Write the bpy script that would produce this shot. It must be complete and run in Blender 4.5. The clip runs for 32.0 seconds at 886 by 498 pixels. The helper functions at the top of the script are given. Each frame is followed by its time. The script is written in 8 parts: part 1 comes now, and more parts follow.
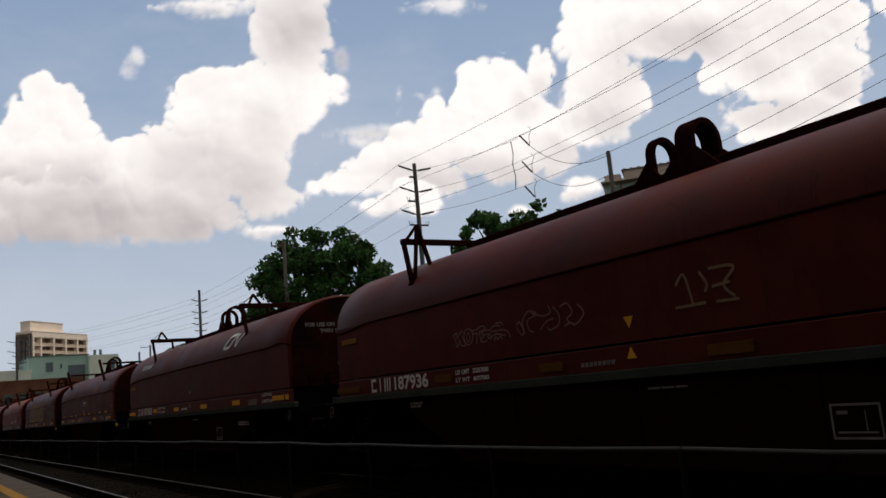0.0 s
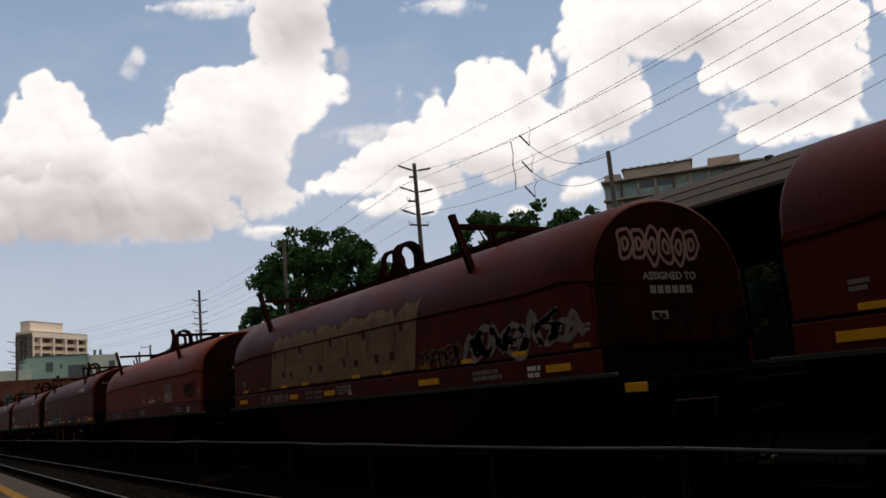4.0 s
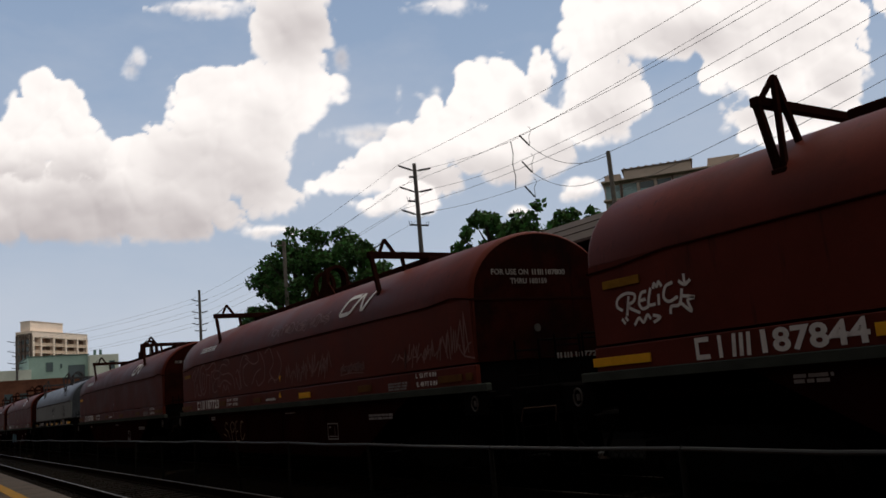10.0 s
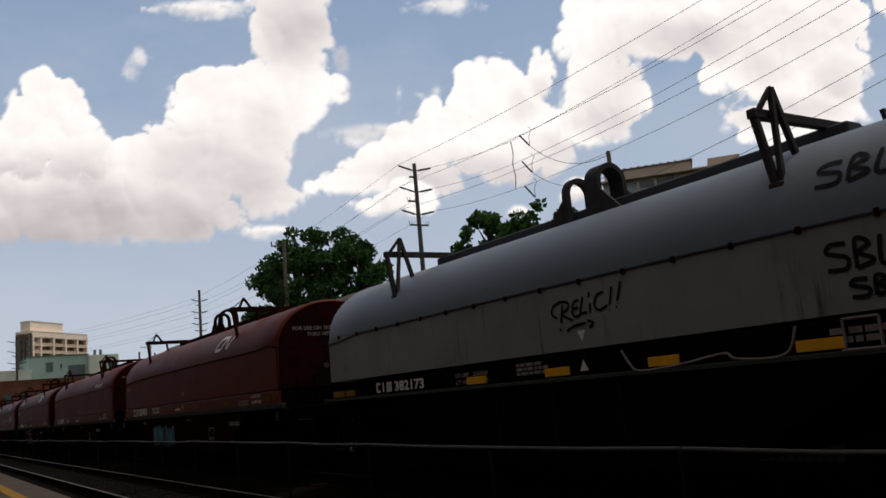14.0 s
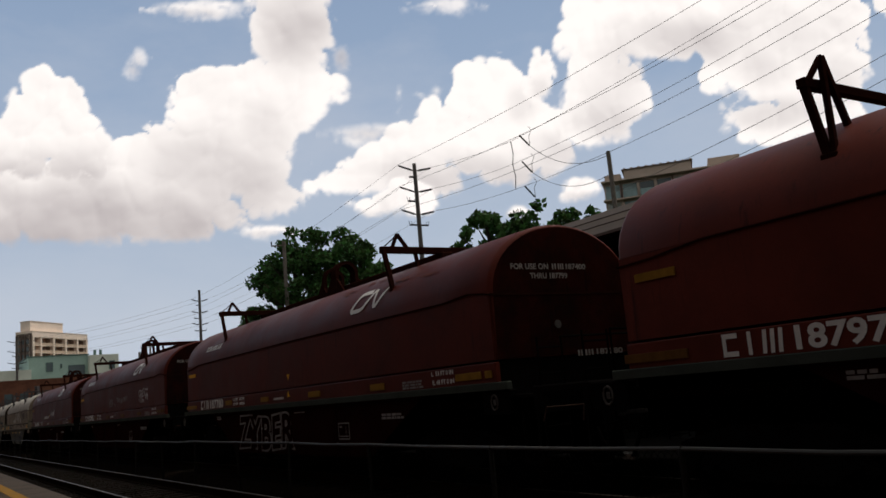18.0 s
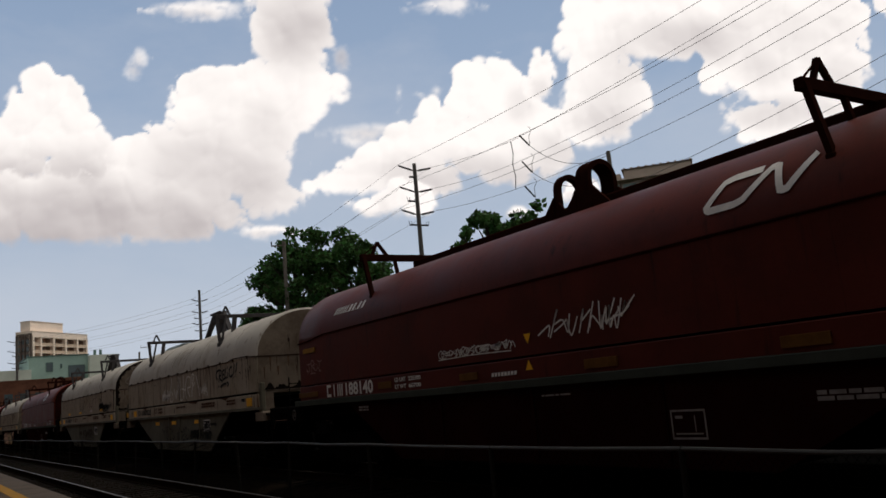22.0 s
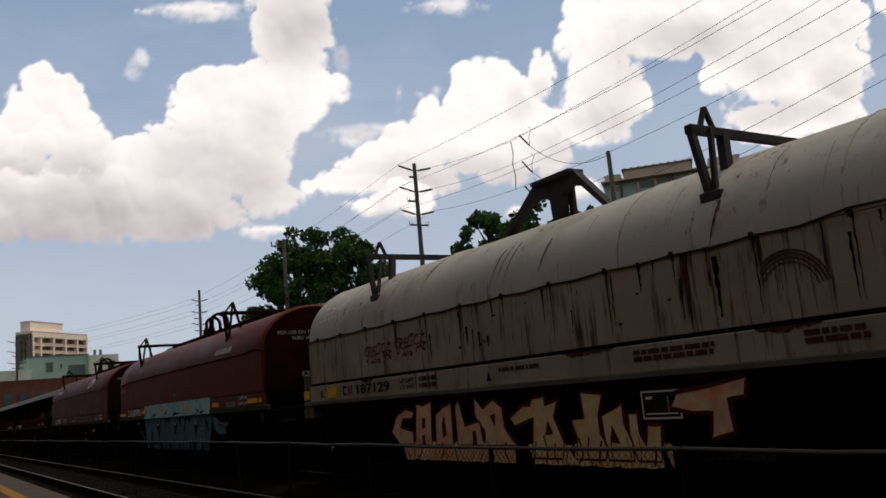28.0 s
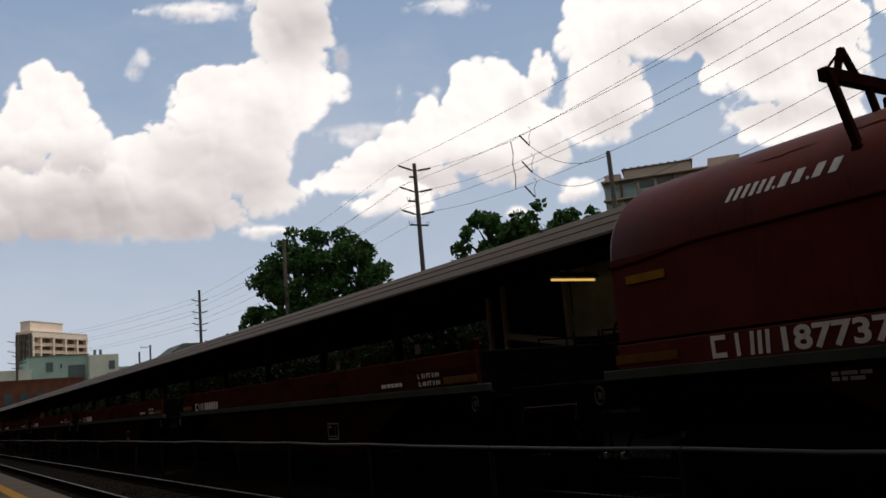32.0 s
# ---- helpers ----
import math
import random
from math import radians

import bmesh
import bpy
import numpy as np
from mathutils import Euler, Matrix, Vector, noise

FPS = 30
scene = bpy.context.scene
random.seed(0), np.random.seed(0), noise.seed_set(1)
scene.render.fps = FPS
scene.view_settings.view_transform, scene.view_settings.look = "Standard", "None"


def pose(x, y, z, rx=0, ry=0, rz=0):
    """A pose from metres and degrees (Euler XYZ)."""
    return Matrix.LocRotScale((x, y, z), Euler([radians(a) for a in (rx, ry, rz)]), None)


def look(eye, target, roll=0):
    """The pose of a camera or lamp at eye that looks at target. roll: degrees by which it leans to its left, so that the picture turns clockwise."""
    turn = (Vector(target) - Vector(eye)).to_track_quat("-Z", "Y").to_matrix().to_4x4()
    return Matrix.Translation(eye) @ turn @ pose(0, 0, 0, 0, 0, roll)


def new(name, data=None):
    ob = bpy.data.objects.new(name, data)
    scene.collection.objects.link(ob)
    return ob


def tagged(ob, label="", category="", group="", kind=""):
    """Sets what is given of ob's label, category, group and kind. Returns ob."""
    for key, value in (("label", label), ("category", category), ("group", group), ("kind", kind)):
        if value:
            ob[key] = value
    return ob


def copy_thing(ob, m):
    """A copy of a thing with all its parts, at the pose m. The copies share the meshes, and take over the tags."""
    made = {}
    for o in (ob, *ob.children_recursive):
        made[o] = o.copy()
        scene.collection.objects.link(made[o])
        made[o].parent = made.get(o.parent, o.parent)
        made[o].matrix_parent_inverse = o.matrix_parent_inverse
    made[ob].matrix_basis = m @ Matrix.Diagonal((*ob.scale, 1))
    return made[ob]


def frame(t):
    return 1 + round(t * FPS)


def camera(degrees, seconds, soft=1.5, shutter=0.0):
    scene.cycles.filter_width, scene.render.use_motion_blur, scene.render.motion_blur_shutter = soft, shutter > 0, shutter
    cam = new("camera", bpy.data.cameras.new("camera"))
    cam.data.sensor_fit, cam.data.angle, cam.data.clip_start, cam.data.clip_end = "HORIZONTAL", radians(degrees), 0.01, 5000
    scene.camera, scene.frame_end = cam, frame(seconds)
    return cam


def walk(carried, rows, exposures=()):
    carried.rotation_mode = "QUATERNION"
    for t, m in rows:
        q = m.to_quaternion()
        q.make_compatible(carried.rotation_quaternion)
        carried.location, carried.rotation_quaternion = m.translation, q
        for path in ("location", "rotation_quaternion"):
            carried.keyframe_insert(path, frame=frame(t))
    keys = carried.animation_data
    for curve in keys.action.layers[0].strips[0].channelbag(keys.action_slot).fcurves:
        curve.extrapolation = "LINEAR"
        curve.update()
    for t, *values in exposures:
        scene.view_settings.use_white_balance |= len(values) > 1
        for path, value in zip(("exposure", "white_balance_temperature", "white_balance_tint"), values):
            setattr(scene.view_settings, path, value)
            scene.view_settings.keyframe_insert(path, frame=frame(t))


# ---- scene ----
EYE = Vector((0.0, 0.0, 1.43))
AIM = Vector((-0.82664, 0.53751, 0.16657))
LEAN = -5.13
cam = camera(55.68, 32.0, soft=1.6)
VIEW = look(EYE, EYE + AIM * 10, LEAN)
walk(cam, [(0.0, VIEW), (32.0, VIEW)])

# ---------------------------------------------------------------- light
SUN_EL, SUN_AZ = 62.0, 5.0          # azimuth from +Y towards +X
world = bpy.data.worlds.new("sky")
scene.world = world
world.use_nodes = True
wn = world.node_tree.nodes
sky_tex = wn.new("ShaderNodeTexSky")
sky_tex.sky_type = "NISHITA"
sky_tex.sun_disc = False
sky_tex.sun_elevation = radians(SUN_EL)
sky_tex.sun_rotation = radians(SUN_AZ)
sky_tex.air_density, sky_tex.dust_density, sky_tex.ozone_density = 1.0, 1.2, 1.0
wn["Background"].inputs["Strength"].default_value = 0.1
veil = wn.new("ShaderNodeHueSaturation")          # thin white cloud veils the rest of the sky
veil.inputs["Saturation"].default_value = 0.0
world.node_tree.links.new(sky_tex.outputs[0], veil.inputs["Color"])
world.node_tree.links.new(veil.outputs[0], wn["Background"].inputs["Color"])
sun_data = bpy.data.lights.new("sun", "SUN")
sun_data.energy, sun_data.angle, sun_data.color = 1.2, radians(20), (1.0, 0.93, 0.82)
sun = new("sun", sun_data)
_e, _a = radians(SUN_EL), radians(SUN_AZ)
sun.matrix_world = look((0, 0, 40), Vector((0, 0, 40)) - Vector((math.sin(_a) * math.cos(_e), math.cos(_a) * math.cos(_e), math.sin(_e))))
scene.view_settings.exposure = 0.0


# ---------------------------------------------------------------- materials
def nodes_of(name):
    m = bpy.data.materials.new(name)
    m.use_nodes = True
    t = m.node_tree
    return m, t.nodes, t.links, t.nodes["Principled BSDF"]


def coords(n, l, scale=(1, 1, 1), shift=True):
    """Object coordinates, shifted by a random amount for each object."""
    tc, mp = n.new("ShaderNodeTexCoord"), n.new("ShaderNodeMapping")
    mp.inputs["Scale"].default_value = scale
    l.new(tc.outputs["Object"], mp.inputs["Vector"])
    if shift:
        oi, mu = n.new("ShaderNodeObjectInfo"), n.new("ShaderNodeMath")
        mu.operation = "MULTIPLY"
        mu.inputs[1].default_value = 40.0
        l.new(oi.outputs["Random"], mu.inputs[0])
        l.new(mu.outputs[0], mp.inputs["Location"])
    return mp.outputs[0]


def noise_node(n, l, vec, scale, detail=4.0, rough=0.6):
    t = n.new("ShaderNodeTexNoise")
    t.inputs["Scale"].default_value, t.inputs["Detail"].default_value, t.inputs["Roughness"].default_value = scale, detail, rough
    l.new(vec, t.inputs["Vector"])
    return t.outputs[0]


def ramp(n, l, fac, a, b, lo=0.0, hi=1.0):
    r = n.new("ShaderNodeMapRange")
    r.inputs[1].default_value, r.inputs[2].default_value = a, b
    r.inputs[3].default_value, r.inputs[4].default_value = lo, hi
    l.new(fac, r.inputs[0])
    return r.outputs[0]


def mix(n, l, fac, a, b, mode="MIX"):
    m = n.new("ShaderNodeMix")
    m.data_type, m.blend_type = "RGBA", mode
    if isinstance(fac, float):
        m.inputs[0].default_value = fac
    else:
        l.new(fac, m.inputs[0])
    for s, v in ((m.inputs[6], a), (m.inputs[7], b)):
        if isinstance(v, tuple):
            s.default_value = (*v[:3], 1)
        else:
            l.new(v, s)
    return m.outputs[2]


def surface(name, col, var=0.25, scale=3.0, rough=0.6, metal=0.0, bump=0.1, fine=40.0, second=None, second_at=(0.6, 0.75), streak=None,
            streak_at=(0.58, 0.72), spec=0.03):
    """Painted or raw surface: two scales of mottling, an optional second colour in patches, and optional upright streaks."""
    m, n, l, p = nodes_of(name)
    v = coords(n, l)
    big, small = noise_node(n, l, v, scale, 5.0), noise_node(n, l, v, fine, 3.0)
    dark = tuple(c * (1 - var) for c in col)
    light = tuple(min(1, c * (1 + var)) for c in col)
    c = mix(n, l, ramp(n, l, big, 0.3, 0.7), dark, light)
    c = mix(n, l, ramp(n, l, small, 0.3, 0.75, 0.0, 0.35), c, dark)
    if second:
        c = mix(n, l, ramp(n, l, noise_node(n, l, v, scale * 0.8, 8.0, 0.7), *second_at), c, second)
    if streak:
        sv = coords(n, l, (5.0, 5.0, 0.35))
        gate = noise_node(n, l, coords(n, l, (0.5, 0.5, 0.5)), 1.2, 3.0)
        f = n.new("ShaderNodeMath")
        f.operation = "MULTIPLY"
        l.new(ramp(n, l, noise_node(n, l, sv, 1.6, 4.0, 0.7), *streak_at), f.inputs[0])
        l.new(ramp(n, l, gate, 0.4, 0.6), f.inputs[1])
        c = mix(n, l, f.outputs[0], c, streak)
    l.new(c, p.inputs["Base Color"])
    l.new(ramp(n, l, big, 0.2, 0.8, max(0.05, rough - 0.12), min(1, rough + 0.12)), p.inputs["Roughness"])
    p.inputs["Metallic"].default_value = metal
    p.inputs["Specular IOR Level"].default_value = spec
    if bump:
        b = n.new("ShaderNodeBump")
        b.inputs["Strength"].default_value, b.inputs["Distance"].default_value = bump, 0.02
        l.new(small, b.inputs["Height"])
        l.new(b.outputs[0], p.inputs["Normal"])
    return m


M_MAROON = surface("maroon_paint", (0.134, 0.0258, 0.015), 0.22, 1.1, 0.5, bump=0.04, second=(0.092, 0.0205, 0.0125), second_at=(0.5, 0.72), streak=(0.055, 0.0145, 0.0105), spec=0.07)
M_MAROON_DARK = surface("weathered_maroon_paint", (0.112, 0.0208, 0.0125), 0.22, 1.1, 0.5, bump=0.04, second=(0.072, 0.0165, 0.0108), second_at=(0.48, 0.72), streak=(0.045, 0.0125, 0.0095), spec=0.07)
M_RED = surface("brick_red_paint", (0.228, 0.05, 0.0205), 0.18, 0.9, 0.5, bump=0.04, second=(0.115, 0.034, 0.021), second_at=(0.58, 0.8), streak=(0.055, 0.02, 0.014), spec=0.05)
# End paints darker than the sides: shade between the cars is in them.
M_RED_END = surface("shade_toned_maroon_end_paint", (0.034, 0.0068, 0.0045), 0.3, 1.5, 0.8, bump=0.08, second=(0.014, 0.006, 0.005), second_at=(0.42, 0.62), streak=(0.008, 0.005, 0.0045), spec=0.0)
M_GREY_END = surface("shade_toned_grey_end_paint", (0.085, 0.092, 0.1), 0.2, 1.2, 0.7, bump=0.05, second=(0.04, 0.042, 0.045), second_at=(0.5, 0.7), spec=0.0)
M_TAN_END = surface("shaded_grimy_off_white_end_paint", (0.205, 0.16, 0.122), 0.28, 1.2, 0.75, bump=0.08, second=(0.1, 0.07, 0.048), second_at=(0.46, 0.68), streak=(0.03, 0.018, 0.012), streak_at=(0.6, 0.68), spec=0.0)
M_GREY_TOP = surface("blue_grey_paint", (0.162, 0.18, 0.21), 0.1, 0.8, 0.45, bump=0.03, second=(0.14, 0.146, 0.156), second_at=(0.55, 0.8), spec=0.1)
M_GREY_LOW = surface("light_grey_paint", (0.275, 0.287, 0.268), 0.14, 1.0, 0.55, bump=0.03, second=(0.22, 0.215, 0.19), second_at=(0.56, 0.8), streak=(0.1, 0.09, 0.08), spec=0.03)
M_GREY_DARK = surface("dark_grey_paint", (0.06, 0.064, 0.07), 0.15, 1.0, 0.55, bump=0.03, spec=0.08)
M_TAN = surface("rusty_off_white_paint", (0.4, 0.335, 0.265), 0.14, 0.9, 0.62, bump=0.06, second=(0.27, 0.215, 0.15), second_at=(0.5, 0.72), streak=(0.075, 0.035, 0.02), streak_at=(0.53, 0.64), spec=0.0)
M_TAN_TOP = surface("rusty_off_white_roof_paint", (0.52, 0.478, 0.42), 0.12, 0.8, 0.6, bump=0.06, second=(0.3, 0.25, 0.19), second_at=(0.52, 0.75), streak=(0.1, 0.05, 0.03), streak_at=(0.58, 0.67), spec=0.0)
M_TAN_DIRTY = surface("grimy_off_white_paint", (0.15, 0.136, 0.1), 0.2, 1.0, 0.7, bump=0.06, second=(0.1, 0.084, 0.066), second_at=(0.45, 0.7), streak=(0.03, 0.02, 0.015), spec=0.02)
M_RUST = surface("rust", (0.09, 0.04, 0.022), 0.4, 6.0, 0.85, bump=0.3)
M_RUST_DARK = surface("dark_rust", (0.04, 0.022, 0.016), 0.4, 6.0, 0.85, bump=0.3, spec=0.05)
M_BLACK = surface("near_black_steel", (0.006, 0.0052, 0.005), 0.4, 2.0, 0.75, bump=0.15, spec=0.0)
# Maroon of the belly panels taken down: their deep shade is in the colour.
M_UNDER = surface("shade_dark_maroon_steel", (0.02, 0.0045, 0.0034), 0.35, 1.2, 0.7, bump=0.1, spec=0.0)
M_BAND = surface("grey_reflective_band", (0.06, 0.066, 0.055), 0.2, 2.0, 0.6, bump=0.03, spec=0.0)
M_BRACKET = surface("bracket_maroon_paint", (0.026, 0.0085, 0.006), 0.3, 4.0, 0.55, bump=0.05, spec=0.0)
M_BRACKET_GREY = surface("bracket_grey_paint", (0.055, 0.05, 0.05), 0.3, 4.0, 0.6, bump=0.05, second=(0.06, 0.035, 0.025))
M_STAIN = surface("brown_rust_stain", (0.13, 0.075, 0.045), 0.4, 8.0, 0.85, bump=0.1, second=(0.06, 0.032, 0.02), second_at=(0.45, 0.65))
M_CHARRED = surface("blackened_rust", (0.012, 0.008, 0.0065), 0.4, 6.0, 0.9, bump=0.3, spec=0.02)
M_WHITE = surface("white_stencil_paint", (0.8, 0.75, 0.69), 0.12, 8.0, 0.6, bump=0.0, second=(0.45, 0.38, 0.34), second_at=(0.58, 0.85))
M_FADED = surface("faded_white_stencil_paint", (0.3, 0.26, 0.24), 0.25, 8.0, 0.65, bump=0.0, second=(0.15, 0.11, 0.1), second_at=(0.5, 0.8))
M_BADGE = surface("tarnished_badge", (0.1, 0.088, 0.08), 0.3, 8.0, 0.7, bump=0.0, spec=0.0)
M_BLACKPAINT = surface("black_stencil_paint", (0.02, 0.019, 0.018), 0.3, 8.0, 0.6, bump=0.0, spec=0.05)
M_YELLOW = surface("yellow_reflective_sheet", (0.93, 0.45, 0.03), 0.12, 6.0, 0.4, bump=0.0)
M_YELLOW_OLD = surface("dirty_yellow_reflective_sheet", (0.15, 0.066, 0.016), 0.25, 6.0, 0.5, bump=0.0)
M_RAIL = surface("worn_rail_steel", (0.05, 0.042, 0.036), 0.2, 6.0, 0.45, metal=0.0, bump=0.03, spec=0.09)
M_RAILSIDE = surface("rusty_rail", (0.018, 0.012, 0.008), 0.3, 6.0, 0.8, bump=0.15, spec=0.0)
M_STEEL = surface("bare_steel", (0.35, 0.34, 0.33), 0.2, 6.0, 0.4, metal=0.8, bump=0.03)
M_GALV = surface("galvanised_steel", (0.09, 0.086, 0.08), 0.2, 5.0, 0.6, metal=0.1, bump=0.05, spec=0.1)
M_POST = surface("dull_fence_post", (0.02, 0.018, 0.015), 0.2, 5.0, 0.8, bump=0.05, spec=0.05)
# Toned down until the mesh hardly shows.
M_NET = surface("near_black_wire_netting", (0.004, 0.0035, 0.003), 0.2, 5.0, 0.8, bump=0.0, spec=0.0)
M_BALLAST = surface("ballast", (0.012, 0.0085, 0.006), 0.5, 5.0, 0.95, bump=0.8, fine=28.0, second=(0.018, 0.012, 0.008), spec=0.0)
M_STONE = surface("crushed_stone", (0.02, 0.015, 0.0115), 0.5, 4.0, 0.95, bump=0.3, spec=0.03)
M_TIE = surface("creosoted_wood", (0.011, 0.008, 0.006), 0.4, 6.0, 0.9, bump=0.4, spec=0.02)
M_CONCRETE = surface("platform_concrete", (0.078, 0.054, 0.037), 0.25, 1.4, 0.85, bump=0.15, second=(0.045, 0.034, 0.027), second_at=(0.5, 0.75))
M_CONCRETE_DARK = surface("shade_dark_concrete", (0.03, 0.026, 0.022), 0.25, 1.4, 0.9, bump=0.15, spec=0.02)
M_COPING = surface("pale_platform_coping", (0.085, 0.066, 0.052), 0.2, 2.0, 0.85, bump=0.15, second=(0.05, 0.04, 0.032), second_at=(0.5, 0.7))
M_LINE = surface("worn_yellow_platform_paint", (0.27, 0.135, 0.014), 0.2, 5.0, 0.7, bump=0.1, second=(0.16, 0.1, 0.04), second_at=(0.55, 0.75))
M_FASCIA = surface("grey_metal_fascia", (0.125, 0.1, 0.083), 0.12, 1.5, 0.6, bump=0.03)
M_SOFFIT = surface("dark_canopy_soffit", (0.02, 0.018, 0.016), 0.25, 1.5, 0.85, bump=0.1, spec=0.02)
M_COLUMN = surface("dark_painted_column", (0.045, 0.05, 0.045), 0.3, 2.0, 0.6, bump=0.05, spec=0.05)
M_BARK = surface("bark", (0.045, 0.034, 0.025), 0.4, 5.0, 0.95, bump=0.6)
M_POLE = surface("weathered_pole_wood", (0.15, 0.13, 0.11), 0.3, 5.0, 0.9, bump=0.3)
M_POLE_STEEL = surface("weathered_steel_pole", (0.11, 0.098, 0.09), 0.25, 3.0, 0.7, bump=0.1)
M_ARM = surface("dark_insulator", (0.035, 0.03, 0.03), 0.3, 8.0, 0.5, bump=0.05)
M_WIRE = surface("aluminium_wire", (0.16, 0.15, 0.145), 0.1, 5.0, 0.6, bump=0.0)
M_GRASS = surface("trackside_weeds", (0.03, 0.038, 0.014), 0.5, 3.0, 0.95, bump=0.5, spec=0.02)
M_TOWER = surface("cream_precast_concrete", (0.93, 0.77, 0.64), 0.07, 0.3, 0.85, bump=0.05, fine=4.0)
M_TOWER_SIDE = surface("brown_precast_concrete", (0.16, 0.12, 0.1), 0.1, 0.3, 0.85, bump=0.05, fine=4.0)
M_RECESS = surface("balcony_wall", (0.24, 0.15, 0.105), 0.15, 0.6, 0.8, bump=0.05, fine=4.0)
M_GREEN = surface("sage_green_cladding", (0.34, 0.46, 0.4), 0.1, 0.5, 0.7, bump=0.05, fine=6.0)
M_GREEN_PALE = surface("pale_green_stucco", (0.6, 0.62, 0.53), 0.08, 0.5, 0.8, bump=0.05, fine=6.0)
M_GREEN_DARK = surface("dark_green_panel", (0.1, 0.16, 0.14), 0.15, 0.5, 0.5, bump=0.03, fine=6.0)
M_BRICK = surface("brown_brick", (0.15, 0.065, 0.04), 0.25, 1.0, 0.9, bump=0.2, fine=14.0, spec=0.05)
M_CONDO = surface("beige_stucco", (0.5, 0.4, 0.33), 0.1, 0.4, 0.85, bump=0.05, fine=5.0)
M_ROOF = surface("grey_green_roof", (0.14, 0.16, 0.15), 0.2, 1.0, 0.8, bump=0.2)
M_YELLOW_MID = surface("worn_yellow_reflective_sheet", (0.3, 0.15, 0.02), 0.25, 6.0, 0.5, bump=0.0)
M_BALCONY = surface("cream_balcony_panel", (0.62, 0.47, 0.35), 0.1, 0.6, 0.8, bump=0.05, fine=4.0)
M_TEAL_GLASS = surface("teal_balcony_glass", (0.2, 0.3, 0.3), 0.3, 0.5, 0.25, bump=0.0, fine=3.0, spec=0.5)
M_BARE = surface("rusty_brown_trough_steel", (0.06, 0.017, 0.0105), 0.35, 1.2, 0.8, bump=0.1, second=(0.014, 0.007, 0.005), second_at=(0.5, 0.7), spec=0.0)
M_BUFF_PALE = surface("pale_buff_spray_paint", (0.3, 0.2, 0.12), 0.25, 3.0, 0.6, bump=0.0, second=(0.2, 0.12, 0.07), second_at=(0.5, 0.7))
M_SCUFF = surface("rubbed_pale_paint", (0.15, 0.055, 0.042), 0.3, 3.0, 0.6, bump=0.0, second=(0.12, 0.035, 0.022), second_at=(0.45, 0.65))
M_SKY_PANE = surface("sky_toned_green_glass", (0.33, 0.4, 0.34), 0.15, 1.2, 0.4, bump=0.02, second=(0.2, 0.25, 0.2), second_at=(0.45, 0.7), spec=0.3)
M_PANEL = surface("pale_shelter_panel", (0.4, 0.42, 0.39), 0.15, 1.0, 0.6, bump=0.03, second=(0.22, 0.23, 0.2), second_at=(0.5, 0.75))
M_TEAL = surface("teal_spray_paint", (0.13, 0.38, 0.36), 0.25, 2.0, 0.6, bump=0.0, second=(0.08, 0.16, 0.2), second_at=(0.5, 0.7))
M_STEEL_BLUE = surface("steel_blue_spray_paint", (0.085, 0.165, 0.205), 0.35, 2.0, 0.6, bump=0.0, second=(0.05, 0.1, 0.13), second_at=(0.42, 0.7), spec=0.05)
M_TEAL_PALE = surface("pale_teal_spray_paint", (0.36, 0.58, 0.6), 0.2, 2.0, 0.6, bump=0.0)
M_PEACH = surface("peach_spray_paint", (0.92, 0.55, 0.34), 0.25, 3.0, 0.6, bump=0.0, second=(0.9, 0.3, 0.1), second_at=(0.48, 0.66))
M_PEACH_PALE = surface("pale_yellow_spray_paint", (0.88, 0.68, 0.36), 0.2, 3.0, 0.6, bump=0.0, second=(0.9, 0.42, 0.14), second_at=(0.48, 0.66))
M_PALE_PINK = surface("pale_pink_spray_paint", (0.55, 0.44, 0.43), 0.15, 3.0, 0.6, bump=0.0)
M_REDSPRAY = surface("dark_red_spray_paint", (0.12, 0.02, 0.015), 0.25, 3.0, 0.6, bump=0.0)
M_PINK = surface("dull_pink_spray_paint", (0.3, 0.17, 0.15), 0.25, 3.0, 0.6, bump=0.0)
M_BUFF = surface("faded_buff_spray_paint", (0.2, 0.13, 0.085), 0.3, 3.0, 0.6, bump=0.0, second=(0.1, 0.05, 0.035), second_at=(0.5, 0.7))
M_WALL = surface("sky_block_brick", (0.1, 0.06, 0.045), 0.2, 1.0, 0.9, bump=0.2)


def glass_material():
    m, n, l, p = nodes_of("window_glass")
    p.inputs["Base Color"].default_value = (0.05, 0.075, 0.08, 1)
    p.inputs["Roughness"].default_value = 0.08
    v = coords(n, l)
    l.new(ramp(n, l, noise_node(n, l, v, 0.6), 0.3, 0.7, 0.04, 0.2), p.inputs["Roughness"])
    return m


M_GLASS = glass_material()


def leaf_material(name, col):
    m, n, l, p = nodes_of(name)
    g = n.new("ShaderNodeNewGeometry")
    hs = n.new("ShaderNodeHueSaturation")
    hs.inputs["Color"].default_value = (*col, 1)
    l.new(ramp(n, l, g.outputs["Random Per Island"], 0, 1, 0.47, 0.53), hs.inputs["Hue"])
    l.new(ramp(n, l, g.outputs["Random Per Island"], 0, 1, 0.35, 1.75), hs.inputs["Value"])
    l.new(hs.outputs[0], p.inputs["Base Color"])
    p.inputs["Roughness"].default_value = 0.6
    p.inputs["Specular IOR Level"].default_value = 0.12
    tr, mx = n.new("ShaderNodeBsdfTranslucent"), n.new("ShaderNodeMixShader")
    l.new(hs.outputs[0], tr.inputs["Color"])
    mx.inputs[0].default_value = 0.36
    l.new(p.outputs[0], mx.inputs[1])
    l.new(tr.outputs[0], mx.inputs[2])
    l.new(mx.outputs[0], n["Material Output"].inputs[0])
    return m


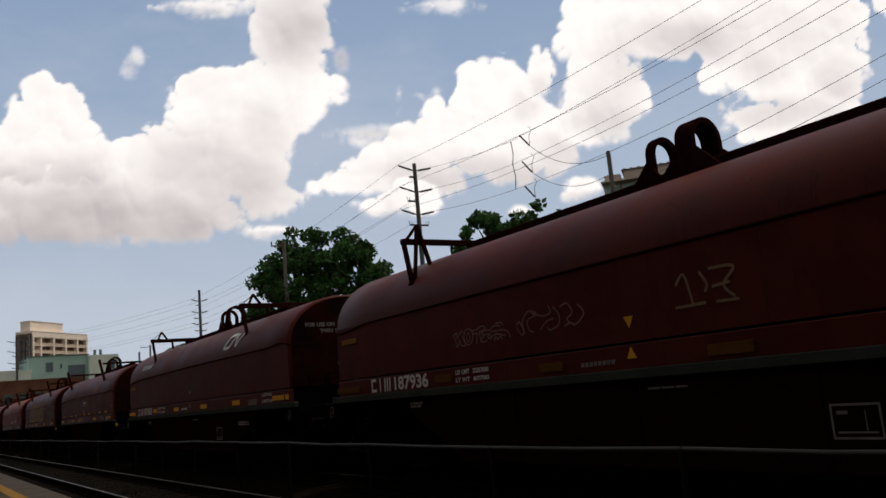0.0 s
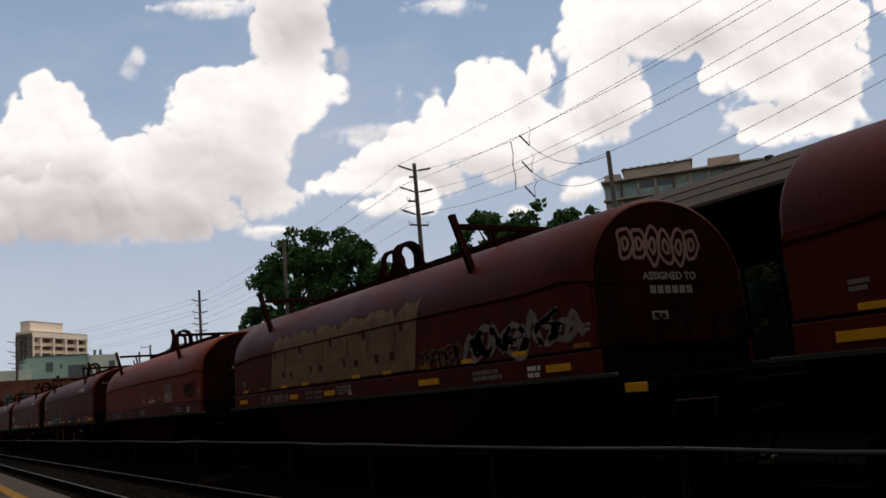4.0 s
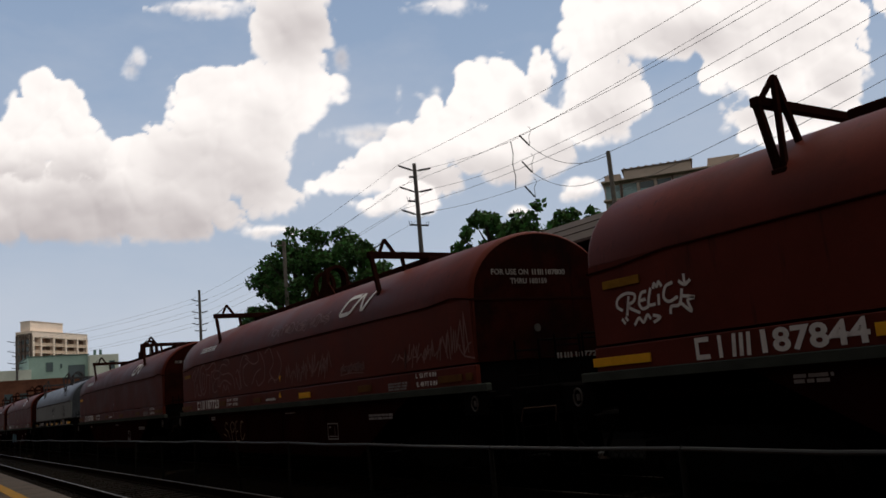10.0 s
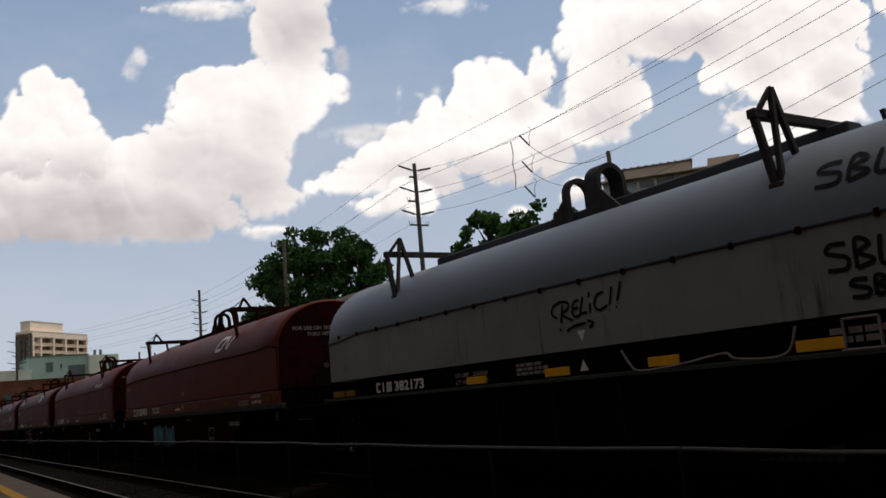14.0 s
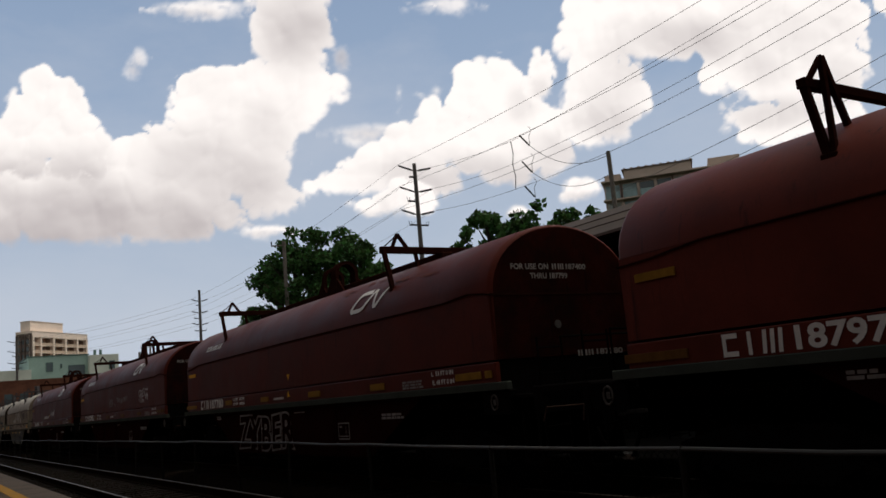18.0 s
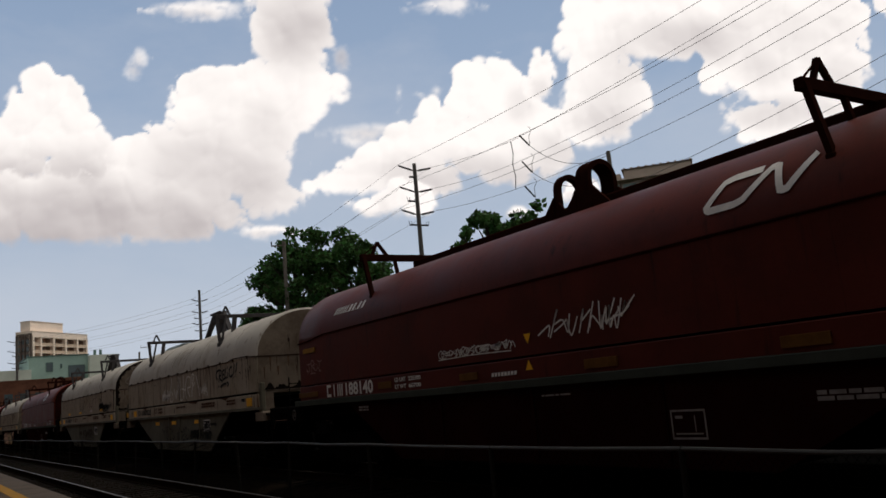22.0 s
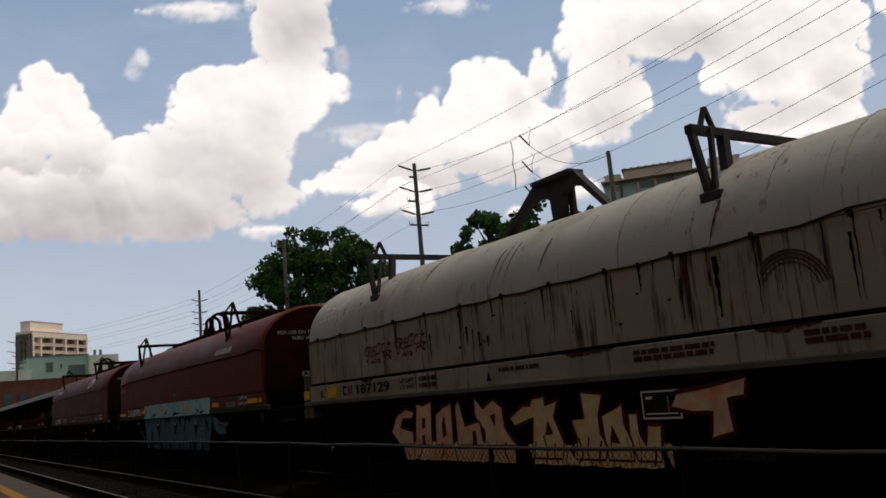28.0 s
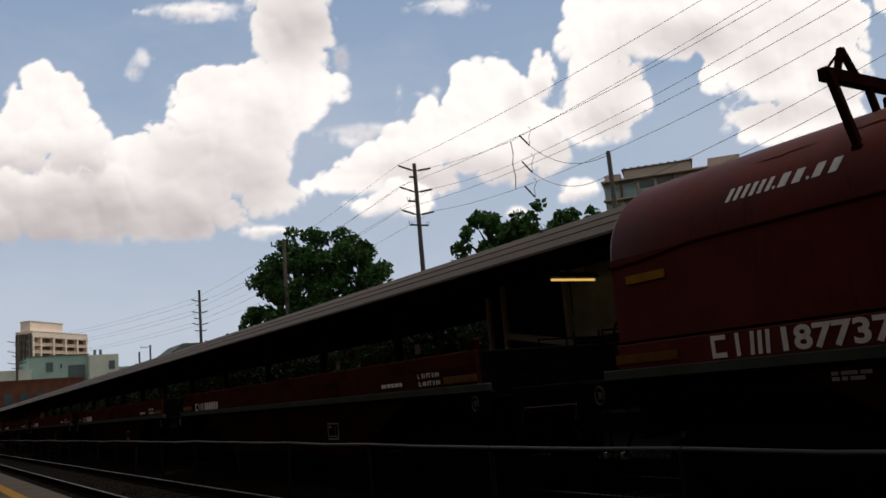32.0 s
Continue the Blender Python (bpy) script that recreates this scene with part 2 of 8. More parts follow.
M_LEAF = leaf_material("maple_leaf", (0.04, 0.086, 0.021))
M_LEAF_DARK = leaf_material("hedge_leaf", (0.012, 0.018, 0.006))


def glow_material(name, col, strength):
    m, n, l, p = nodes_of(name)
    p.inputs["Base Color"].default_value = (*col, 1)
    p.inputs["Emission Color"].default_value = (*col, 1)
    p.inputs["Emission Strength"].default_value = strength
    return m


M_TUBE = glow_material("warm_fluorescent_tube", (1.0, 0.62, 0.16), 0.75)


# ---------------------------------------------------------------- mesh building
class Build:
    """Collects vertices and faces of one mesh."""

    def __init__(self):
        self.v, self.f = [], []

    def add(self, verts, faces):
        k = len(self.v)
        self.v += [tuple(p) for p in verts]
        self.f += [tuple(i + k for i in f) for f in faces]
        return self

    def box(self, x0, x1, y0, y1, z0, z1):
        return self.add([(x0, y0, z0), (x1, y0, z0), (x1, y1, z0), (x0, y1, z0), (x0, y0, z1), (x1, y0, z1), (x1, y1, z1), (x0, y1, z1)],
                        [(3, 2, 1, 0), (4, 5, 6, 7), (0, 1, 5, 4), (1, 2, 6, 5), (2, 3, 7, 6), (3, 0, 4, 7)])

    def slab(self, x0, x1, y0, y1, z0, z1, c=0.02):
        """A box with chamfered upright and top edges."""
        ring = lambda d, z: [(x0 + d, y0, z), (x1 - d, y0, z), (x1, y0 + d, z), (x1, y1 - d, z), (x1 - d, y1, z), (x0 + d, y1, z), (x0, y1 - d, z), (x0, y0 + d, z)]
        low, mid = ring(c, z0), ring(c, z1 - c)
        top = [(min(max(x, x0 + c), x1 - c), min(max(y, y0 + c), y1 - c), z1) for x, y, _ in mid]
        f = [tuple(range(7, -1, -1)), tuple(range(16, 24))]
        for a in (0, 8):
            f += [(a + i, a + (i + 1) % 8, a + 8 + (i + 1) % 8, a + 8 + i) for i in range(8)]
        return self.add(low + mid + top, f)

    def beam(self, p, q, w=0.06, h=None):
        """A square bar from p to q."""
        p, q, h = Vector(p), Vector(q), h or w
        d = (q - p).normalized()
        a = d.cross(Vector((0, 0, 1)) if abs(d.z) < 0.95 else Vector((1, 0, 0))).normalized()
        b = a.cross(d)
        o = [a * i * w / 2 + b * j * h / 2 for i, j in ((-1, -1), (1, -1), (1, 1), (-1, 1))]
        return self.add([p + k for k in o] + [q + k for k in o], [(3, 2, 1, 0), (4, 5, 6, 7)] + [(i, (i + 1) % 4, 4 + (i + 1) % 4, 4 + i) for i in range(4)])

    def tube(self, pts, r=0.02, n=8, taper=None):
        pts = [Vector(p) for p in pts]
        k, vs, fs = len(pts), [], []
        for i, p in enumerate(pts):
            d = (pts[min(i + 1, k - 1)] - pts[max(i - 1, 0)]).normalized()
            a = d.cross(Vector((0, 0, 1)) if abs(d.z) < 0.95 else Vector((1, 0, 0))).normalized()
            b = a.cross(d)
            rr = r if taper is None else r + (taper - r) * i / (k - 1)
            vs += [p + a * rr * math.cos(2 * math.pi * j / n) + b * rr * math.sin(2 * math.pi * j / n) for j in range(n)]
        for i in range(k - 1):
            fs += [(i * n + j, i * n + (j + 1) % n, (i + 1) * n + (j + 1) % n, (i + 1) * n + j) for j in range(n)]
        return self.add(vs, fs + [tuple(range(n - 1, -1, -1)), tuple((k - 1) * n + j for j in range(n))])

    def prism(self, poly, y0, y1):
        """A polygon in x, z drawn out from y0 to y1."""
        k = len(poly)
        return self.add([(x, y0, z) for x, z in poly] + [(x, y1, z) for x, z in poly],
                        [tuple(range(k)), tuple(range(2 * k - 1, k - 1, -1))] + [((i + 1) % k, i, k + i, k + (i + 1) % k) for i in range(k)])

    def cross(self, poly, x0, x1):
        """A polygon in y, z drawn out from x0 to x1."""
        k = len(poly)
        return self.add([(x0, y, z) for y, z in poly] + [(x1, y, z) for y, z in poly],
                        [tuple(range(k - 1, -1, -1)), tuple(range(k, 2 * k))] + [(i, (i + 1) % k, k + (i + 1) % k, k + i) for i in range(k)])

    def mesh(self, name, smooth=None):
        me = bpy.data.meshes.new(name)
        me.from_pydata(self.v, [], self.f)
        me.update()
        if smooth:
            me.polygons.foreach_set("use_smooth", [True] * len(me.polygons))
            me.set_sharp_from_angle(angle=radians(smooth))
        return me


def part(name, b, material, parent, label="", smooth=None):
    """One mesh object under a thing or a part."""
    me = b.mesh(name, smooth) if isinstance(b, Build) else b
    if material and not me.materials:
        me.materials.append(material)
    ob = new(name, me)
    ob.parent = parent
    if label:
        tagged(ob, label)
    return ob


def thing(name, b, material, label, category, group="", kind="", at=None, smooth=None):
    """A top-level thing: one mesh, or an Empty when b is None."""
    me = None
    if b is not None:
        me = b.mesh(name, smooth) if isinstance(b, Build) else b
        if not me.materials:
            me.materials.append(material)
    ob = new(name, me)
    if at is not None:
        ob.matrix_world = at
    return tagged(ob, label, category, group, kind)


def arc(cx, cz, r, a0, a1, n):
    return [(cx + r * math.cos(radians(a0 + (a1 - a0) * i / n)), cz + r * math.sin(radians(a0 + (a1 - a0) * i / n))) for i in range(n + 1)]


def recalc(me):
    bm = bmesh.new()
    bm.from_mesh(me)
    bmesh.ops.recalc_face_normals(bm, faces=bm.faces)
    bm.to_mesh(me)
    bm.free()
    return me


# ---------------------------------------------------------------- clouds
def value_noise(x, y, seed):
    rng = np.random.RandomState(seed)
    g = rng.rand(64, 64)
    xi, yi = np.floor(x).astype(int), np.floor(y).astype(int)
    u, v = x - xi, y - yi
    u, v = u * u * (3 - 2 * u), v * v * (3 - 2 * v)
    a, b = g[xi % 64, yi % 64], g[(xi + 1) % 64, yi % 64]
    c, d = g[xi % 64, (yi + 1) % 64], g[(xi + 1) % 64, (yi + 1) % 64]
    return (a * (1 - u) + b * u) * (1 - v) + (c * (1 - u) + d * u) * v - 0.5


def billow(x, y, seed, size, octaves=5):
    s, amp = np.zeros_like(x), 1.0
    for k in range(octaves):
        s += amp * value_noise(x / size + 7.3 * k, y / size + 3.1 * k, seed + k)
        size, amp = size * 0.5, amp * 0.56
    return s


def domes(x, y, seed, size):
    """Rounded heads packed side by side, 0 in the creases and 1 on the crowns."""
    rng = np.random.RandomState(seed)
    jx, jy, jr = rng.rand(64, 64), rng.rand(64, 64), 0.6 + 0.45 * rng.rand(64, 64)
    u, v = x / size, y / size
    iu, iv = np.floor(u).astype(int), np.floor(v).astype(int)
    best = np.zeros_like(u)
    for di in (-1, 0, 1):
        for dj in (-1, 0, 1):
            p, q = (iu + di) % 64, (iv + dj) % 64
            r2 = ((u - iu - di - jx[p, q]) ** 2 + (v - iv - dj - jy[p, q]) ** 2) / jr[p, q] ** 2
            best = np.maximum(best, np.sqrt(np.clip(1 - r2, 0, 1)) * jr[p, q])
    return best


def heads(x, y, seed, size, fine=0.12):
    wx, wy = x + 0.3 * size * billow(x, y, seed + 50, size * 1.5, 2), y + 0.3 * size * billow(x, y, seed + 60, size * 1.5, 2)
    return 0.55 * domes(wx, wy, seed, size) + 0.33 * domes(wx, wy, seed + 1, size * 0.5) + fine * domes(wx, wy, seed + 2, size * 0.27)


def cloud_material():
    m, n, l, p = nodes_of("self_lit_cloud")
    n.remove(p)
    at, sh = n.new("ShaderNodeAttribute"), n.new("ShaderNodeAttribute")
    at.attribute_name, sh.attribute_name = "cover", "depth"
    em, tr, mx = n.new("ShaderNodeEmission"), n.new("ShaderNodeBsdfTransparent"), n.new("ShaderNodeMixShader")
    # Sunlit white and shaded grey are mixed as colour; the sheet glows.
    c = mix(n, l, sh.outputs["Fac"], (1.06, 1.0, 0.965), (0.4, 0.355, 0.365))
    l.new(c, em.inputs["Color"])
    em.inputs["Strength"].default_value = 1.0
    l.new(at.outputs["Fac"], mx.inputs[0])
    l.new(tr.outputs[0], mx.inputs[1])
    l.new(em.outputs[0], mx.inputs[2])
    l.new(mx.outputs[0], n["Material Output"].inputs[0])
    return m


M_CLOUD = cloud_material()


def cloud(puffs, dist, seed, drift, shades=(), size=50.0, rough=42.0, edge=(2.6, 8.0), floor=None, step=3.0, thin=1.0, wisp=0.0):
    """A far cumulus on a glowing sheet at dist, its shading painted in. puffs: its swellings (across, up, half width,
    half height) in pixels from the view's centre, placed to fit the camera's view, heaped with smaller heads;
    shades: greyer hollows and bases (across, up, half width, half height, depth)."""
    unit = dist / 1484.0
    pf = np.array(puffs, float)
    x0, x1 = (pf[:, 0] - pf[:, 2]).min() - 45, (pf[:, 0] + pf[:, 2]).max() + 45
    y0, y1 = (pf[:, 1] - pf[:, 3]).min() - 45, (pf[:, 1] + pf[:, 3]).max() + 45
    nx, ny = int((x1 - x0) / step) + 2, int((y1 - y0) / step) + 2
    gx, gy = np.meshgrid(x0 + step * np.arange(nx), y0 + step * np.arange(ny), indexing="ij")
    wx = gx + 0.35 * rough * billow(gx, gy, seed + 20, 80.0, 2)
    wy = gy + 0.35 * rough * billow(gx, gy, seed + 30, 80.0, 2)
    soft, acc = 6.0, np.zeros_like(gx)
    for cx, cy, rx, ry in puffs:
        acc += np.exp(np.clip(-(np.hypot((wx - cx) / rx, (wy - cy) / ry) - 1) * min(rx, ry) / soft, -60, 60))
    d = -soft * np.log(acc + 1e-30)
    lump = heads(gx, gy, seed, size)
    d = d + 3.0 - rough * (lump - 0.54) + wisp * np.abs(billow(gx, gy, seed + 9, 26.0, 5)) * 40 - wisp * 8
    d0 = d.copy()
    if floor is not None:
        d = np.maximum(d, 0.9 * ((floor - gy) + 5 * billow(0.5 * gx, gy, seed + 5, 50.0, 3)))
    down = np.gradient(d, axis=1) / (np.hypot(*np.gradient(d)) + 1e-6)      # +1 on crowns, -1 under the base
    fray = np.clip(0.5 - 0.7 * down + 1.2 * billow(gx, gy, seed + 6, 90.0, 3), 0, 1)
    e = edge[0] + (edge[1] - edge[0]) * fray
    d = d + 1.1 * fray * e * billow(gx, gy, seed + 11, 24.0, 4)
    t = np.clip(0.5 - d / (2 * e), 0, 1)
    cover = t * t * (3 - 2 * t) * thin
    low = heads(gx, gy, seed, size, 0.05)
    # Painted relief: offset heads put light and shade into the colour.
    relief = heads(gx + 6, gy + 10, seed, size, 0.05) - low
    big = heads(gx + 10, gy + 18, seed + 3, size * 2.2, 0.0) - heads(gx, gy, seed + 3, size * 2.2, 0.0)
    s = np.zeros_like(gx)
    for cx, cy, rx, ry, k in shades:
        s = np.maximum(s, k * np.exp(-(((wx - cx) / rx) ** 2 + ((wy - cy) / ry) ** 2) ** 1.5))
    core = np.clip((2 - d0) / 14, 0, 1)
    s = s * (1 + 0.45 * billow(0.45 * gx, gy, seed + 42, 90.0, 4)) + core * np.clip(0.03 + (0.34 - 0.2 * s) * (0.8 * relief + 1.1 * big) + 0.14 * billow(gx, gy, seed + 43, 130.0, 3), -0.15, 0.4)
    s = np.clip(s, 0, 1)
    ids = np.arange(nx * ny).reshape(nx, ny)
    faces = np.stack([ids[:-1, :-1], ids[1:, :-1], ids[1:, 1:], ids[:-1, 1:]], -1).reshape(-1, 4)
    keep = cover.ravel()[faces].max(1) > 0.002
    faces = faces[keep]
    used = np.unique(faces)
    back = np.full(nx * ny, -1)
    back[used] = np.arange(len(used))
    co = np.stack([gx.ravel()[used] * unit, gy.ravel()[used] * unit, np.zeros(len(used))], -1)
    me = bpy.data.meshes.new("cloud")
    me.from_pydata(co.tolist(), [], back[faces].tolist())
    for name, val in (("cover", cover), ("depth", s)):
        me.attributes.new(name, "FLOAT", "POINT").data.foreach_set("value", val.ravel()[used].astype(np.float32))
    me.materials.append(M_CLOUD)
    ob = thing("cloud", me, None, "white cumulus cloud, its sunlight and grey base painted in", "cloud", "clouds in the sky", "structure")
    CLOUDS.append((ob, dist, drift, unit))
    return ob


CLOUDS = []


def blue_backdrop():
    """Clear blue sky far behind everything, paler towards the horizon."""
    m, n, l, p = nodes_of("clear_blue_sky")
    n.remove(p)
    tc, sp_ = n.new("ShaderNodeTexCoord"), n.new("ShaderNodeSeparateXYZ")
    l.new(tc.outputs["Object"], sp_.inputs[0])
    em = n.new("ShaderNodeEmission")
    low = mix(n, l, ramp(n, l, sp_.outputs[2], 250.0, 1150.0), (0.485, 0.55, 0.648), (0.325, 0.42, 0.572))
    c = mix(n, l, ramp(n, l, sp_.outputs[2], 1050.0, 2100.0), low, (0.222, 0.315, 0.478))
    v = coords(n, l, (0.0006, 0.0006, 0.0012), False)
    c = mix(n, l, ramp(n, l, noise_node(n, l, v, 1.0, 6.0, 0.6), 0.42, 0.8, 0.0, 0.5), c, (0.62, 0.635, 0.69))
    l.new(c, em.inputs["Color"])
    l.new(em.outputs[0], n["Material Output"].inputs[0])
    b = Build()
    az = [radians(20 + 6 * i) for i in range(23)]
    ring = lambda z: [(-3300 * math.sin(a), 3300 * math.cos(a), z) for a in az]
    k = len(az)
    b.add(ring(-60) + ring(900) + ring(1800) + ring(3200), [(r * k + i + 1, r * k + i, (r + 1) * k + i, (r + 1) * k + i + 1) for r in range(3) for i in range(k - 1)])
    return thing("backdrop_sky", b, m, "clear summer sky, paler towards the horizon", "sky", kind="structure", smooth=80)


blue_backdrop()
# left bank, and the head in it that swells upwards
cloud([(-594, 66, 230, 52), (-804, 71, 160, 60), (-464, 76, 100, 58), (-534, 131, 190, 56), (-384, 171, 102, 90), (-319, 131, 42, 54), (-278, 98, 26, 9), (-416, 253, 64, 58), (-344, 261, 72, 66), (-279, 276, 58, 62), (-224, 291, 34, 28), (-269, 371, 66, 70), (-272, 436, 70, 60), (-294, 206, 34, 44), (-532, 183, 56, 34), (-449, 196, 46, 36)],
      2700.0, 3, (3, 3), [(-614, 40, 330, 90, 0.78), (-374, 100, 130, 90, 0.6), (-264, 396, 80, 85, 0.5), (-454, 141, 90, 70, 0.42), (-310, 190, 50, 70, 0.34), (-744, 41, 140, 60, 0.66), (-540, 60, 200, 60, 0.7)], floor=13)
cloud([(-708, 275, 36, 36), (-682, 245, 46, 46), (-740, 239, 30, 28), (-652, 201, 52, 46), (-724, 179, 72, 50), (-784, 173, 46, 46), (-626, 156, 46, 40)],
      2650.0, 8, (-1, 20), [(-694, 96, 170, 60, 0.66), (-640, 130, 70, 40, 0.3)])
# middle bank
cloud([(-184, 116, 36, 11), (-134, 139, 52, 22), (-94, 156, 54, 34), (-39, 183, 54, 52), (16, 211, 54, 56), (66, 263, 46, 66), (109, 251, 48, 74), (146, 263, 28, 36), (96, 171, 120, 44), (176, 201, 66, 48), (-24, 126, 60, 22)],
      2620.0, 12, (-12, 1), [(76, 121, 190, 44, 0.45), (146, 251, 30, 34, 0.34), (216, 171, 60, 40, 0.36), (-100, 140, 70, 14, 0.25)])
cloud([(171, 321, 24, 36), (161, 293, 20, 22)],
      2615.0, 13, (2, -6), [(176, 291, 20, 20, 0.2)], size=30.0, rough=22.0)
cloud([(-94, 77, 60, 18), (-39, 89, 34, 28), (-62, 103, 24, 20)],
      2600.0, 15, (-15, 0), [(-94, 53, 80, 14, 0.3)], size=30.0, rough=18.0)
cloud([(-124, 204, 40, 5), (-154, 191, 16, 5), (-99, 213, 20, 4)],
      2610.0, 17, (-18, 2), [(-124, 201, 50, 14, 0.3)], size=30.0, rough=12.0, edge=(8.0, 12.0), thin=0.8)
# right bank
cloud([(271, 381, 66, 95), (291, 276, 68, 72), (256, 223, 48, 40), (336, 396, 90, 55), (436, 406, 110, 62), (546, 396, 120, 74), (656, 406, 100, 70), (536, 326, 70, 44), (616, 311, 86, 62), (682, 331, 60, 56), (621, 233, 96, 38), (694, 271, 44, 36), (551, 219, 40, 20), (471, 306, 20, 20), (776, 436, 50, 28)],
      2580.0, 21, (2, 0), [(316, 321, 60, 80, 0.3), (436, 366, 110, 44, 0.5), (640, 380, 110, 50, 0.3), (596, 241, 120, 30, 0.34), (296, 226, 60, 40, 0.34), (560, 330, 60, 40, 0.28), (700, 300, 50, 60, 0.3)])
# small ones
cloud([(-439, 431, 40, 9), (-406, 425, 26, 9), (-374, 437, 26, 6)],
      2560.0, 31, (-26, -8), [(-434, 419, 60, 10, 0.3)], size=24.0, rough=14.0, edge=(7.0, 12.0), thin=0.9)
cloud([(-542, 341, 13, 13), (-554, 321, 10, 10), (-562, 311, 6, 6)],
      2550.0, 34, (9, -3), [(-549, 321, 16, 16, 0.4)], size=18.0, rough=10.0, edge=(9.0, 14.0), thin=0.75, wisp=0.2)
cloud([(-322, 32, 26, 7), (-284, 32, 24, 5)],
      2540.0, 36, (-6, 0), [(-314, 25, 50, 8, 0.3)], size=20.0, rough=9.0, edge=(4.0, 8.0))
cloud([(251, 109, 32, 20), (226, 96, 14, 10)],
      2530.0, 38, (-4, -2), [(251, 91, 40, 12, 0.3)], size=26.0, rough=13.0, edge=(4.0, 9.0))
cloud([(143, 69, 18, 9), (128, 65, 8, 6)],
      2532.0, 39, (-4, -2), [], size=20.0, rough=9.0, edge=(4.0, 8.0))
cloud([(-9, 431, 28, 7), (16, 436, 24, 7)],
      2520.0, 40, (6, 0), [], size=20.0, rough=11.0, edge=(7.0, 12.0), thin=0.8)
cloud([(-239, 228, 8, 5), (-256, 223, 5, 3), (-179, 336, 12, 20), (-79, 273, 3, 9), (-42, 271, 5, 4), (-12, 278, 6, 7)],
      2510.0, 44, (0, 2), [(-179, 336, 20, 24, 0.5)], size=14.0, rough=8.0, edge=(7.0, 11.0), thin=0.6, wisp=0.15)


# ---------------------------------------------------------------- ground and tracks
def patch(name, x0, x1, y0, y1, z, material, label, cat, nx=1, ny=1, wob=0.0):
    gx, gy = np.linspace(x0, x1, nx + 1), np.linspace(y0, y1, ny + 1)
    vs = [(x, y, z + (wob * noise.noise((x * 0.9, y * 0.9, 3.0)) if wob else 0)) for x in gx for y in gy]
    fs = [(i * (ny + 1) + j, (i + 1) * (ny + 1) + j, (i + 1) * (ny + 1) + j + 1, i * (ny + 1) + j + 1) for i in range(nx) for j in range(ny)]
    return thing(name, Build().add(vs, fs), material, label, cat, kind="structure")


patch("ground", -4500, 4500, -4500, 4500, -0.46, M_GRASS, "dark weedy ground around the railway station", "ground")


def ballast_bed():
    prof = [(2.62, -0.44), (2.62, -0.3), (3.1, -0.2), (5.4, -0.2), (5.75, -0.33), (6.0, -0.33), (6.6, -0.2), (9.5, -0.2), (9.85, -0.3), (9.85, -0.44)]
    b = Build()
    xs = [-400 + 10 * i for i in range(28)] + [-120 + 1.0 * i for i in range(141)]
    k = len(prof)
    vs = [(x, y, z + 0.025 * noise.noise((x * 1.3, y * 1.7, 0.0)) * (0 < i < k - 1)) for x in xs for i, (y, z) in enumerate(prof)]
    fs = [(a * k + i, (a + 1) * k + i, (a + 1) * k + i + 1, a * k + i + 1) for a in range(len(xs) - 1) for i in range(k - 1)]
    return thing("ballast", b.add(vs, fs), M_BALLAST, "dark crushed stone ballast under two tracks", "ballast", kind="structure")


ballast_bed()


def ballast_stones():
    rng = np.random.RandomState(5)
    b = Build()
    for _ in range(5200):
        x = -4.0 - 34.0 * rng.rand() ** 1.4
        y = rng.choice([3.0 + 2.6 * rng.rand(), 5.3 + 1.2 * rng.rand()])
        z = -0.2 if y < 5.35 else -0.31
        s = 0.022 + 0.03 * rng.rand()
        a = rng.rand() * 6.3
        q = [Vector((math.cos(a + t) * s * (0.7 + 0.6 * rng.rand()), math.sin(a + t) * s * (0.7 + 0.6 * rng.rand()), 0)) for t in (0, 1.6, 3.1, 4.7)]
        c = Vector((x, y, z + 0.01))
        b.add([c + p for p in q] + [c + Vector((s * 0.2, 0, s * (0.7 + 0.5 * rng.rand())))], [(0, 1, 4), (1, 2, 4), (2, 3, 4), (3, 0, 4)])
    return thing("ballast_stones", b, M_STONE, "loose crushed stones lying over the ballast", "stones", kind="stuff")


ballast_stones()


def weeds():
    rng = np.random.RandomState(9)
    b = Build()
    for _ in range(420):
        x, y = -5.0 - 40.0 * rng.rand() ** 1.3, rng.choice([5.35 + 0.6 * rng.rand(), 2.75 + 0.3 * rng.rand(), 3.2 + 2.0 * rng.rand()])
        z = -0.32 if y > 5.3 or y < 3.0 else -0.2
        for _ in range(7):
            a, h, l = rng.rand() * 6.3, 0.05 + 0.13 * rng.rand(), 0.03 + 0.06 * rng.rand()
            px, py, c, s = x + 0.05 * rng.randn(), y + 0.04 * rng.randn(), math.cos(a), math.sin(a)
            b.add([(px - 0.006 * s, py + 0.006 * c, z), (px + 0.006 * s, py - 0.006 * c, z), (px + l * c, py + l * s, z + h)], [(0, 1, 2)])
    return thing("weeds", b, M_LEAF_DARK, "thin dark green weeds growing through the ballast", "weeds", kind="stuff")


weeds()


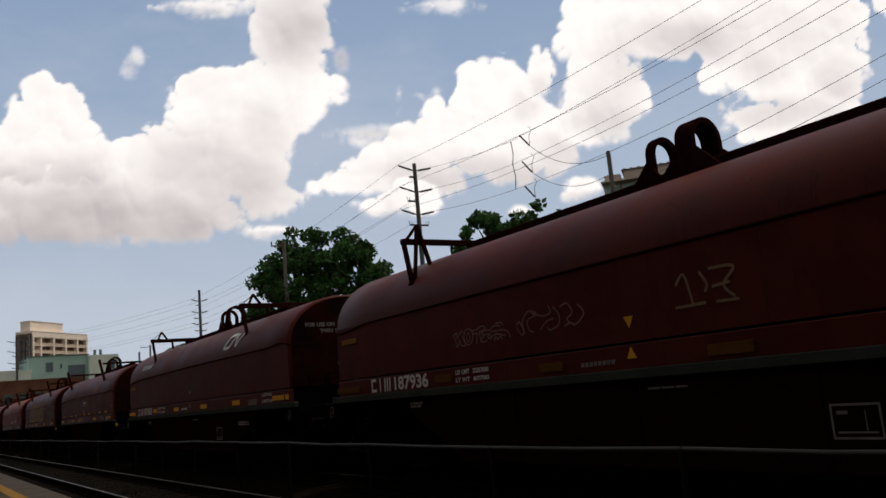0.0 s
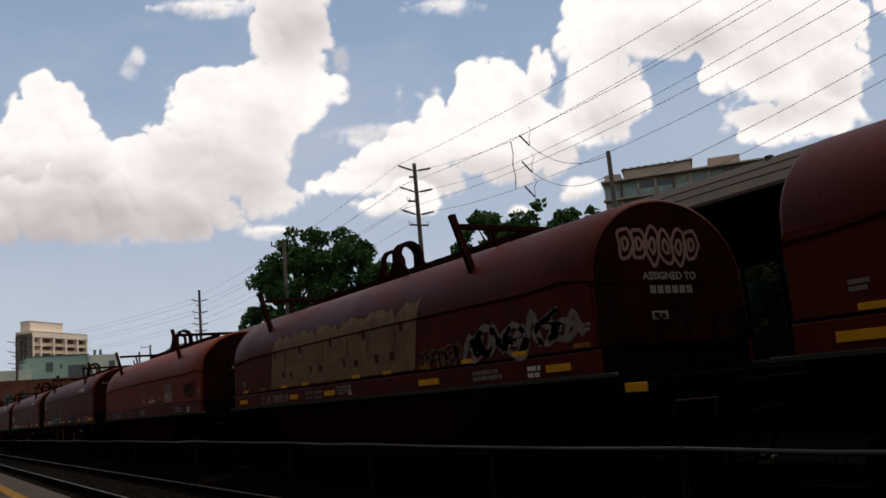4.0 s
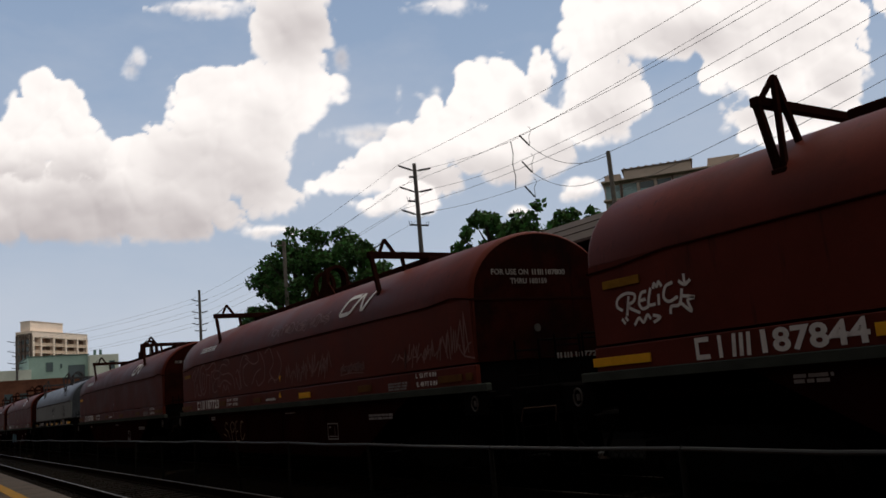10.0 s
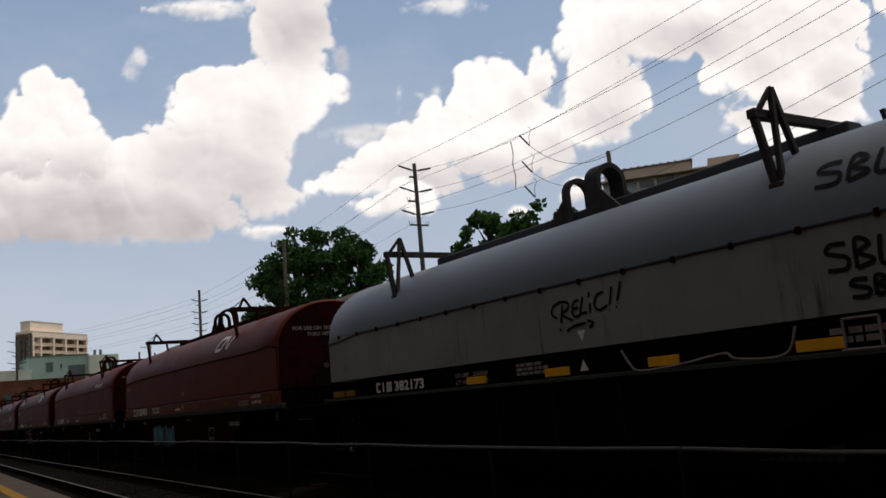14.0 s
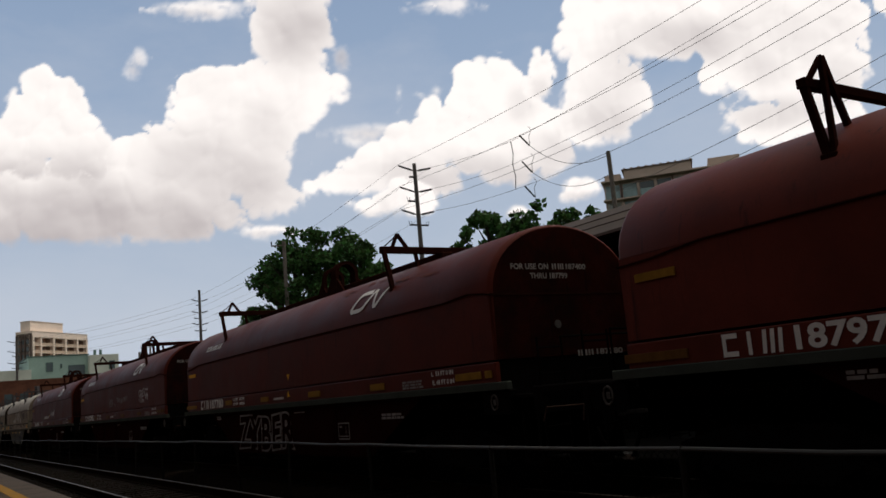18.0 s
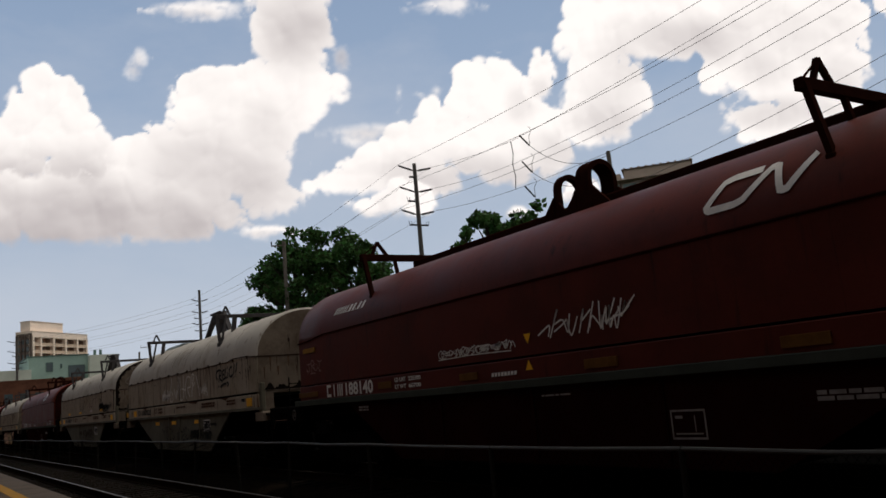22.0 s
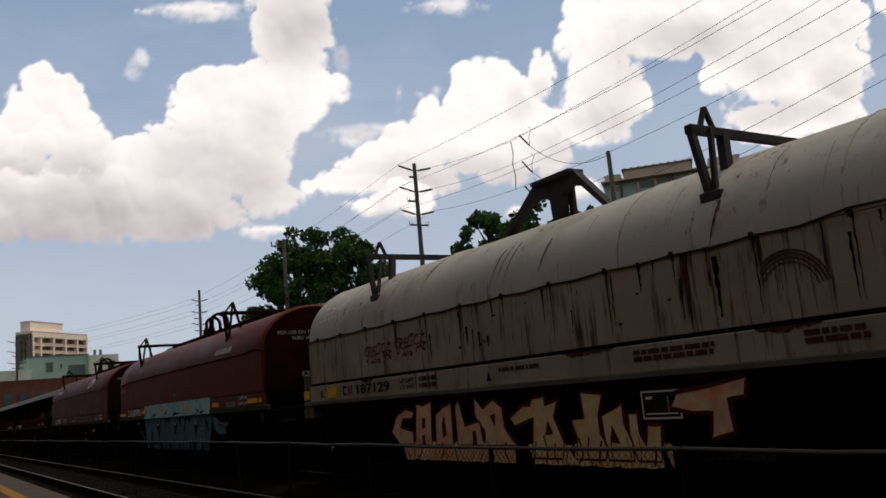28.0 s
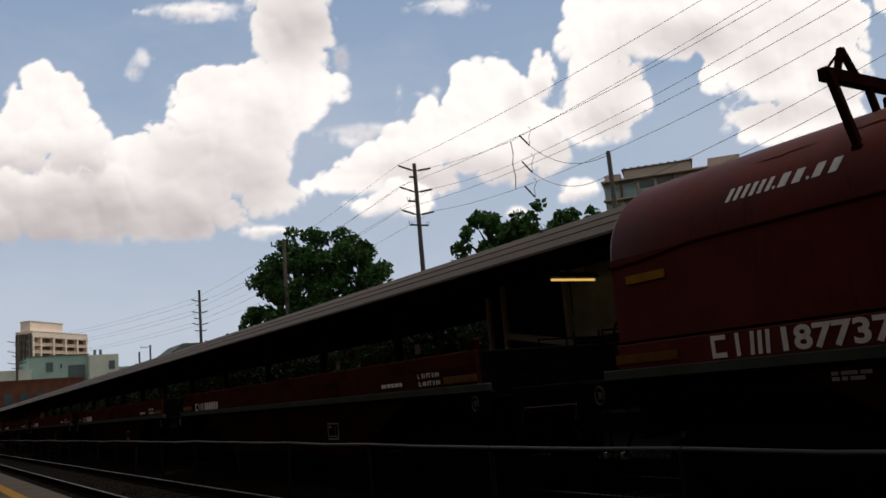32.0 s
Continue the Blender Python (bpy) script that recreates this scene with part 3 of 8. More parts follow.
def track(name, yc, label):
    root = thing(name, None, None, label, "railway track", "railway tracks", "structure")
    prof = [(-0.07, -0.172), (0.07, -0.172), (0.07, -0.16), (0.012, -0.14), (0.012, -0.045), (0.036, -0.035), (0.036, -0.006), (0.028, 0.0), (-0.028, 0.0),
            (-0.036, -0.006), (-0.036, -0.035), (-0.012, -0.045), (-0.012, -0.14), (-0.07, -0.16)]
    for s in (-1, 1):
        y = yc + s * 0.7525
        me = Build().cross([(y + a, z) for a, z in prof], -400, 60).mesh("rail")
        me.materials.append(M_RAILSIDE)
        me.materials.append(M_RAIL)
        for p in me.polygons:
            if p.normal.z > 0.9 and p.center.z > -0.03:
                p.material_index = 1
        part("rail", me, None, root, "rusty steel rail with a shiny worn top")
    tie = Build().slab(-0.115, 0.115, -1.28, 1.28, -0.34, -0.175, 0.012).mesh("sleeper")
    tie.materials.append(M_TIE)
    for i in range(90):
        o = new("sleeper", tie)
        o.parent = root
        o.location = (8 - 0.56 * i, yc, 0.004 * math.sin(i * 2.1))
    far = Build()
    for i in range(300):
        x = 8 - 0.56 * 90 - 0.56 * i
        far.box(x - 0.115, x + 0.115, yc - 1.28, yc + 1.28, -0.34, -0.178)
    tagged(part("far_sleepers", far, M_TIE, root), kind="stuff")
    return root


track("track_1", 4.26, "empty near track with worn steel rails on dark wooden sleepers")
track("track_2", 8.05, "far track with steel rails carrying the freight train")


# ---------------------------------------------------------------- near platform
def near_platform():
    root = thing("platform_1", None, None, "concrete station platform with a yellow safety line", "platform", kind="structure")
    part("base", Build().box(-140, 30, -6.0, 2.52, -0.45, 0.07), M_CONCRETE, root)
    slab = Build().slab(-0.995, 0.995, -1.9, 1.9, -0.05, 0.0, 0.01).mesh("slab")
    slab.materials.append(M_CONCRETE)
    for i in range(30):
        o = new("slab", slab)
        o.parent, o.location = root, (-1.0 - 2.0 * i, -0.1, 0.12)
    coping = Build().slab(-0.745, 0.745, -0.39, 0.39, -0.11, 0.0, 0.02).mesh("coping_stone")
    coping.materials.append(M_COPING)
    for i in range(40):
        o = new("coping_stone", coping)
        o.parent, o.location = root, (-0.75 - 1.5 * i, 2.21, 0.122)
    part("safety_line", Build().box(-120, 20, 1.79, 2.02, 0.1, 0.126), M_LINE, root, "worn yellow safety line")
    return root


near_platform()
# Added out of view: its height keeps sky light off the car sides.
thing("wall_south", Build().box(-140, 30, -6.4, -6.0, -0.46, 13.0), M_WALL, "unseen brown wall added to block sky light", "wall", kind="structure")
# Added out of view: keeps sky light off the cars' front ends.
thing("wall_east", Build().box(6.0, 6.5, -6.4, 5.9, -0.46, 14.0).box(6.0, 6.5, 10.2, 10.28, -0.46, 14.0).box(6.0, 6.5, 5.9, 10.2, 5.2, 14.0), M_WALL, "unseen wall added to darken car ends, open for the track", "wall", kind="structure")


# ---------------------------------------------------------------- fence between the tracks
def fence():
    root = thing("fence", None, None, "low galvanised chain-link fence between the two tracks", "fence", kind="")
    post = Build().tube([(0, 0, -0.5), (0, 0, 0.0)], 0.03, 8).add([(0.034 * math.cos(a), 0.034 * math.sin(a), 0.0) for a in np.linspace(0, 2 * math.pi, 9)[:-1]] + [(0, 0, 0.03)],
                                                                 [(i, (i + 1) % 8, 8) for i in range(8)]).mesh("post")
    post.materials.append(M_POST)
    y = 5.85
    xs = [-5.4 - 3.05 * i + 0.1 * math.sin(i * 1.7) for i in range(-4, 34)]
    tops = [0.735 + 0.012 * math.sin(i * 2.3) + (0.03 if x < -12 else 0.0) for i, x in enumerate(xs)]
    for x, z in zip(xs, tops):
        o = new("post", post)
        o.parent, o.matrix_basis = root, pose(x, y, z - 0.02, 1.5 * math.sin(x), 2.5 * math.sin(x * 3.3), 0)
        o.scale = (1, 1, 2.2)
    for i in range(len(xs) - 1):
        a, b = Vector((xs[i], y, tops[i])), Vector((xs[i + 1], y, tops[i + 1]))
        mid = (a + b) / 2 - Vector((0, 0, 0.008 + 0.01 * (i % 3 == 0)))
        part("top_rail", Build().tube([a, mid, b], 0.021, 8), M_GALV, root)
    b = Build()
    top = lambda x: 0.74 + (0.02 if x < -12 else 0)
    step, h = 0.085, 1.0
    for i in range(620):
        x = 2.0 - step * i
        for s in (-1, 1):
            z1, z0 = top(x) - 0.01, top(x) - h
            b.beam((x, y - 0.012 * s, z1), (x + s * h * 0.9, y - 0.012 * s, z0), 0.0032)
    tagged(part("chain_link", b, M_NET, root, "fine diamond wire netting"), kind="stuff")
    return root


fence()


# ---------------------------------------------------------------- far platform with its canopy
def far_platform():
    root = thing("platform_2", None, None, "concrete station platform under a long canopy beyond the train", "platform", kind="structure")
    # Darker than the near platform: shade below the canopy is in the concrete.
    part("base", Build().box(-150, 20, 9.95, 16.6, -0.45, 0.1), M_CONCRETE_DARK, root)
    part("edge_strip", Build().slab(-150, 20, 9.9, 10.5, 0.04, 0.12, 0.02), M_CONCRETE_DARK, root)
    return root


far_platform()


def canopy():
    root = thing("platform_canopy", None, None, "long grey platform canopy with ribbed metal fascia and dark underside", "canopy")
    x0, x1 = -150, 14
    # Deck and back fascia run on to y = 18.3, unseen, to shade the platform.
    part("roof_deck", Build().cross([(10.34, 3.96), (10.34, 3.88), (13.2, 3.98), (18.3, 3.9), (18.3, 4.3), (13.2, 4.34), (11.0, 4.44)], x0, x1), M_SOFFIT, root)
    steps = ((10.3, 3.93, 10.52, 4.11), (10.53, 4.135, 10.72, 4.28), (10.73, 4.305, 10.98, 4.47))
    for ya, za, yb, zb in steps:
        for i in range(14):
            a = x1 - 12 * i
            part("roof_panel", Build().cross([(ya, za), (yb, zb), (yb, zb - 0.05), (ya, za - 0.05)], a - 11.985, a), M_FASCIA, root)
    part("back_fascia", Build().slab(x0, x1, 18.3, 18.36, 3.93, 4.33, 0.01), M_FASCIA, root)
    col = Build().slab(-0.11, 0.11, -0.11, 0.11, 0.1, 4.02, 0.02).box(-0.18, 0.18, -0.18, 0.18, 0.1, 0.25).mesh("column")
    col.materials.append(M_COLUMN)
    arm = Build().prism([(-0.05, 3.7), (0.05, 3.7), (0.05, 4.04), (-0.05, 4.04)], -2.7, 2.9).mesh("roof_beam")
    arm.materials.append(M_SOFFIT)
    for i in range(26):
        for me, nm in ((col, "column"), (arm, "roof_beam")):
            o = new(nm, me)
            o.parent, o.location = root, (5.6 - 5.8 * i, 13.2, 0)
    for i in range(30):
        part("roof_clip", Build().box(-0.05, 0.05, -0.04, 0.04, 0, 0.05), M_FASCIA, root).location = (4 - 4.1 * i + 0.7 * math.sin(i * 2.7), 10.97, 4.45)
    return root


canopy()


def tube_lamp():
    root = thing("platform_lamp", None, None, "warm lit fluorescent batten lamp under the canopy", "lamp")
    part("housing", Build().cross([(11.35, 3.58), (12.7, 3.58), (12.55, 3.68), (11.5, 3.68)], -13.59, -13.41).beam((-13.5, 11.6, 3.62), (-13.5, 11.6, 3.98), 0.02).beam((-13.5, 12.4, 3.62), (-13.5, 12.4, 4.0), 0.02), M_COLUMN, root)
    part("tube", Build().tube([(-13.5, 11.42, 3.53), (-13.5, 12.63, 3.53)], 0.026, 10), M_TUBE, root, "glowing warm tube")
    return root


tube_lamp()


def shelter():
    # Set back past the canopy into sky light and scaled to the view.
    root = thing("waiting_shelter", None, None, "pale panelled shelter, placed and sized to fit the view", "shelter", at=pose(-93.5, 19.9, 0.1))
    for i in range(5):
        part("panel", Build().slab(-3.6 + 1.45 * i, -2.2 + 1.45 * i, -0.04, 0.04, 0.1, 5.0, 0.01), M_PANEL, root)
        part("post", Build().slab(-3.68 + 1.45 * i, -3.6 + 1.45 * i, -0.06, 0.06, 0.0, 5.1, 0.01), M_COLUMN, root)
    part("roof", Build().slab(-3.8, 3.8, -0.2, 1.6, 5.1, 5.2, 0.02), M_COLUMN, root)
    return root


shelter()
for sx, sz in ((-25.4, 2.43), (-20.2, 2.5), (-47.0, 2.3)):
    sign = thing("platform_sign", Build().slab(-0.14, 0.14, -0.015, 0.015, 0, 0.28, 0.005).slab(-0.09, 0.09, -0.02, -0.0155, 0.06, 0.2, 0.002), M_FADED, "small pale platform sign on a thin post", "sign", "platform signs", at=pose(sx, 12.0, sz))
    part("post", Build().beam((0, 0.03, 0.1 - sz), (0, 0.03, 0.3), 0.04), M_COLUMN, sign)


def glazed_screen():
    """Frosted panes in dark posts along the back of the platform, lit from behind."""
    m, n, l, p = nodes_of("frosted_green_glass")
    tr, mx = n.new("ShaderNodeBsdfTranslucent"), n.new("ShaderNodeMixShader")
    c = mix(n, l, ramp(n, l, noise_node(n, l, coords(n, l), 2.2, 5.0), 0.35, 0.7), (0.2, 0.3, 0.26), (0.05, 0.09, 0.06))
    for sock in (tr.inputs["Color"], p.inputs["Base Color"]):
        l.new(c, sock)
    p.inputs["Roughness"].default_value = 0.5
    mx.inputs[0].default_value = 0.75
    l.new(p.outputs[0], mx.inputs[1])
    l.new(tr.outputs[0], mx.inputs[2])
    l.new(mx.outputs[0], n["Material Output"].inputs[0])
    root = thing("glazed_screen", None, None, "frosted green glass screen in dark posts behind the platform", "screen", at=pose(-21.0, 18.45, 0.1))
    for i in range(9):
        part("post", Build().slab(1.15 * i - 0.05, 1.15 * i + 0.05, -0.05, 0.05, 0.0, 3.85, 0.01), M_COLUMN, root)
        if i < 8 and i not in (1, 2):
            part("pane", Build().slab(1.15 * i + 0.055, 1.15 * i + 1.095, -0.012, 0.012, 2.5 if i > 2 else 2.75, 3.8 if i % 3 else 3.4, 0.004), m, root)
    part("rail", Build().slab(-0.05, 9.25, -0.04, 0.04, 3.85, 3.95, 0.01), M_COLUMN, root)
    # Parts are set on one plane to fit the camera's view.
    kiosk = thing("platform_kiosk", None, None, "dark kiosk with a pale pane and rail under the canopy", "kiosk", at=pose(-16.3, 12.85, 0.1))
    part("back_panel", Build().slab(-1.4, 1.5, 0.0, 0.08, 0.0, 3.82, 0.01), M_SOFFIT, kiosk)
    for x in (-1.47, -0.8, 1.6):
        part("post", Build().slab(x - 0.07, x + 0.07, -0.1, 0.05, 0.0, 3.84, 0.015), M_PANEL, kiosk)
    part("rail", Build().beam((-0.75, -0.12, 2.56), (1.5, -0.12, 2.2), 0.05, 0.16), M_PANEL, kiosk, "pale rail sloped to fit the camera's view")
    # Pale base colour stands in for sky reflected in the pane.
    part("pane", Build().slab(1.75, 3.4, 0.0, 0.03, 2.42, 3.82, 0.006), M_SKY_PANE, kiosk, "glass pane with the sky's reflection in its colour")
    part("sill", Build().slab(1.7, 3.45, -0.06, 0.04, 2.24, 2.41, 0.01), M_PANEL, kiosk, "pale sill board")
    part("base_panel", Build().slab(1.7, 3.45, 0.0, 0.06, 0.0, 2.23, 0.01), M_SOFFIT, kiosk)
    board = thing("notice_board", Build().slab(-0.95, 0.95, -0.03, 0.03, 0.0, 0.24, 0.01), M_PANEL, "pale notice board on two posts behind the platform", "sign", at=pose(-19.9, 18.2, 2.66))
    for x in (-0.6, 0.5):
        part("post", Build().beam((x, 0.05, -2.56), (x, 0.05, 0.2), 0.05), M_COLUMN, board)
    for x, w in ((-0.7, 0.3), (-0.25, 0.12), (0.35, 0.2)):
        part("panel_mark", Build().box(x, x + w, -0.036, -0.03, 0.06, 0.17), M_COLUMN, board)
    return root


glazed_screen()


# ---------------------------------------------------------------- foliage
def leaves(clumps, count, size, seed, squash=0.8):
    rng = np.random.RandomState(seed)
    vs, fs = [], []
    w = np.array([c[3] ** 2 for c in clumps], float)
    pick = rng.choice(len(clumps), count, p=w / w.sum())
    for i in pick:
        cx, cy, cz, r = clumps[i]
        d = rng.normal(size=3)
        d /= np.linalg.norm(d)
        c = np.array((cx, cy, cz)) + d * r * (0.25 + 0.8 * rng.rand() ** 0.6) * (1, 1, squash)
        a, b = rng.normal(size=3), rng.normal(size=3)
        a /= np.linalg.norm(a)
        b = np.cross(a, b)
        b /= np.linalg.norm(b)
        s = size * (0.6 + 0.8 * rng.rand())
        k = len(vs)
        vs += [tuple(c + a * s), tuple(c + b * s * 0.55), tuple(c - a * s * 0.8), tuple(c - b * s * 0.55)]
        fs.append((k, k + 1, k + 2, k + 3))
    return Build().add(vs, fs)


def tree(x, y, h, crown_r, seed, lean=0.0, low=0.3, count=5200, size=0.26, label="large leafy green maple tree behind the station"):
    root = thing("tree", None, None, label, "tree", "trees behind the station", at=pose(x, y, -0.46))
    rng = np.random.RandomState(seed)
    b = Build().tube([(0, 0, 0), (0.1 * lean, 0, h * 0.3), (0.3 * lean, 0.1, h * 0.55), (0.5 * lean, 0, h * 0.85)], 0.36, 10, 0.08)
    clumps = []
    for i in range(26):
        a, t = i * 2.4 + rng.rand(), low + (1 - low) * ((i + 0.5) / 26)
        rr = crown_r * math.sin(math.pi * min(1.0, 0.22 + 0.74 * (t - low) / (1 - low))) * (0.62 + 0.45 * rng.rand())
        tip = Vector((math.cos(a) * rr + lean * t, math.sin(a) * rr, h * t * 0.93 + 0.3 * rng.rand()))
        root_z = h * max(0.22, t - 0.22)
        base = Vector((0.4 * lean * t, 0, root_z))
        b.tube([base, base.lerp(tip, 0.5) + Vector((0, 0, 0.3)), tip], 0.11, 6, 0.025)
        for q in range(3):
            k = base.lerp(tip, 0.55 + 0.45 * q / 2)
            clumps.append((k.x + 0.5 * rng.normal(), k.y + 0.5 * rng.normal(), k.z + 0.4 * rng.normal(), crown_r * (0.11 + 0.09 * rng.rand())))
    part("trunk", b, M_BARK, root, "grey-brown trunk and limbs", smooth=60)
    tagged(part("crown", leaves(clumps, count, size, seed + 1), M_LEAF, root, "dense dark green crown"), kind="stuff")
    return root


tree(-63.6, 25.5, 14.6, 4.2, 11, -0.6, count=8600, size=0.2)
tree(-59.4, 25.0, 15.4, 4.0, 12, 0.2, count=7800, size=0.2)
tree(-54.4, 25.3, 14.6, 4.2, 26, 0.3, count=8600, size=0.2)
tree(-49.6, 25.5, 13.2, 3.8, 13, 0.4, count=7200, size=0.2)
tree(-34.2, 25.2, 11.7, 3.0, 14, 0.0, count=6800, size=0.17)
tree(-32.4, 26.0, 11.0, 3.0, 25, 0.2, count=5000, size=0.17)
tree(-29.0, 26.0, 10.2, 2.5, 15, 0.2, count=5000, size=0.17)
tree(-78.0, 30.0, 10.4, 4.2, 16, 0.2, count=4000)


def hedge():
    rng = np.random.RandomState(9)
    clumps = [(-150 + 156 * rng.rand() ** 0.8, 18.6 + 2.6 * rng.rand(), 0.3 + 4.3 * rng.rand(), 0.5 + 0.7 * rng.rand()) for _ in range(900)]
    return thing("hedge", leaves(clumps, 80000, 0.14, 10), M_LEAF_DARK, "dark green shrubs and weeds behind the platform", "shrubs", kind="stuff")


hedge()
# Added wall: shades the platform and darkens gaps in the shrubs.
thing("wall_north", Build().box(-160, 25, 22.0, 22.3, -0.46, 7.5), M_GRASS, "added dark wall that shades and closes the background", "wall", kind="structure")


# ---------------------------------------------------------------- poles and wires
def arm_set(root, z, side, reach, tilt=0.19):
    """A ribbed post insulator that stands out from the pole, rising slightly, on a pale clamp."""
    at = lambda k: (0, side * (0.3 + (reach - 0.3) * k), z - tilt * reach * (1 - k) + 0.1)
    arm = part("cross_arm", Build().tube([at(0), at(0.5), at(1)], 0.06, 8, 0.05), M_ARM, root, "dark post insulator rising outwards")
    for k in range(6):
        part("insulator_shed", Build().tube([at(0.1 + 0.15 * k), at(0.14 + 0.15 * k)], 0.095, 8), M_ARM, arm)
    part("clamp", Build().beam((0, side * 0.1, z - tilt * reach + 0.08), at(0.02), 0.09), M_FADED, arm, "pale metal clamp")


def transmission_pole(x, y, top, levels, reach=1.5, r=0.24):
    root = thing("transmission_pole", None, None, "tall weathered transmission pole with three pairs of post insulators", "utility pole", "power line poles", at=pose(x, y, -0.46))
    part("shaft", Build().tube([(0, 0, 0), (0, 0, top * 0.5), (0, 0, top + 0.46)], r, 12, r * 0.62), M_POLE_STEEL, root, smooth=60)
    for z in levels:
        for s in (-1, 1):
            arm_set(root, z + 0.4, s, reach)
    part("stub_bracket", Build().slab(-0.06, 0.06, -0.55, -0.1, levels[0] - 0.42, levels[0] - 0.28, 0.02), M_ARM, root)
    for z, sides in ((levels[1] - 0.58, (-1,)), (levels[2] - 0.66, (-1, 1))):
        b = Build()
        for s in sides:
            b.slab(-0.07, 0.07, min(s * 0.1, s * 0.85), max(s * 0.1, s * 0.85), z - 0.06, z + 0.06, 0.02)
            b.tube([(0, s * 0.92, z + 0.32), (0, s * 0.86, z + 0.02)], 0.025, 6)
            b.tube([(0, s * 0.66, z + 0.05), (0, s * 0.7, z + 0.3)], 0.02, 6)
        part("fuse_bracket", b, M_ARM, root)
    return root


POLE_A, POLE_B, POLE_R = (-55.4, 34.0), (-127.0, 37.6), (-13.0, 34.0)
LEVELS = (19.2, 17.45, 15.6)
transmission_pole(*POLE_A, 19.5, LEVELS)
transmission_pole(*POLE_B, 19.9, (18.4, 16.6, 14.8), 1.2, 0.3)
transmission_pole(*POLE_R, 19.5, LEVELS)
transmission_pole(-189.0, 18.8, 19.7, (18.9, 16.9, 14.6), 1.8, 0.3)


def wire(a, b, sag, r=0.018, n=14, name="power_line"):
    a, b = Vector(a), Vector(b)
    pts = [a.lerp(b, i / n) - Vector((0, 0, sag * 4 * (i / n) * (1 - i / n))) for i in range(n + 1)]
    return thing(name, Build().tube(pts, r, 5), M_WIRE, "thin grey overhead power line strung between poles", "power line", "overhead wires")


NODE_X = -43.3
NEAR_SPAN = {LEVELS[0]: (19.7, 0.6), LEVELS[1]: (18.05, 0.9), LEVELS[2]: (16.3, 1.2)}                       # height at the next pole, sag
FAR_SPAN = {LEVELS[0]: (17.7, 19.45, 0.3), LEVELS[1]: (16.1, 18.0, 0.6), LEVELS[2]: (14.35, 16.05, 0.7)}    # height at the dead ends, at the next pole, sag
for z in LEVELS:
    for s in (-1.5, 1.5):
        if s < 0:
            far_z, sag = NEAR_SPAN[z]
            wire((POLE_A[0], POLE_A[1] + s, z + 0.1), (POLE_R[0], POLE_R[1] + s, far_z), sag, 0.014)
        else:
            node_z, far_z, sag = FAR_SPAN[z]
            node = (NODE_X, 34.4, node_z)
            wire((POLE_A[0], POLE_A[1] + s, z + 0.1), node, 0.15, 0.014)
            wire(node, (POLE_R[0], 34.2, far_z), sag, 0.014)
        wire((POLE_R[0], POLE_R[1] + s, z + 0.15), (40.0, POLE_R[1] + s, z + 0.1), 1.2, 0.014)
        wire((POLE_A[0], POLE_A[1] + s, z + 0.1), (POLE_B[0], POLE_B[1] + s * 0.8, z - 0.7), 0.8, 0.012)
        wire((POLE_B[0], POLE_B[1] + s * 0.8, z - 0.7), (-189.0, 18.8 + s, z - 0.4), 0.8, 0.014)


def wood_pole(x, y, top, r=0.15, bar=None, label="grey weathered wooden utility pole"):
    root = thing("utility_pole", None, None, label, "utility pole", "power line poles", at=pose(x, y, -0.46))
    part("shaft", Build().tube([(0, 0, 0), (0.02, 0, top * 0.5), (0, 0, top + 0.46)], r, 10, r * 0.75), M_POLE, root, smooth=60)
    if bar:
        part("cross_arm", Build().beam((0, -bar, top + 0.1), (0, bar * 0.2, top + 0.2), 0.09), M_POLE, root)
        part("insulator", Build().tube([(0, -bar, top + 0.14), (0, -bar, top + 0.4)], 0.05, 6), M_ARM, root)
    return root


wood_pole(-54.0, 22.0, 12.65, 0.17, 0.9)
wood_pole(-29.95, 30.0, 12.7, 0.15)
wood_pole(-146.0, 34.6, 13.4, 0.2, 1.5)
wood_pole(-146.4, 32.9, 12.4, 0.2)
wire((-29.7, 30.0, 10.55), (-8.0, 30.0, 13.45), 0.4, 0.013)
wire((-29.7, 30.0, 9.55), (-8.0, 30.0, 12.65), 0.4, 0.013)
wood_pole(-8.0, 30.0, 13.8, 0.17)


def hanging_leads():
    """Dead-end insulators and slack leads between the line and the wooden pole."""
    x = -43.3
    root = thing("line_leads", None, None, "slack leads and insulators hanging from the power line", "power line")
    part("drop_lead", Build().tube([(x, 34.4, 17.7), (x + 0.12, 34.4, 16.8), (x - 0.04, 34.4, 16.1), (x + 0.14, 34.4, 15.2), (x, 34.4, 14.4)], 0.03, 6), M_ARM, root)
    for k, z in enumerate((17.8, 15.97, 14.3)):
        p = Vector((x + 1.0, 34.4, z))
        q = Vector((x + 1.95, 34.4, z - 1.0))
        b = Build()
        for i in range(7):
            b.tube([p.lerp(q, i / 7), p.lerp(q, (i + 0.55) / 7)], 0.06, 7)
        part("insulator", b, M_ARM, root)
        part("lead_loop", Build().tube([p + Vector((1.0, 0, 0.3)), p + Vector((1.25, 0, 0.0)), p + Vector((0.95, 0, -0.35)), q], 0.02, 5), M_WIRE, root)
        end = Vector((-30.1, 30.0, 12.5 - 1.0 * k))
        if k < 2:
            part("lead", Build().tube([q.lerp(end, i / 10) - Vector((0, 0, 0.75 * 4 * (i / 10) * (1 - i / 10))) for i in range(11)], 0.017, 5), M_WIRE, root)
    return root


hanging_leads()


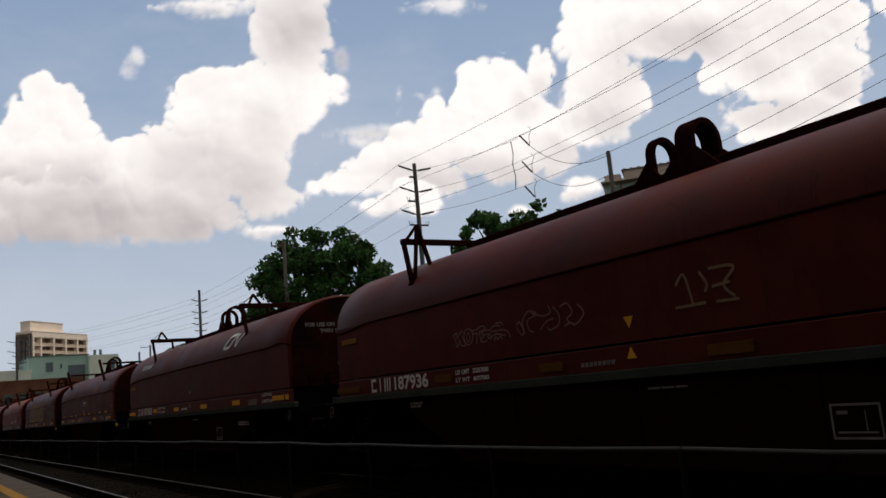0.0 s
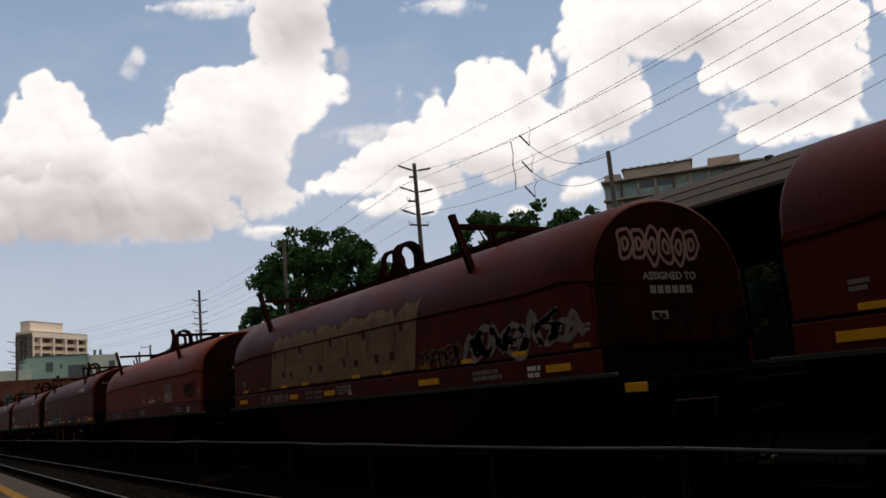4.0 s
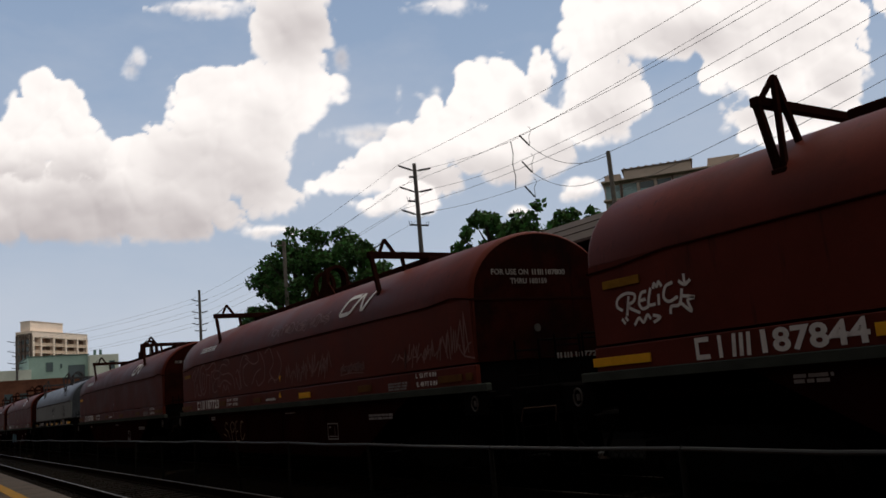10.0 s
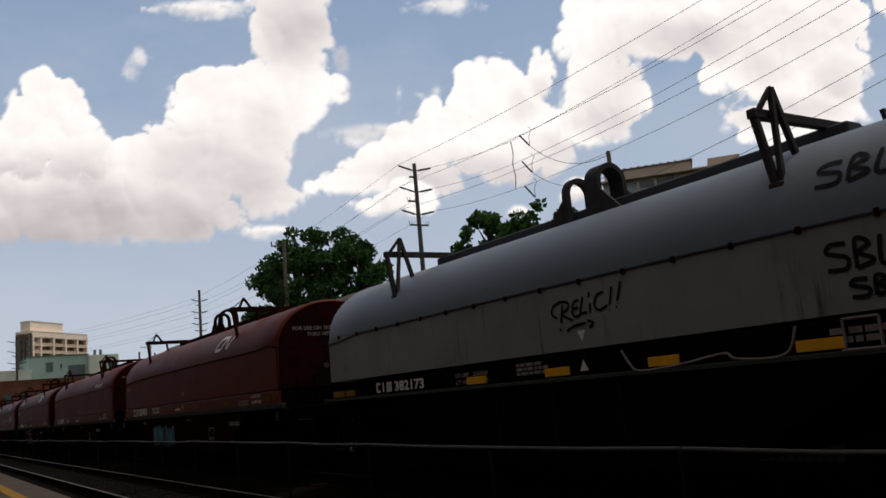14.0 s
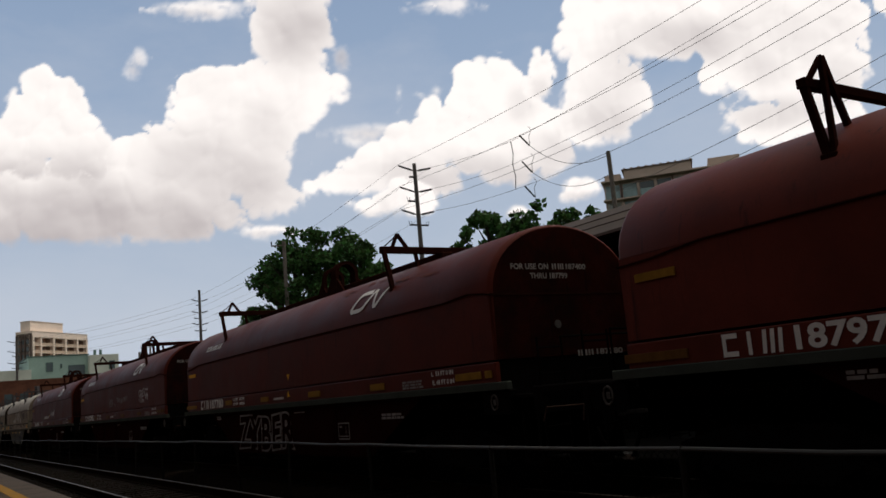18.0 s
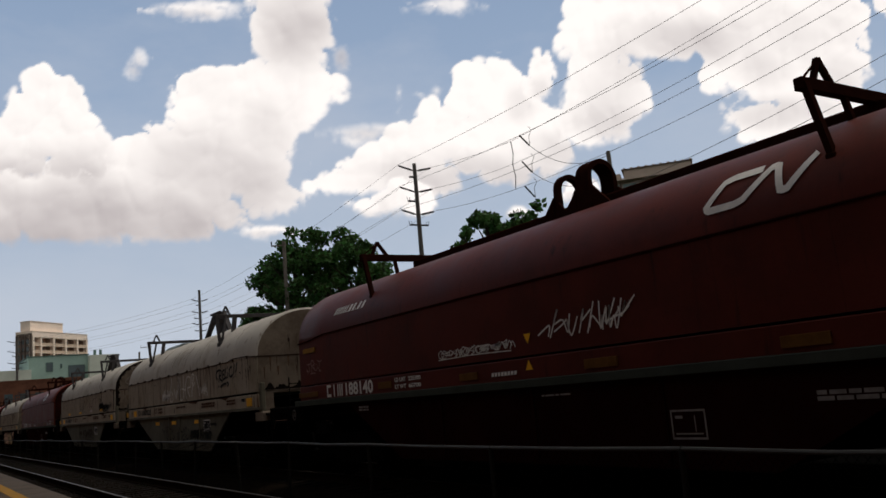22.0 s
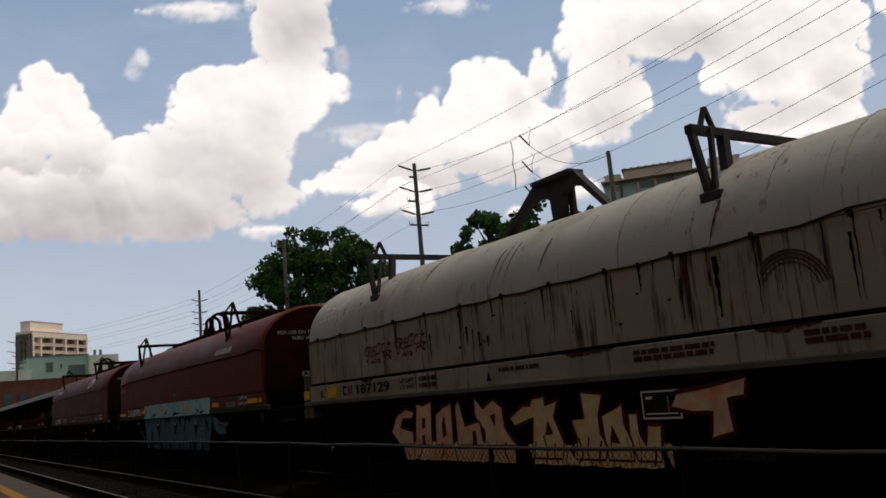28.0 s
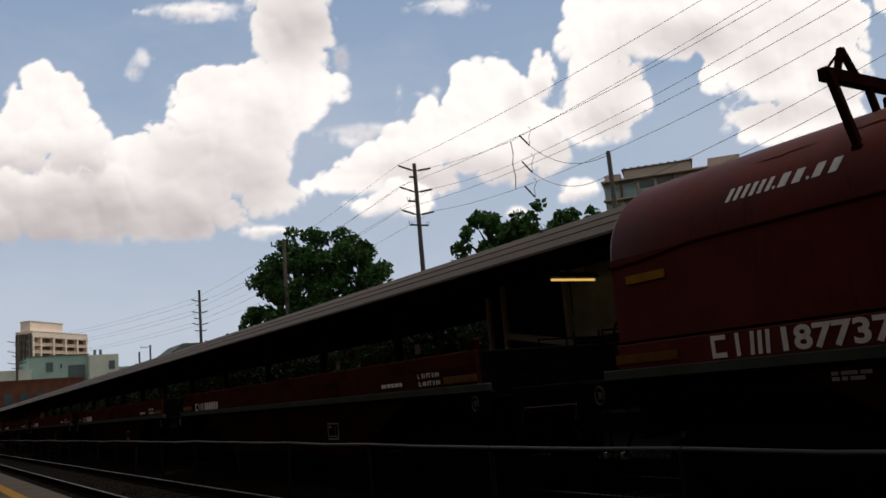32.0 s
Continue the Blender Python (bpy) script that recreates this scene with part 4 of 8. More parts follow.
# ---------------------------------------------------------------- far buildings
def frame_to(origin, toward):
    """Pose at origin whose x axis runs level towards a second point."""
    d = Vector(toward) - Vector(origin)
    return Matrix.Translation(origin) @ Matrix.Rotation(math.atan2(d.y, d.x), 4, "Z")


def tower():
    """Slab tower: its x axis runs along the balcony front, y runs back from it."""
    root = thing("apartment_tower", None, None, "cream concrete apartment tower with rows of recessed balconies", "building", at=frame_to((-357.6, 40.8, -0.46), (-369.6, 52.8, -0.46)))
    W, D, T, F = 33.6, 7.4, 37.9, 2.85
    part("core", Build().box(0.5, W - 0.5, 1.9, D, 0, T - 0.7), M_RECESS, root)
    # Unlit side: its shade is in the brown, beside the cream front.
    part("end_wall", Build().box(0.0, 0.5, 0.0, D, 0, T), M_TOWER_SIDE, root, "brown end wall with its shade painted in")
    part("far_wall", Build().box(W - 0.5, W, 0.0, D, 0, T), M_TOWER, root)
    part("parapet", Build().box(0.0, W, -0.12, D, T - 1.5, T + 0.7), M_TOWER, root)
    part("roof_coping", Build().box(-0.15, W + 0.15, -0.27, D + 0.15, T + 0.7, T + 0.95), M_TOWER, root)
    part("penthouse", Build().box(1.2, 20.4, 1.8, D - 1.2, T + 0.7, T + 4.8), M_TOWER, root)
    part("penthouse_roof", Build().box(1.0, 20.6, 1.6, D - 1.0, T + 4.8, T + 5.05), M_BALCONY, root)
    for x in (0.0, 4.3, 11.8, 19.1, 26.4, 32.6):
        part("pier", Build().box(x, x + 0.9, -0.35, 2.0, 0, T - 0.7), M_TOWER, root)
    for k in range(12):
        z = T - 1.7 - F * (k + 1)
        part("balcony_slab", Build().box(0.5, W - 0.5, -0.12, 1.9, z - 0.2, z), M_TOWER, root)
        for x0, x1 in ((0.9, 4.3), (5.2, 11.8), (12.7, 19.1), (20.0, 26.4), (27.3, 32.6)):
            part("balcony_rail", Build().box(x0, x1, -0.06, 0.02, z + 0.02, z + 1.02), M_BALCONY, root)
            if x1 - x0 > 4:
                part("window", Build().box(x0 + 0.8, x0 + 3.4, 1.82, 1.92, z + 0.1, z + 2.2), M_GLASS, root)
                part("divider", Build().box(x1 - 1.6, x1 - 1.4, 0.1, 1.9, z, z + F - 0.2), M_RECESS, root)
        for y in (1.4, 3.2, 5.0):
            part("end_window", Build().box(-0.03, 0.02, y, y + 1.3, z + 0.5, z + 2.2), M_GLASS, root)
    for y in (0.2, 2.9, 4.7, 6.6):
        part("end_fin", Build().box(-0.5, 0.0, y, y + 0.45, 0, T - 0.5), M_TOWER_SIDE, root)
    return root


tower()


def green_block():
    root = thing("green_building", None, None, "sage green clad low building with a paler wing", "building", at=pose(0, 0, -0.46))
    part("wall", Build().box(-215, -198.0, 21.8, 33.6, 0, 16.6), M_GREEN, root)
    part("pale_wing", Build().box(-213, -196.0, 33.6, 39.6, 0, 16.4), M_GREEN_PALE, root, "pale green stucco wing")
    part("roof_edge", Build().box(-215.2, -197.8, 21.6, 33.8, 16.6, 16.85), M_GREEN_DARK, root)
    part("low_wing", Build().box(-212, -197.0, 39.6, 52.0, 0, 13.6), M_GREEN, root)
    for y0, y1, z0, z1 in ((25.2, 26.6, 13.4, 15.4), (28.0, 28.4, 14.0, 15.0), (29.6, 33.0, 11.0, 14.6), (23.0, 24.4, 10.2, 12.0), (37.6, 38.8, 13.2, 15.0)):
        w = part("window", Build().box(-198.02, -197.9 if y1 < 34 else -195.9, y0, y1, z0, z1), M_GREEN_DARK, root)
        part("pane", Build().box(-197.95 if y1 < 34 else -195.95, -197.88 if y1 < 34 else -195.88, y0 + 0.12, y1 - 0.12, z0 + 0.12, z1 - 0.12), M_GLASS, w)
    for y in (35.4, 36.6):
        part("chimney", Build().tube([(-200, y, 16.4), (-200, y, 17.8)], 0.3, 8), M_GREEN_DARK, root)
    return root


green_block()


def cream_block():
    root = thing("low_building", None, None, "cream low building with dark green glazing", "building", at=pose(0, 0, -0.46))
    part("wall", Build().box(-205, -190.0, 8.0, 21.5, 0, 13.6), M_GREEN_PALE, root)
    for y in (10.0, 13.0, 16.0, 18.6):
        part("window", Build().box(-190.1, -189.92, y, y + 2.3, 8.6, 11.6), M_GREEN_DARK, root)
    return root


cream_block()


def brick_block():
    root = thing("brick_building", None, None, "long low brown brick building beside the line", "building", at=pose(0, 0, -0.46))
    part("wall", Build().box(-165, -149.0, 11.5, 24.5, 0, 9.2), M_BRICK, root)
    part("roof_edge", Build().box(-165.1, -148.9, 11.4, 24.6, 9.2, 9.5), M_BRICK, root)
    for i in range(5):
        part("window", Build().box(-149.05, -148.93, 13.0 + 2.2 * i, 14.2 + 2.2 * i, 5.6, 7.4), M_GLASS, root)
    house = thing("house", None, None, "small house with a grey-green pitched roof", "building", at=pose(0, 0, -0.46))
    part("wall", Build().box(-112, -106.0, 26.5, 34.0, 0, 8.6), M_GREEN_PALE, house)
    part("roof", Build().cross([(26.0, 8.4), (29.0, 10.6), (34.5, 10.6), (35.0, 8.4)], -112.5, -105.5), M_ROOF, house)
    return root


brick_block()


def condo():
    """Its x axis runs along the front that faces the station."""
    root = thing("condominium", None, None, "beige condominium block with glazed balconies under a flat roof", "building", at=frame_to((-101.0, 99.0, -0.46), (-84.0, 114.0, -0.46)))
    W, T = 30.0, 34.1
    part("core", Build().box(0, 26, 1.5, 16, 0, T), M_CONDO, root)
    part("upper_storey", Build().box(3.6, 14.6, 0.4, 14, T + 0.25, T + 1.8), M_CONDO, root)
    part("cornice", Build().box(3.3, 14.9, 0.1, 14.4, T + 1.75, T + 1.9), M_TOWER_SIDE, root)
    part("stair_head", Build().box(0.3, 3.0, 1.0, 6.0, T + 0.25, T + 1.4), M_CONDO, root)
    part("plant_room", Build().box(17.4, 22.4, 2.0, 10, T, T + 2.0), M_CONDO, root)
    part("roof_slab", Build().box(-0.3, 26.3, -0.2, 16.3, T, T + 0.25), M_CONDO, root)
    for k in range(5):
        z = T - 3.0 * (k + 1)
        part("balcony_slab", Build().box(-0.2, 26, -0.2, 1.6, z - 0.2, z), M_CONDO, root)
        for i in range(9):
            x = 0.3 + 2.85 * i
            part("window", Build().box(x, x + 2.3, 1.42, 1.5, z + 0.1, z + 2.6), (M_TEAL_GLASS, M_GLASS, M_PANEL, M_TEAL_GLASS, M_GLASS)[(3 * i + 2 * k) % 5], root)
            part("pier", Build().box(x + 2.4, x + 2.7, 0.6, 1.5, z, z + 2.8), M_CONDO if (i + k) % 3 else M_TOWER_SIDE, root)
            part("glass_rail", Build().box(x, x + 2.3, -0.15, -0.1, z + 0.05, z + 1.1), M_TEAL_GLASS, root)
    for i in range(10):
        part("roof_stub", Build().box(3.6 + 1.2 * i, 4.0 + 1.2 * i, 0.5, 0.9, T + 1.9, T + 2.15), M_CONDO, root)
    return root


condo()


# ---------------------------------------------------------------- coil cars
TRACK_Y, HW = 8.05, 1.365
SPECS = {
    "long": dict(hood=14.8, pitch=17.3, foot=1.785, seam=2.70, top=3.70, sill=(1.49, 1.755), band=(1.385, 1.488)),
    "short": dict(hood=12.75, pitch=15.5, foot=1.775, seam=2.56, top=3.60, sill=(1.47, 1.74), band=(1.42, 1.468)),
    "old": dict(hood=13.0, pitch=15.57, foot=1.79, seam=2.61, top=3.69, sill=(1.45, 1.74), band=(1.385, 1.448)),
}


def hood_y(spec, z):
    """Half width of the hood at height z."""
    if z <= spec["seam"]:
        return HW
    return HW * math.sqrt(max(0.0, 1 - ((z - spec["seam"]) / (spec["top"] - spec["seam"])) ** 2))


def hood_meshes(spec, kind):
    L, zs, zt, z0 = spec["hood"], spec["seam"], spec["top"], spec["foot"]
    n = 22
    upper = [(-HW * math.cos(math.pi * i / n), zs + (zt - zs) * math.sin(math.pi * i / n)) for i in range(n + 1)]
    rows = [(0.0, 0.96), (0.02, 0.985), (0.07, 1.0)] + [(L * k / 12, 1.0) for k in range(1, 12)] + [(L - 0.07, 1.0), (L - 0.02, 0.985), (L, 0.96)]
    k = n + 1

    def swell(x, y, z):
        w = 0.006 * noise.noise((x * 0.8, y * 1.1, z * 1.3 + L)) if kind != "old" else 0.012 * noise.noise((x * 0.9, y * 1.2, z * 1.4))
        return w

    vs, fs = [], []
    for x, s in rows:
        for y, z in upper:
            w = swell(x, y, z)
            vs.append((x, y * s * (1 + w), zs + (z - zs) * (s + w)))
    for a in range(len(rows) - 1):
        fs += [(a * k + i, (a + 1) * k + i, (a + 1) * k + i + 1, a * k + i + 1) for i in range(n)]
    fs += [tuple(range(k)), tuple((len(rows) - 1) * k + i for i in range(k - 1, -1, -1))]
    top = recalc(Build().add(vs, fs).mesh("hood_roof"))
    top.polygons.foreach_set("use_smooth", [True] * len(top.polygons))
    top.set_sharp_from_angle(angle=radians(50))
    low = Build()
    for x0, x1, y0, y1 in ((0.02, L - 0.02, -HW, -HW + 0.03), (0.02, L - 0.02, HW - 0.03, HW), (0.0, 0.03, -HW + 0.03, HW - 0.03), (L - 0.03, L, -HW + 0.03, HW - 0.03)):
        low.slab(x0, x1, y0, y1, z0, zs, 0.008)
    return top, low.mesh("hood_side")


def guide_bracket(spec, x, kind):
    """Stacking guide across the hood: the crossbar, and its legs one by one."""
    legs, z1, rise = [], spec["top"] + 0.19, spec["top"] - spec["seam"]
    shoulder = lambda y: spec["seam"] + rise * math.sqrt(1 - (y / HW) ** 2)
    if kind == "short":
        for s in (-1, 1):
            legs.append(Build().beam((x + 0.17, s * 1.16, shoulder(1.16) - 0.03), (x, s * 1.33, z1 + 0.17), 0.095, 0.08))
            legs.append(Build().beam((x, s * 0.62, z1), (x + 0.05, s * 0.56, spec["top"] - 0.16), 0.05, 0.05))
        return Build().slab(x - 0.04, x + 0.04, -1.2, 1.2, z1 - 0.04, z1 + 0.04, 0.01), legs
    if kind == "long":
        for s in (-1, 1):
            legs.append(Build().beam((x + 0.15, s * 1.17, shoulder(1.17) - 0.05), (x + 0.03, s * 1.23, z1), 0.07, 0.065))
            legs.append(Build().beam((x + 0.04, s * 0.56, spec["top"] - 0.16), (x, s * 0.6, z1), 0.055, 0.055))
            if s < 0:
                legs.append(Build().beam((x, -1.06, z1), (x, -0.93, z1 + 0.28), 0.05, 0.05))
                legs.append(Build().beam((x, -0.93, z1 + 0.28), (x, -0.72, z1), 0.05, 0.055))
                legs.append(Build().slab(x + 0.1, x + 0.2, -1.22, -1.13, shoulder(1.17) - 0.16, shoulder(1.17) - 0.02, 0.01))
                legs.append(Build().beam((x, -1.24, z1 + 0.02), (x, -0.95, z1 + 0.25), 0.018, 0.018))
        return Build().slab(x - 0.05, x + 0.05, -1.28, 1.28, z1 - 0.06, z1 + 0.055, 0.01), legs
    for s in (-1, 1):
        f1, f2 = (s * 1.17, spec["seam"] + rise * 0.5), (s * 0.8, spec["seam"] + rise * 0.79)
        legs.append(Build().beam((x + 0.1, f1[0], f1[1] - 0.04), (x, s * 1.22, z1), 0.075 if kind == "old" else 0.06, 0.07))
        legs.append(Build().beam((x + 0.16, f1[0] * 0.99, f1[1] - 0.02), (x + 0.06, s * 0.98, z1 + (0.27 if kind == "vee" else 0.0)), 0.05, 0.05))
        if s > 0:
            continue
        if kind == "old":
            legs.append(Build().beam((x, -1.08, z1), (x, -0.96, z1 + 0.26), 0.045, 0.045))
            legs.append(Build().beam((x, -0.96, z1 + 0.26), (x, -0.84, z1), 0.045, 0.045))
            legs.append(Build().slab(x, x + 0.26, s * 1.17 - 0.06, s * 1.17 + 0.06, f1[1] - 0.12, f1[1] + 0.03, 0.01))
            legs.append(Build().beam((x + 0.06, f2[0], f2[1] - 0.05), (x, -0.72, z1), 0.1, 0.1))
            continue
        legs.append(Build().beam((x + 0.03, s * 1.2, z1), (x + 0.06, s * 0.98, z1 + 0.27), 0.045, 0.045))
        legs.append(Build().beam((x + 0.06, s * 0.98, z1 + 0.27), (x + 0.12, f2[0], f2[1] - 0.05), 0.055, 0.055))
        legs.append(Build().slab(x + 0.04, x + 0.2, s * 1.17 - 0.05, s * 1.17 + 0.05, f1[1] - 0.1, f1[1] + 0.0, 0.01))
    return Build().slab(x - 0.05, x + 0.05, -1.26, 1.26, z1 - 0.045, z1 + 0.045, 0.01), legs


def lift_bracket(spec, x, kind):
    b = Build()
    t = spec["top"] - 0.03
    if kind == "old":
        b.prism([(x - 1.5, t), (x - 0.78, t + 0.5), (x - 0.5, t + 0.7), (x + 0.42, t + 0.72), (x + 1.12, t), (x + 1.02, t), (x + 0.55, t + 0.46), (x + 0.32, t + 0.52), (x + 0.14, t + 0.42),
                 (x + 0.08, t), (x - 0.1, t), (x - 0.14, t + 0.4), (x - 0.36, t + 0.52), (x - 0.62, t + 0.46), (x - 1.38, t)], -0.07, 0.07)
        b.slab(x - 0.46, x + 0.42, -0.15, 0.15, t + 0.68, t + 0.74, 0.01)
        b.slab(x + 0.1, x + 0.2, 0.08, 0.16, t - 0.02, t + 0.66, 0.01)
        return b
    for c, dep, r, up in ((-0.28, 0.055, 0.25, 0.43), (0.3, 0.13, 0.27, 0.46)):
        out, hole = arc(0, t + up, r, 0, 180, 14), arc(0, t + up, r - 0.07, 180, 0, 12)
        poly = [(r + 0.02, t - 0.08)] + out + [(-r - 0.02, t - 0.08), (-r + 0.08, t - 0.08)] + hole + [(r - 0.08, t - 0.08)]
        k = len(poly)
        b.add([(x + c - dep, y, z) for y, z in poly] + [(x + c + dep, y, z) for y, z in poly],
              [tuple(range(k - 1, -1, -1)), tuple(range(k, 2 * k))] + [(i, (i + 1) % k, k + (i + 1) % k, k + i) for i in range(k)])
    for y in (-0.27, 0.23):
        b.prism([(x - 0.33, t), (x - 0.33, t + 0.34), (x - 0.68, t)], y, y + 0.04)
        b.prism([(x + 0.46, t), (x + 0.82, t), (x + 0.46, t + 0.34)], y, y + 0.04)
        if kind != "grey":
            b.prism([(x - 0.24, t), (x + 0.15, t), (x + 0.15, t + 0.36), (x + 0.04, t + 0.22), (x - 0.1, t + 0.1), (x - 0.24, t + 0.26)], y, y + 0.04)
    return b


def truck_parts(root, x):
    """Two-axle truck: bolster, side frames, wheels."""
    tr = part("truck", Build().slab(x - 0.22, x + 0.22, -1.05, 1.05, 0.5, 0.78, 0.02), M_BLACK, root, "near-black two-axle truck")
    for s in (-1, 1):
        y = s * 1.02
        poly = [(x - 1.25, 0.36), (x - 1.1, 0.36), (x - 0.95, 0.56), (x - 0.5, 0.3), (x + 0.5, 0.3), (x + 0.95, 0.56), (x + 1.1, 0.36), (x + 1.25, 0.36), (x + 1.2, 0.68),
                (x + 0.55, 0.84), (x - 0.55, 0.84), (x - 1.2, 0.68)]
        part("side_frame", Build().prism(poly, y - 0.09, y + 0.09), M_BLACK, tr)
        for k in (-0.16, 0.0, 0.16):
            part("spring", Build().tube([(x + k, y, 0.34), (x + k, y, 0.6)], 0.06, 8), M_BLACK, tr)
    for a in (-0.89, 0.89):
        part("axle", Build().tube([(x + a, -1.1, 0.455), (x + a, 1.1, 0.455)], 0.08, 8), M_BLACK, tr)
        for s in (-1, 1):
            b = Build()
            ring = []
            for y, r in ((0.68, 0.3), (0.68, 0.485), (0.71, 0.485), (0.715, 0.457), (0.81, 0.452), (0.81, 0.36), (0.77, 0.34), (0.77, 0.14), (0.83, 0.13), (0.83, 0.02)):
                ring.append([(x + a + r * math.cos(q), s * y, 0.455 + r * math.sin(q)) for q in np.linspace(0, 2 * math.pi, 25)[:-1]])
            vs = [p for rr in ring for p in rr]
            b.add(vs, [(i * 24 + j, i * 24 + (j + 1) % 24, (i + 1) * 24 + (j + 1) % 24, (i + 1) * 24 + j) for i in range(len(ring) - 1) for j in range(24)])
            part("wheel", b, M_BLACK, tr, smooth=40)


def coil_car(kind, hood=True, guides=None):
    """A covered coil car. x runs from the hood's rear edge to the front, z from the rail tops."""
    sp = SPECS[kind]
    L, half = sp["hood"], (sp["pitch"] - sp["hood"]) / 2
    old = kind == "old"
    paint = {"long": M_MAROON, "short": M_RED, "old": M_TAN}[kind]
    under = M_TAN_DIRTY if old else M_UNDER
    brk = M_BRACKET_GREY if old else M_BRACKET
    root = thing("coil_car", None, None, "coil car", "railway car", "freight train")
    s0, s1 = sp["sill"]
    b0, b1 = sp["band"]
    e = half - 0.42
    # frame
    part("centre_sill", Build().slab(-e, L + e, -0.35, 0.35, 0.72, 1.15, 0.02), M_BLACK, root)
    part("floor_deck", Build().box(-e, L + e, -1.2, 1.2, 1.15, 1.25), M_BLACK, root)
    for s in (-1, 1):
        y0, y1 = (-1.38, -1.3) if s < 0 else (1.3, 1.38)
        sill_mat = M_BLACK if kind == "short" else paint
        part("side_sill", Build().slab(0.0, L, y0, y1, s0, s1, 0.01), sill_mat, root)
        part("sill_band", Build().slab(-0.25, L + 0.25, y0 - (0.03 if s < 0 else -0.01), y1 - (0.01 if s < 0 else -0.03), b0, b1, 0.01), M_BAND if kind != "old" else M_TAN_DIRTY, root,
             "grey band along the sill")
        poly = [(1.1, 1.4), (3.8, 0.43), (9.3, 0.43), (11.0, 1.4)] if old else [(2.0, 1.4), (3.9, 0.43), (L - 3.9, 0.43), (L - 2.0, 1.4)]
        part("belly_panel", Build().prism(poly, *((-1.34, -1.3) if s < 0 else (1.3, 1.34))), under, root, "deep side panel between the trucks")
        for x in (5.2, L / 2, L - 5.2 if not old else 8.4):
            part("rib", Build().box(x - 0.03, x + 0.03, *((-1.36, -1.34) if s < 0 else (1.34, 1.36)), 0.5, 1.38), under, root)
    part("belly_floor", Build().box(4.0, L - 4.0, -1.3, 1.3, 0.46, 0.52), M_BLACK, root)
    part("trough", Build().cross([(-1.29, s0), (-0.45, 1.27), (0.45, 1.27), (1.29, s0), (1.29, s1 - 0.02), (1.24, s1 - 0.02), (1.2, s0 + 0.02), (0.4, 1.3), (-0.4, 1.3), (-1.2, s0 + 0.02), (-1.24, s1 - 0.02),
                                  (-1.29, s1 - 0.02)], 0.05, L - 0.05), M_BLACK if hood else M_UNDER, root)
    # ends
    for end, d in ((0.0, -1), (L, 1)):
        xe = end + d * e
        part("end_sill", Build().slab(min(xe - d * 0.12, xe), max(xe - d * 0.12, xe), -1.36, 1.36, 1.05, 1.4, 0.02), M_BLACK, root)
        part("end_platform", Build().box(min(end, xe), max(end, xe), -1.3, 1.3, 1.26, 1.3), M_BLACK, root)
        xw = sorted((end - d * 0.1, end - d * (0.005 if old else 0.02)))
        if old:
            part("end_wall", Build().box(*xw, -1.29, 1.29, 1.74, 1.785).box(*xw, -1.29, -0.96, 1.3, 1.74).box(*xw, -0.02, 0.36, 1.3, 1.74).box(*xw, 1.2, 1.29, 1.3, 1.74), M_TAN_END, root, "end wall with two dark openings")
        else:
            part("end_wall", Build().box(*xw, -1.29, 1.29, 1.3, s1 + 0.02), M_BLACK, root)
        part("coupler", Build().slab(min(xe, xe + d * 0.42), max(xe, xe + d * 0.42), -0.09, 0.09, 0.74, 0.94, 0.03).slab(min(xe + d * 0.22, xe + d * 0.46), max(xe + d * 0.22, xe + d * 0.46), -0.16, 0.16, 0.7, 0.98, 0.04),
             M_BLACK, root)
        hose = part("air_hose", Build().tube([(xe, -0.45, 0.8), (xe + d * 0.1, -0.46, 0.62), (xe + d * 0.25, -0.4, 0.45), (xe + d * 0.4, -0.3, 0.42)], 0.025, 7), M_BLACK, root)
        part("hose_coupling", Build().slab(min(xe + d * 0.3, xe + d * 0.42), max(xe + d * 0.3, xe + d * 0.42), -0.36, -0.26, 0.38, 0.47, 0.02), M_STEEL, hose, "bright metal hose coupling")
        for s in (-1, 1) if not old else ():
            y = s * 1.28
            lad = Build()
            for yy in (y, y - s * 0.4):
                lad.tube([(xe - d * 0.02, yy, 0.5), (xe - d * 0.02, yy, 2.0 if hood else 1.75)], 0.014, 6)
            for k in range(5):
                lad.tube([(xe - d * 0.02, y, 0.55 + 0.33 * k), (xe - d * 0.02, y - s * 0.4, 0.55 + 0.33 * k)], 0.012, 6)
            part("ladder", lad, M_BLACK, root)
        if not old:
            part("handrail", Build().tube([(xe - d * 0.05, -0.85, 1.3), (xe - d * 0.05, -0.85, 2.0), (xe - d * 0.05, 0.85, 2.0), (xe - d * 0.05, 0.85, 1.3)], 0.016, 6), M_BLACK, root)
        part("uncoupling_lever", Build().tube([(xe + d * 0.04, -1.35, 0.95), (xe + d * 0.06, -1.3, 1.12), (xe + d * 0.08, -0.3, 1.1), (xe + d * 0.1, -0.1, 1.0)], 0.013, 6), M_RUST_DARK, root)
        part("corner_step", Build().beam((xe - d * 0.35, -1.36, 0.45), (xe - d * 0.05, -1.36, 0.45), 0.03).beam((xe - d * 0.35, -1.36, 0.45), (xe - d * 0.35, -1.36, 1.1), 0.025)
             .beam((xe - d * 0.05, -1.36, 0.45), (xe - d * 0.05, -1.36, 1.1), 0.025), M_BLACK, root)
        xb = end + (-0.38 if d < 0 else -0.1)
        if kind == "long":
            bol = part("bolster_end", Build().slab(xb - 0.3, xb + 0.3, -1.37, -1.2, 1.06, 1.382, 0.02), M_BLACK, root)
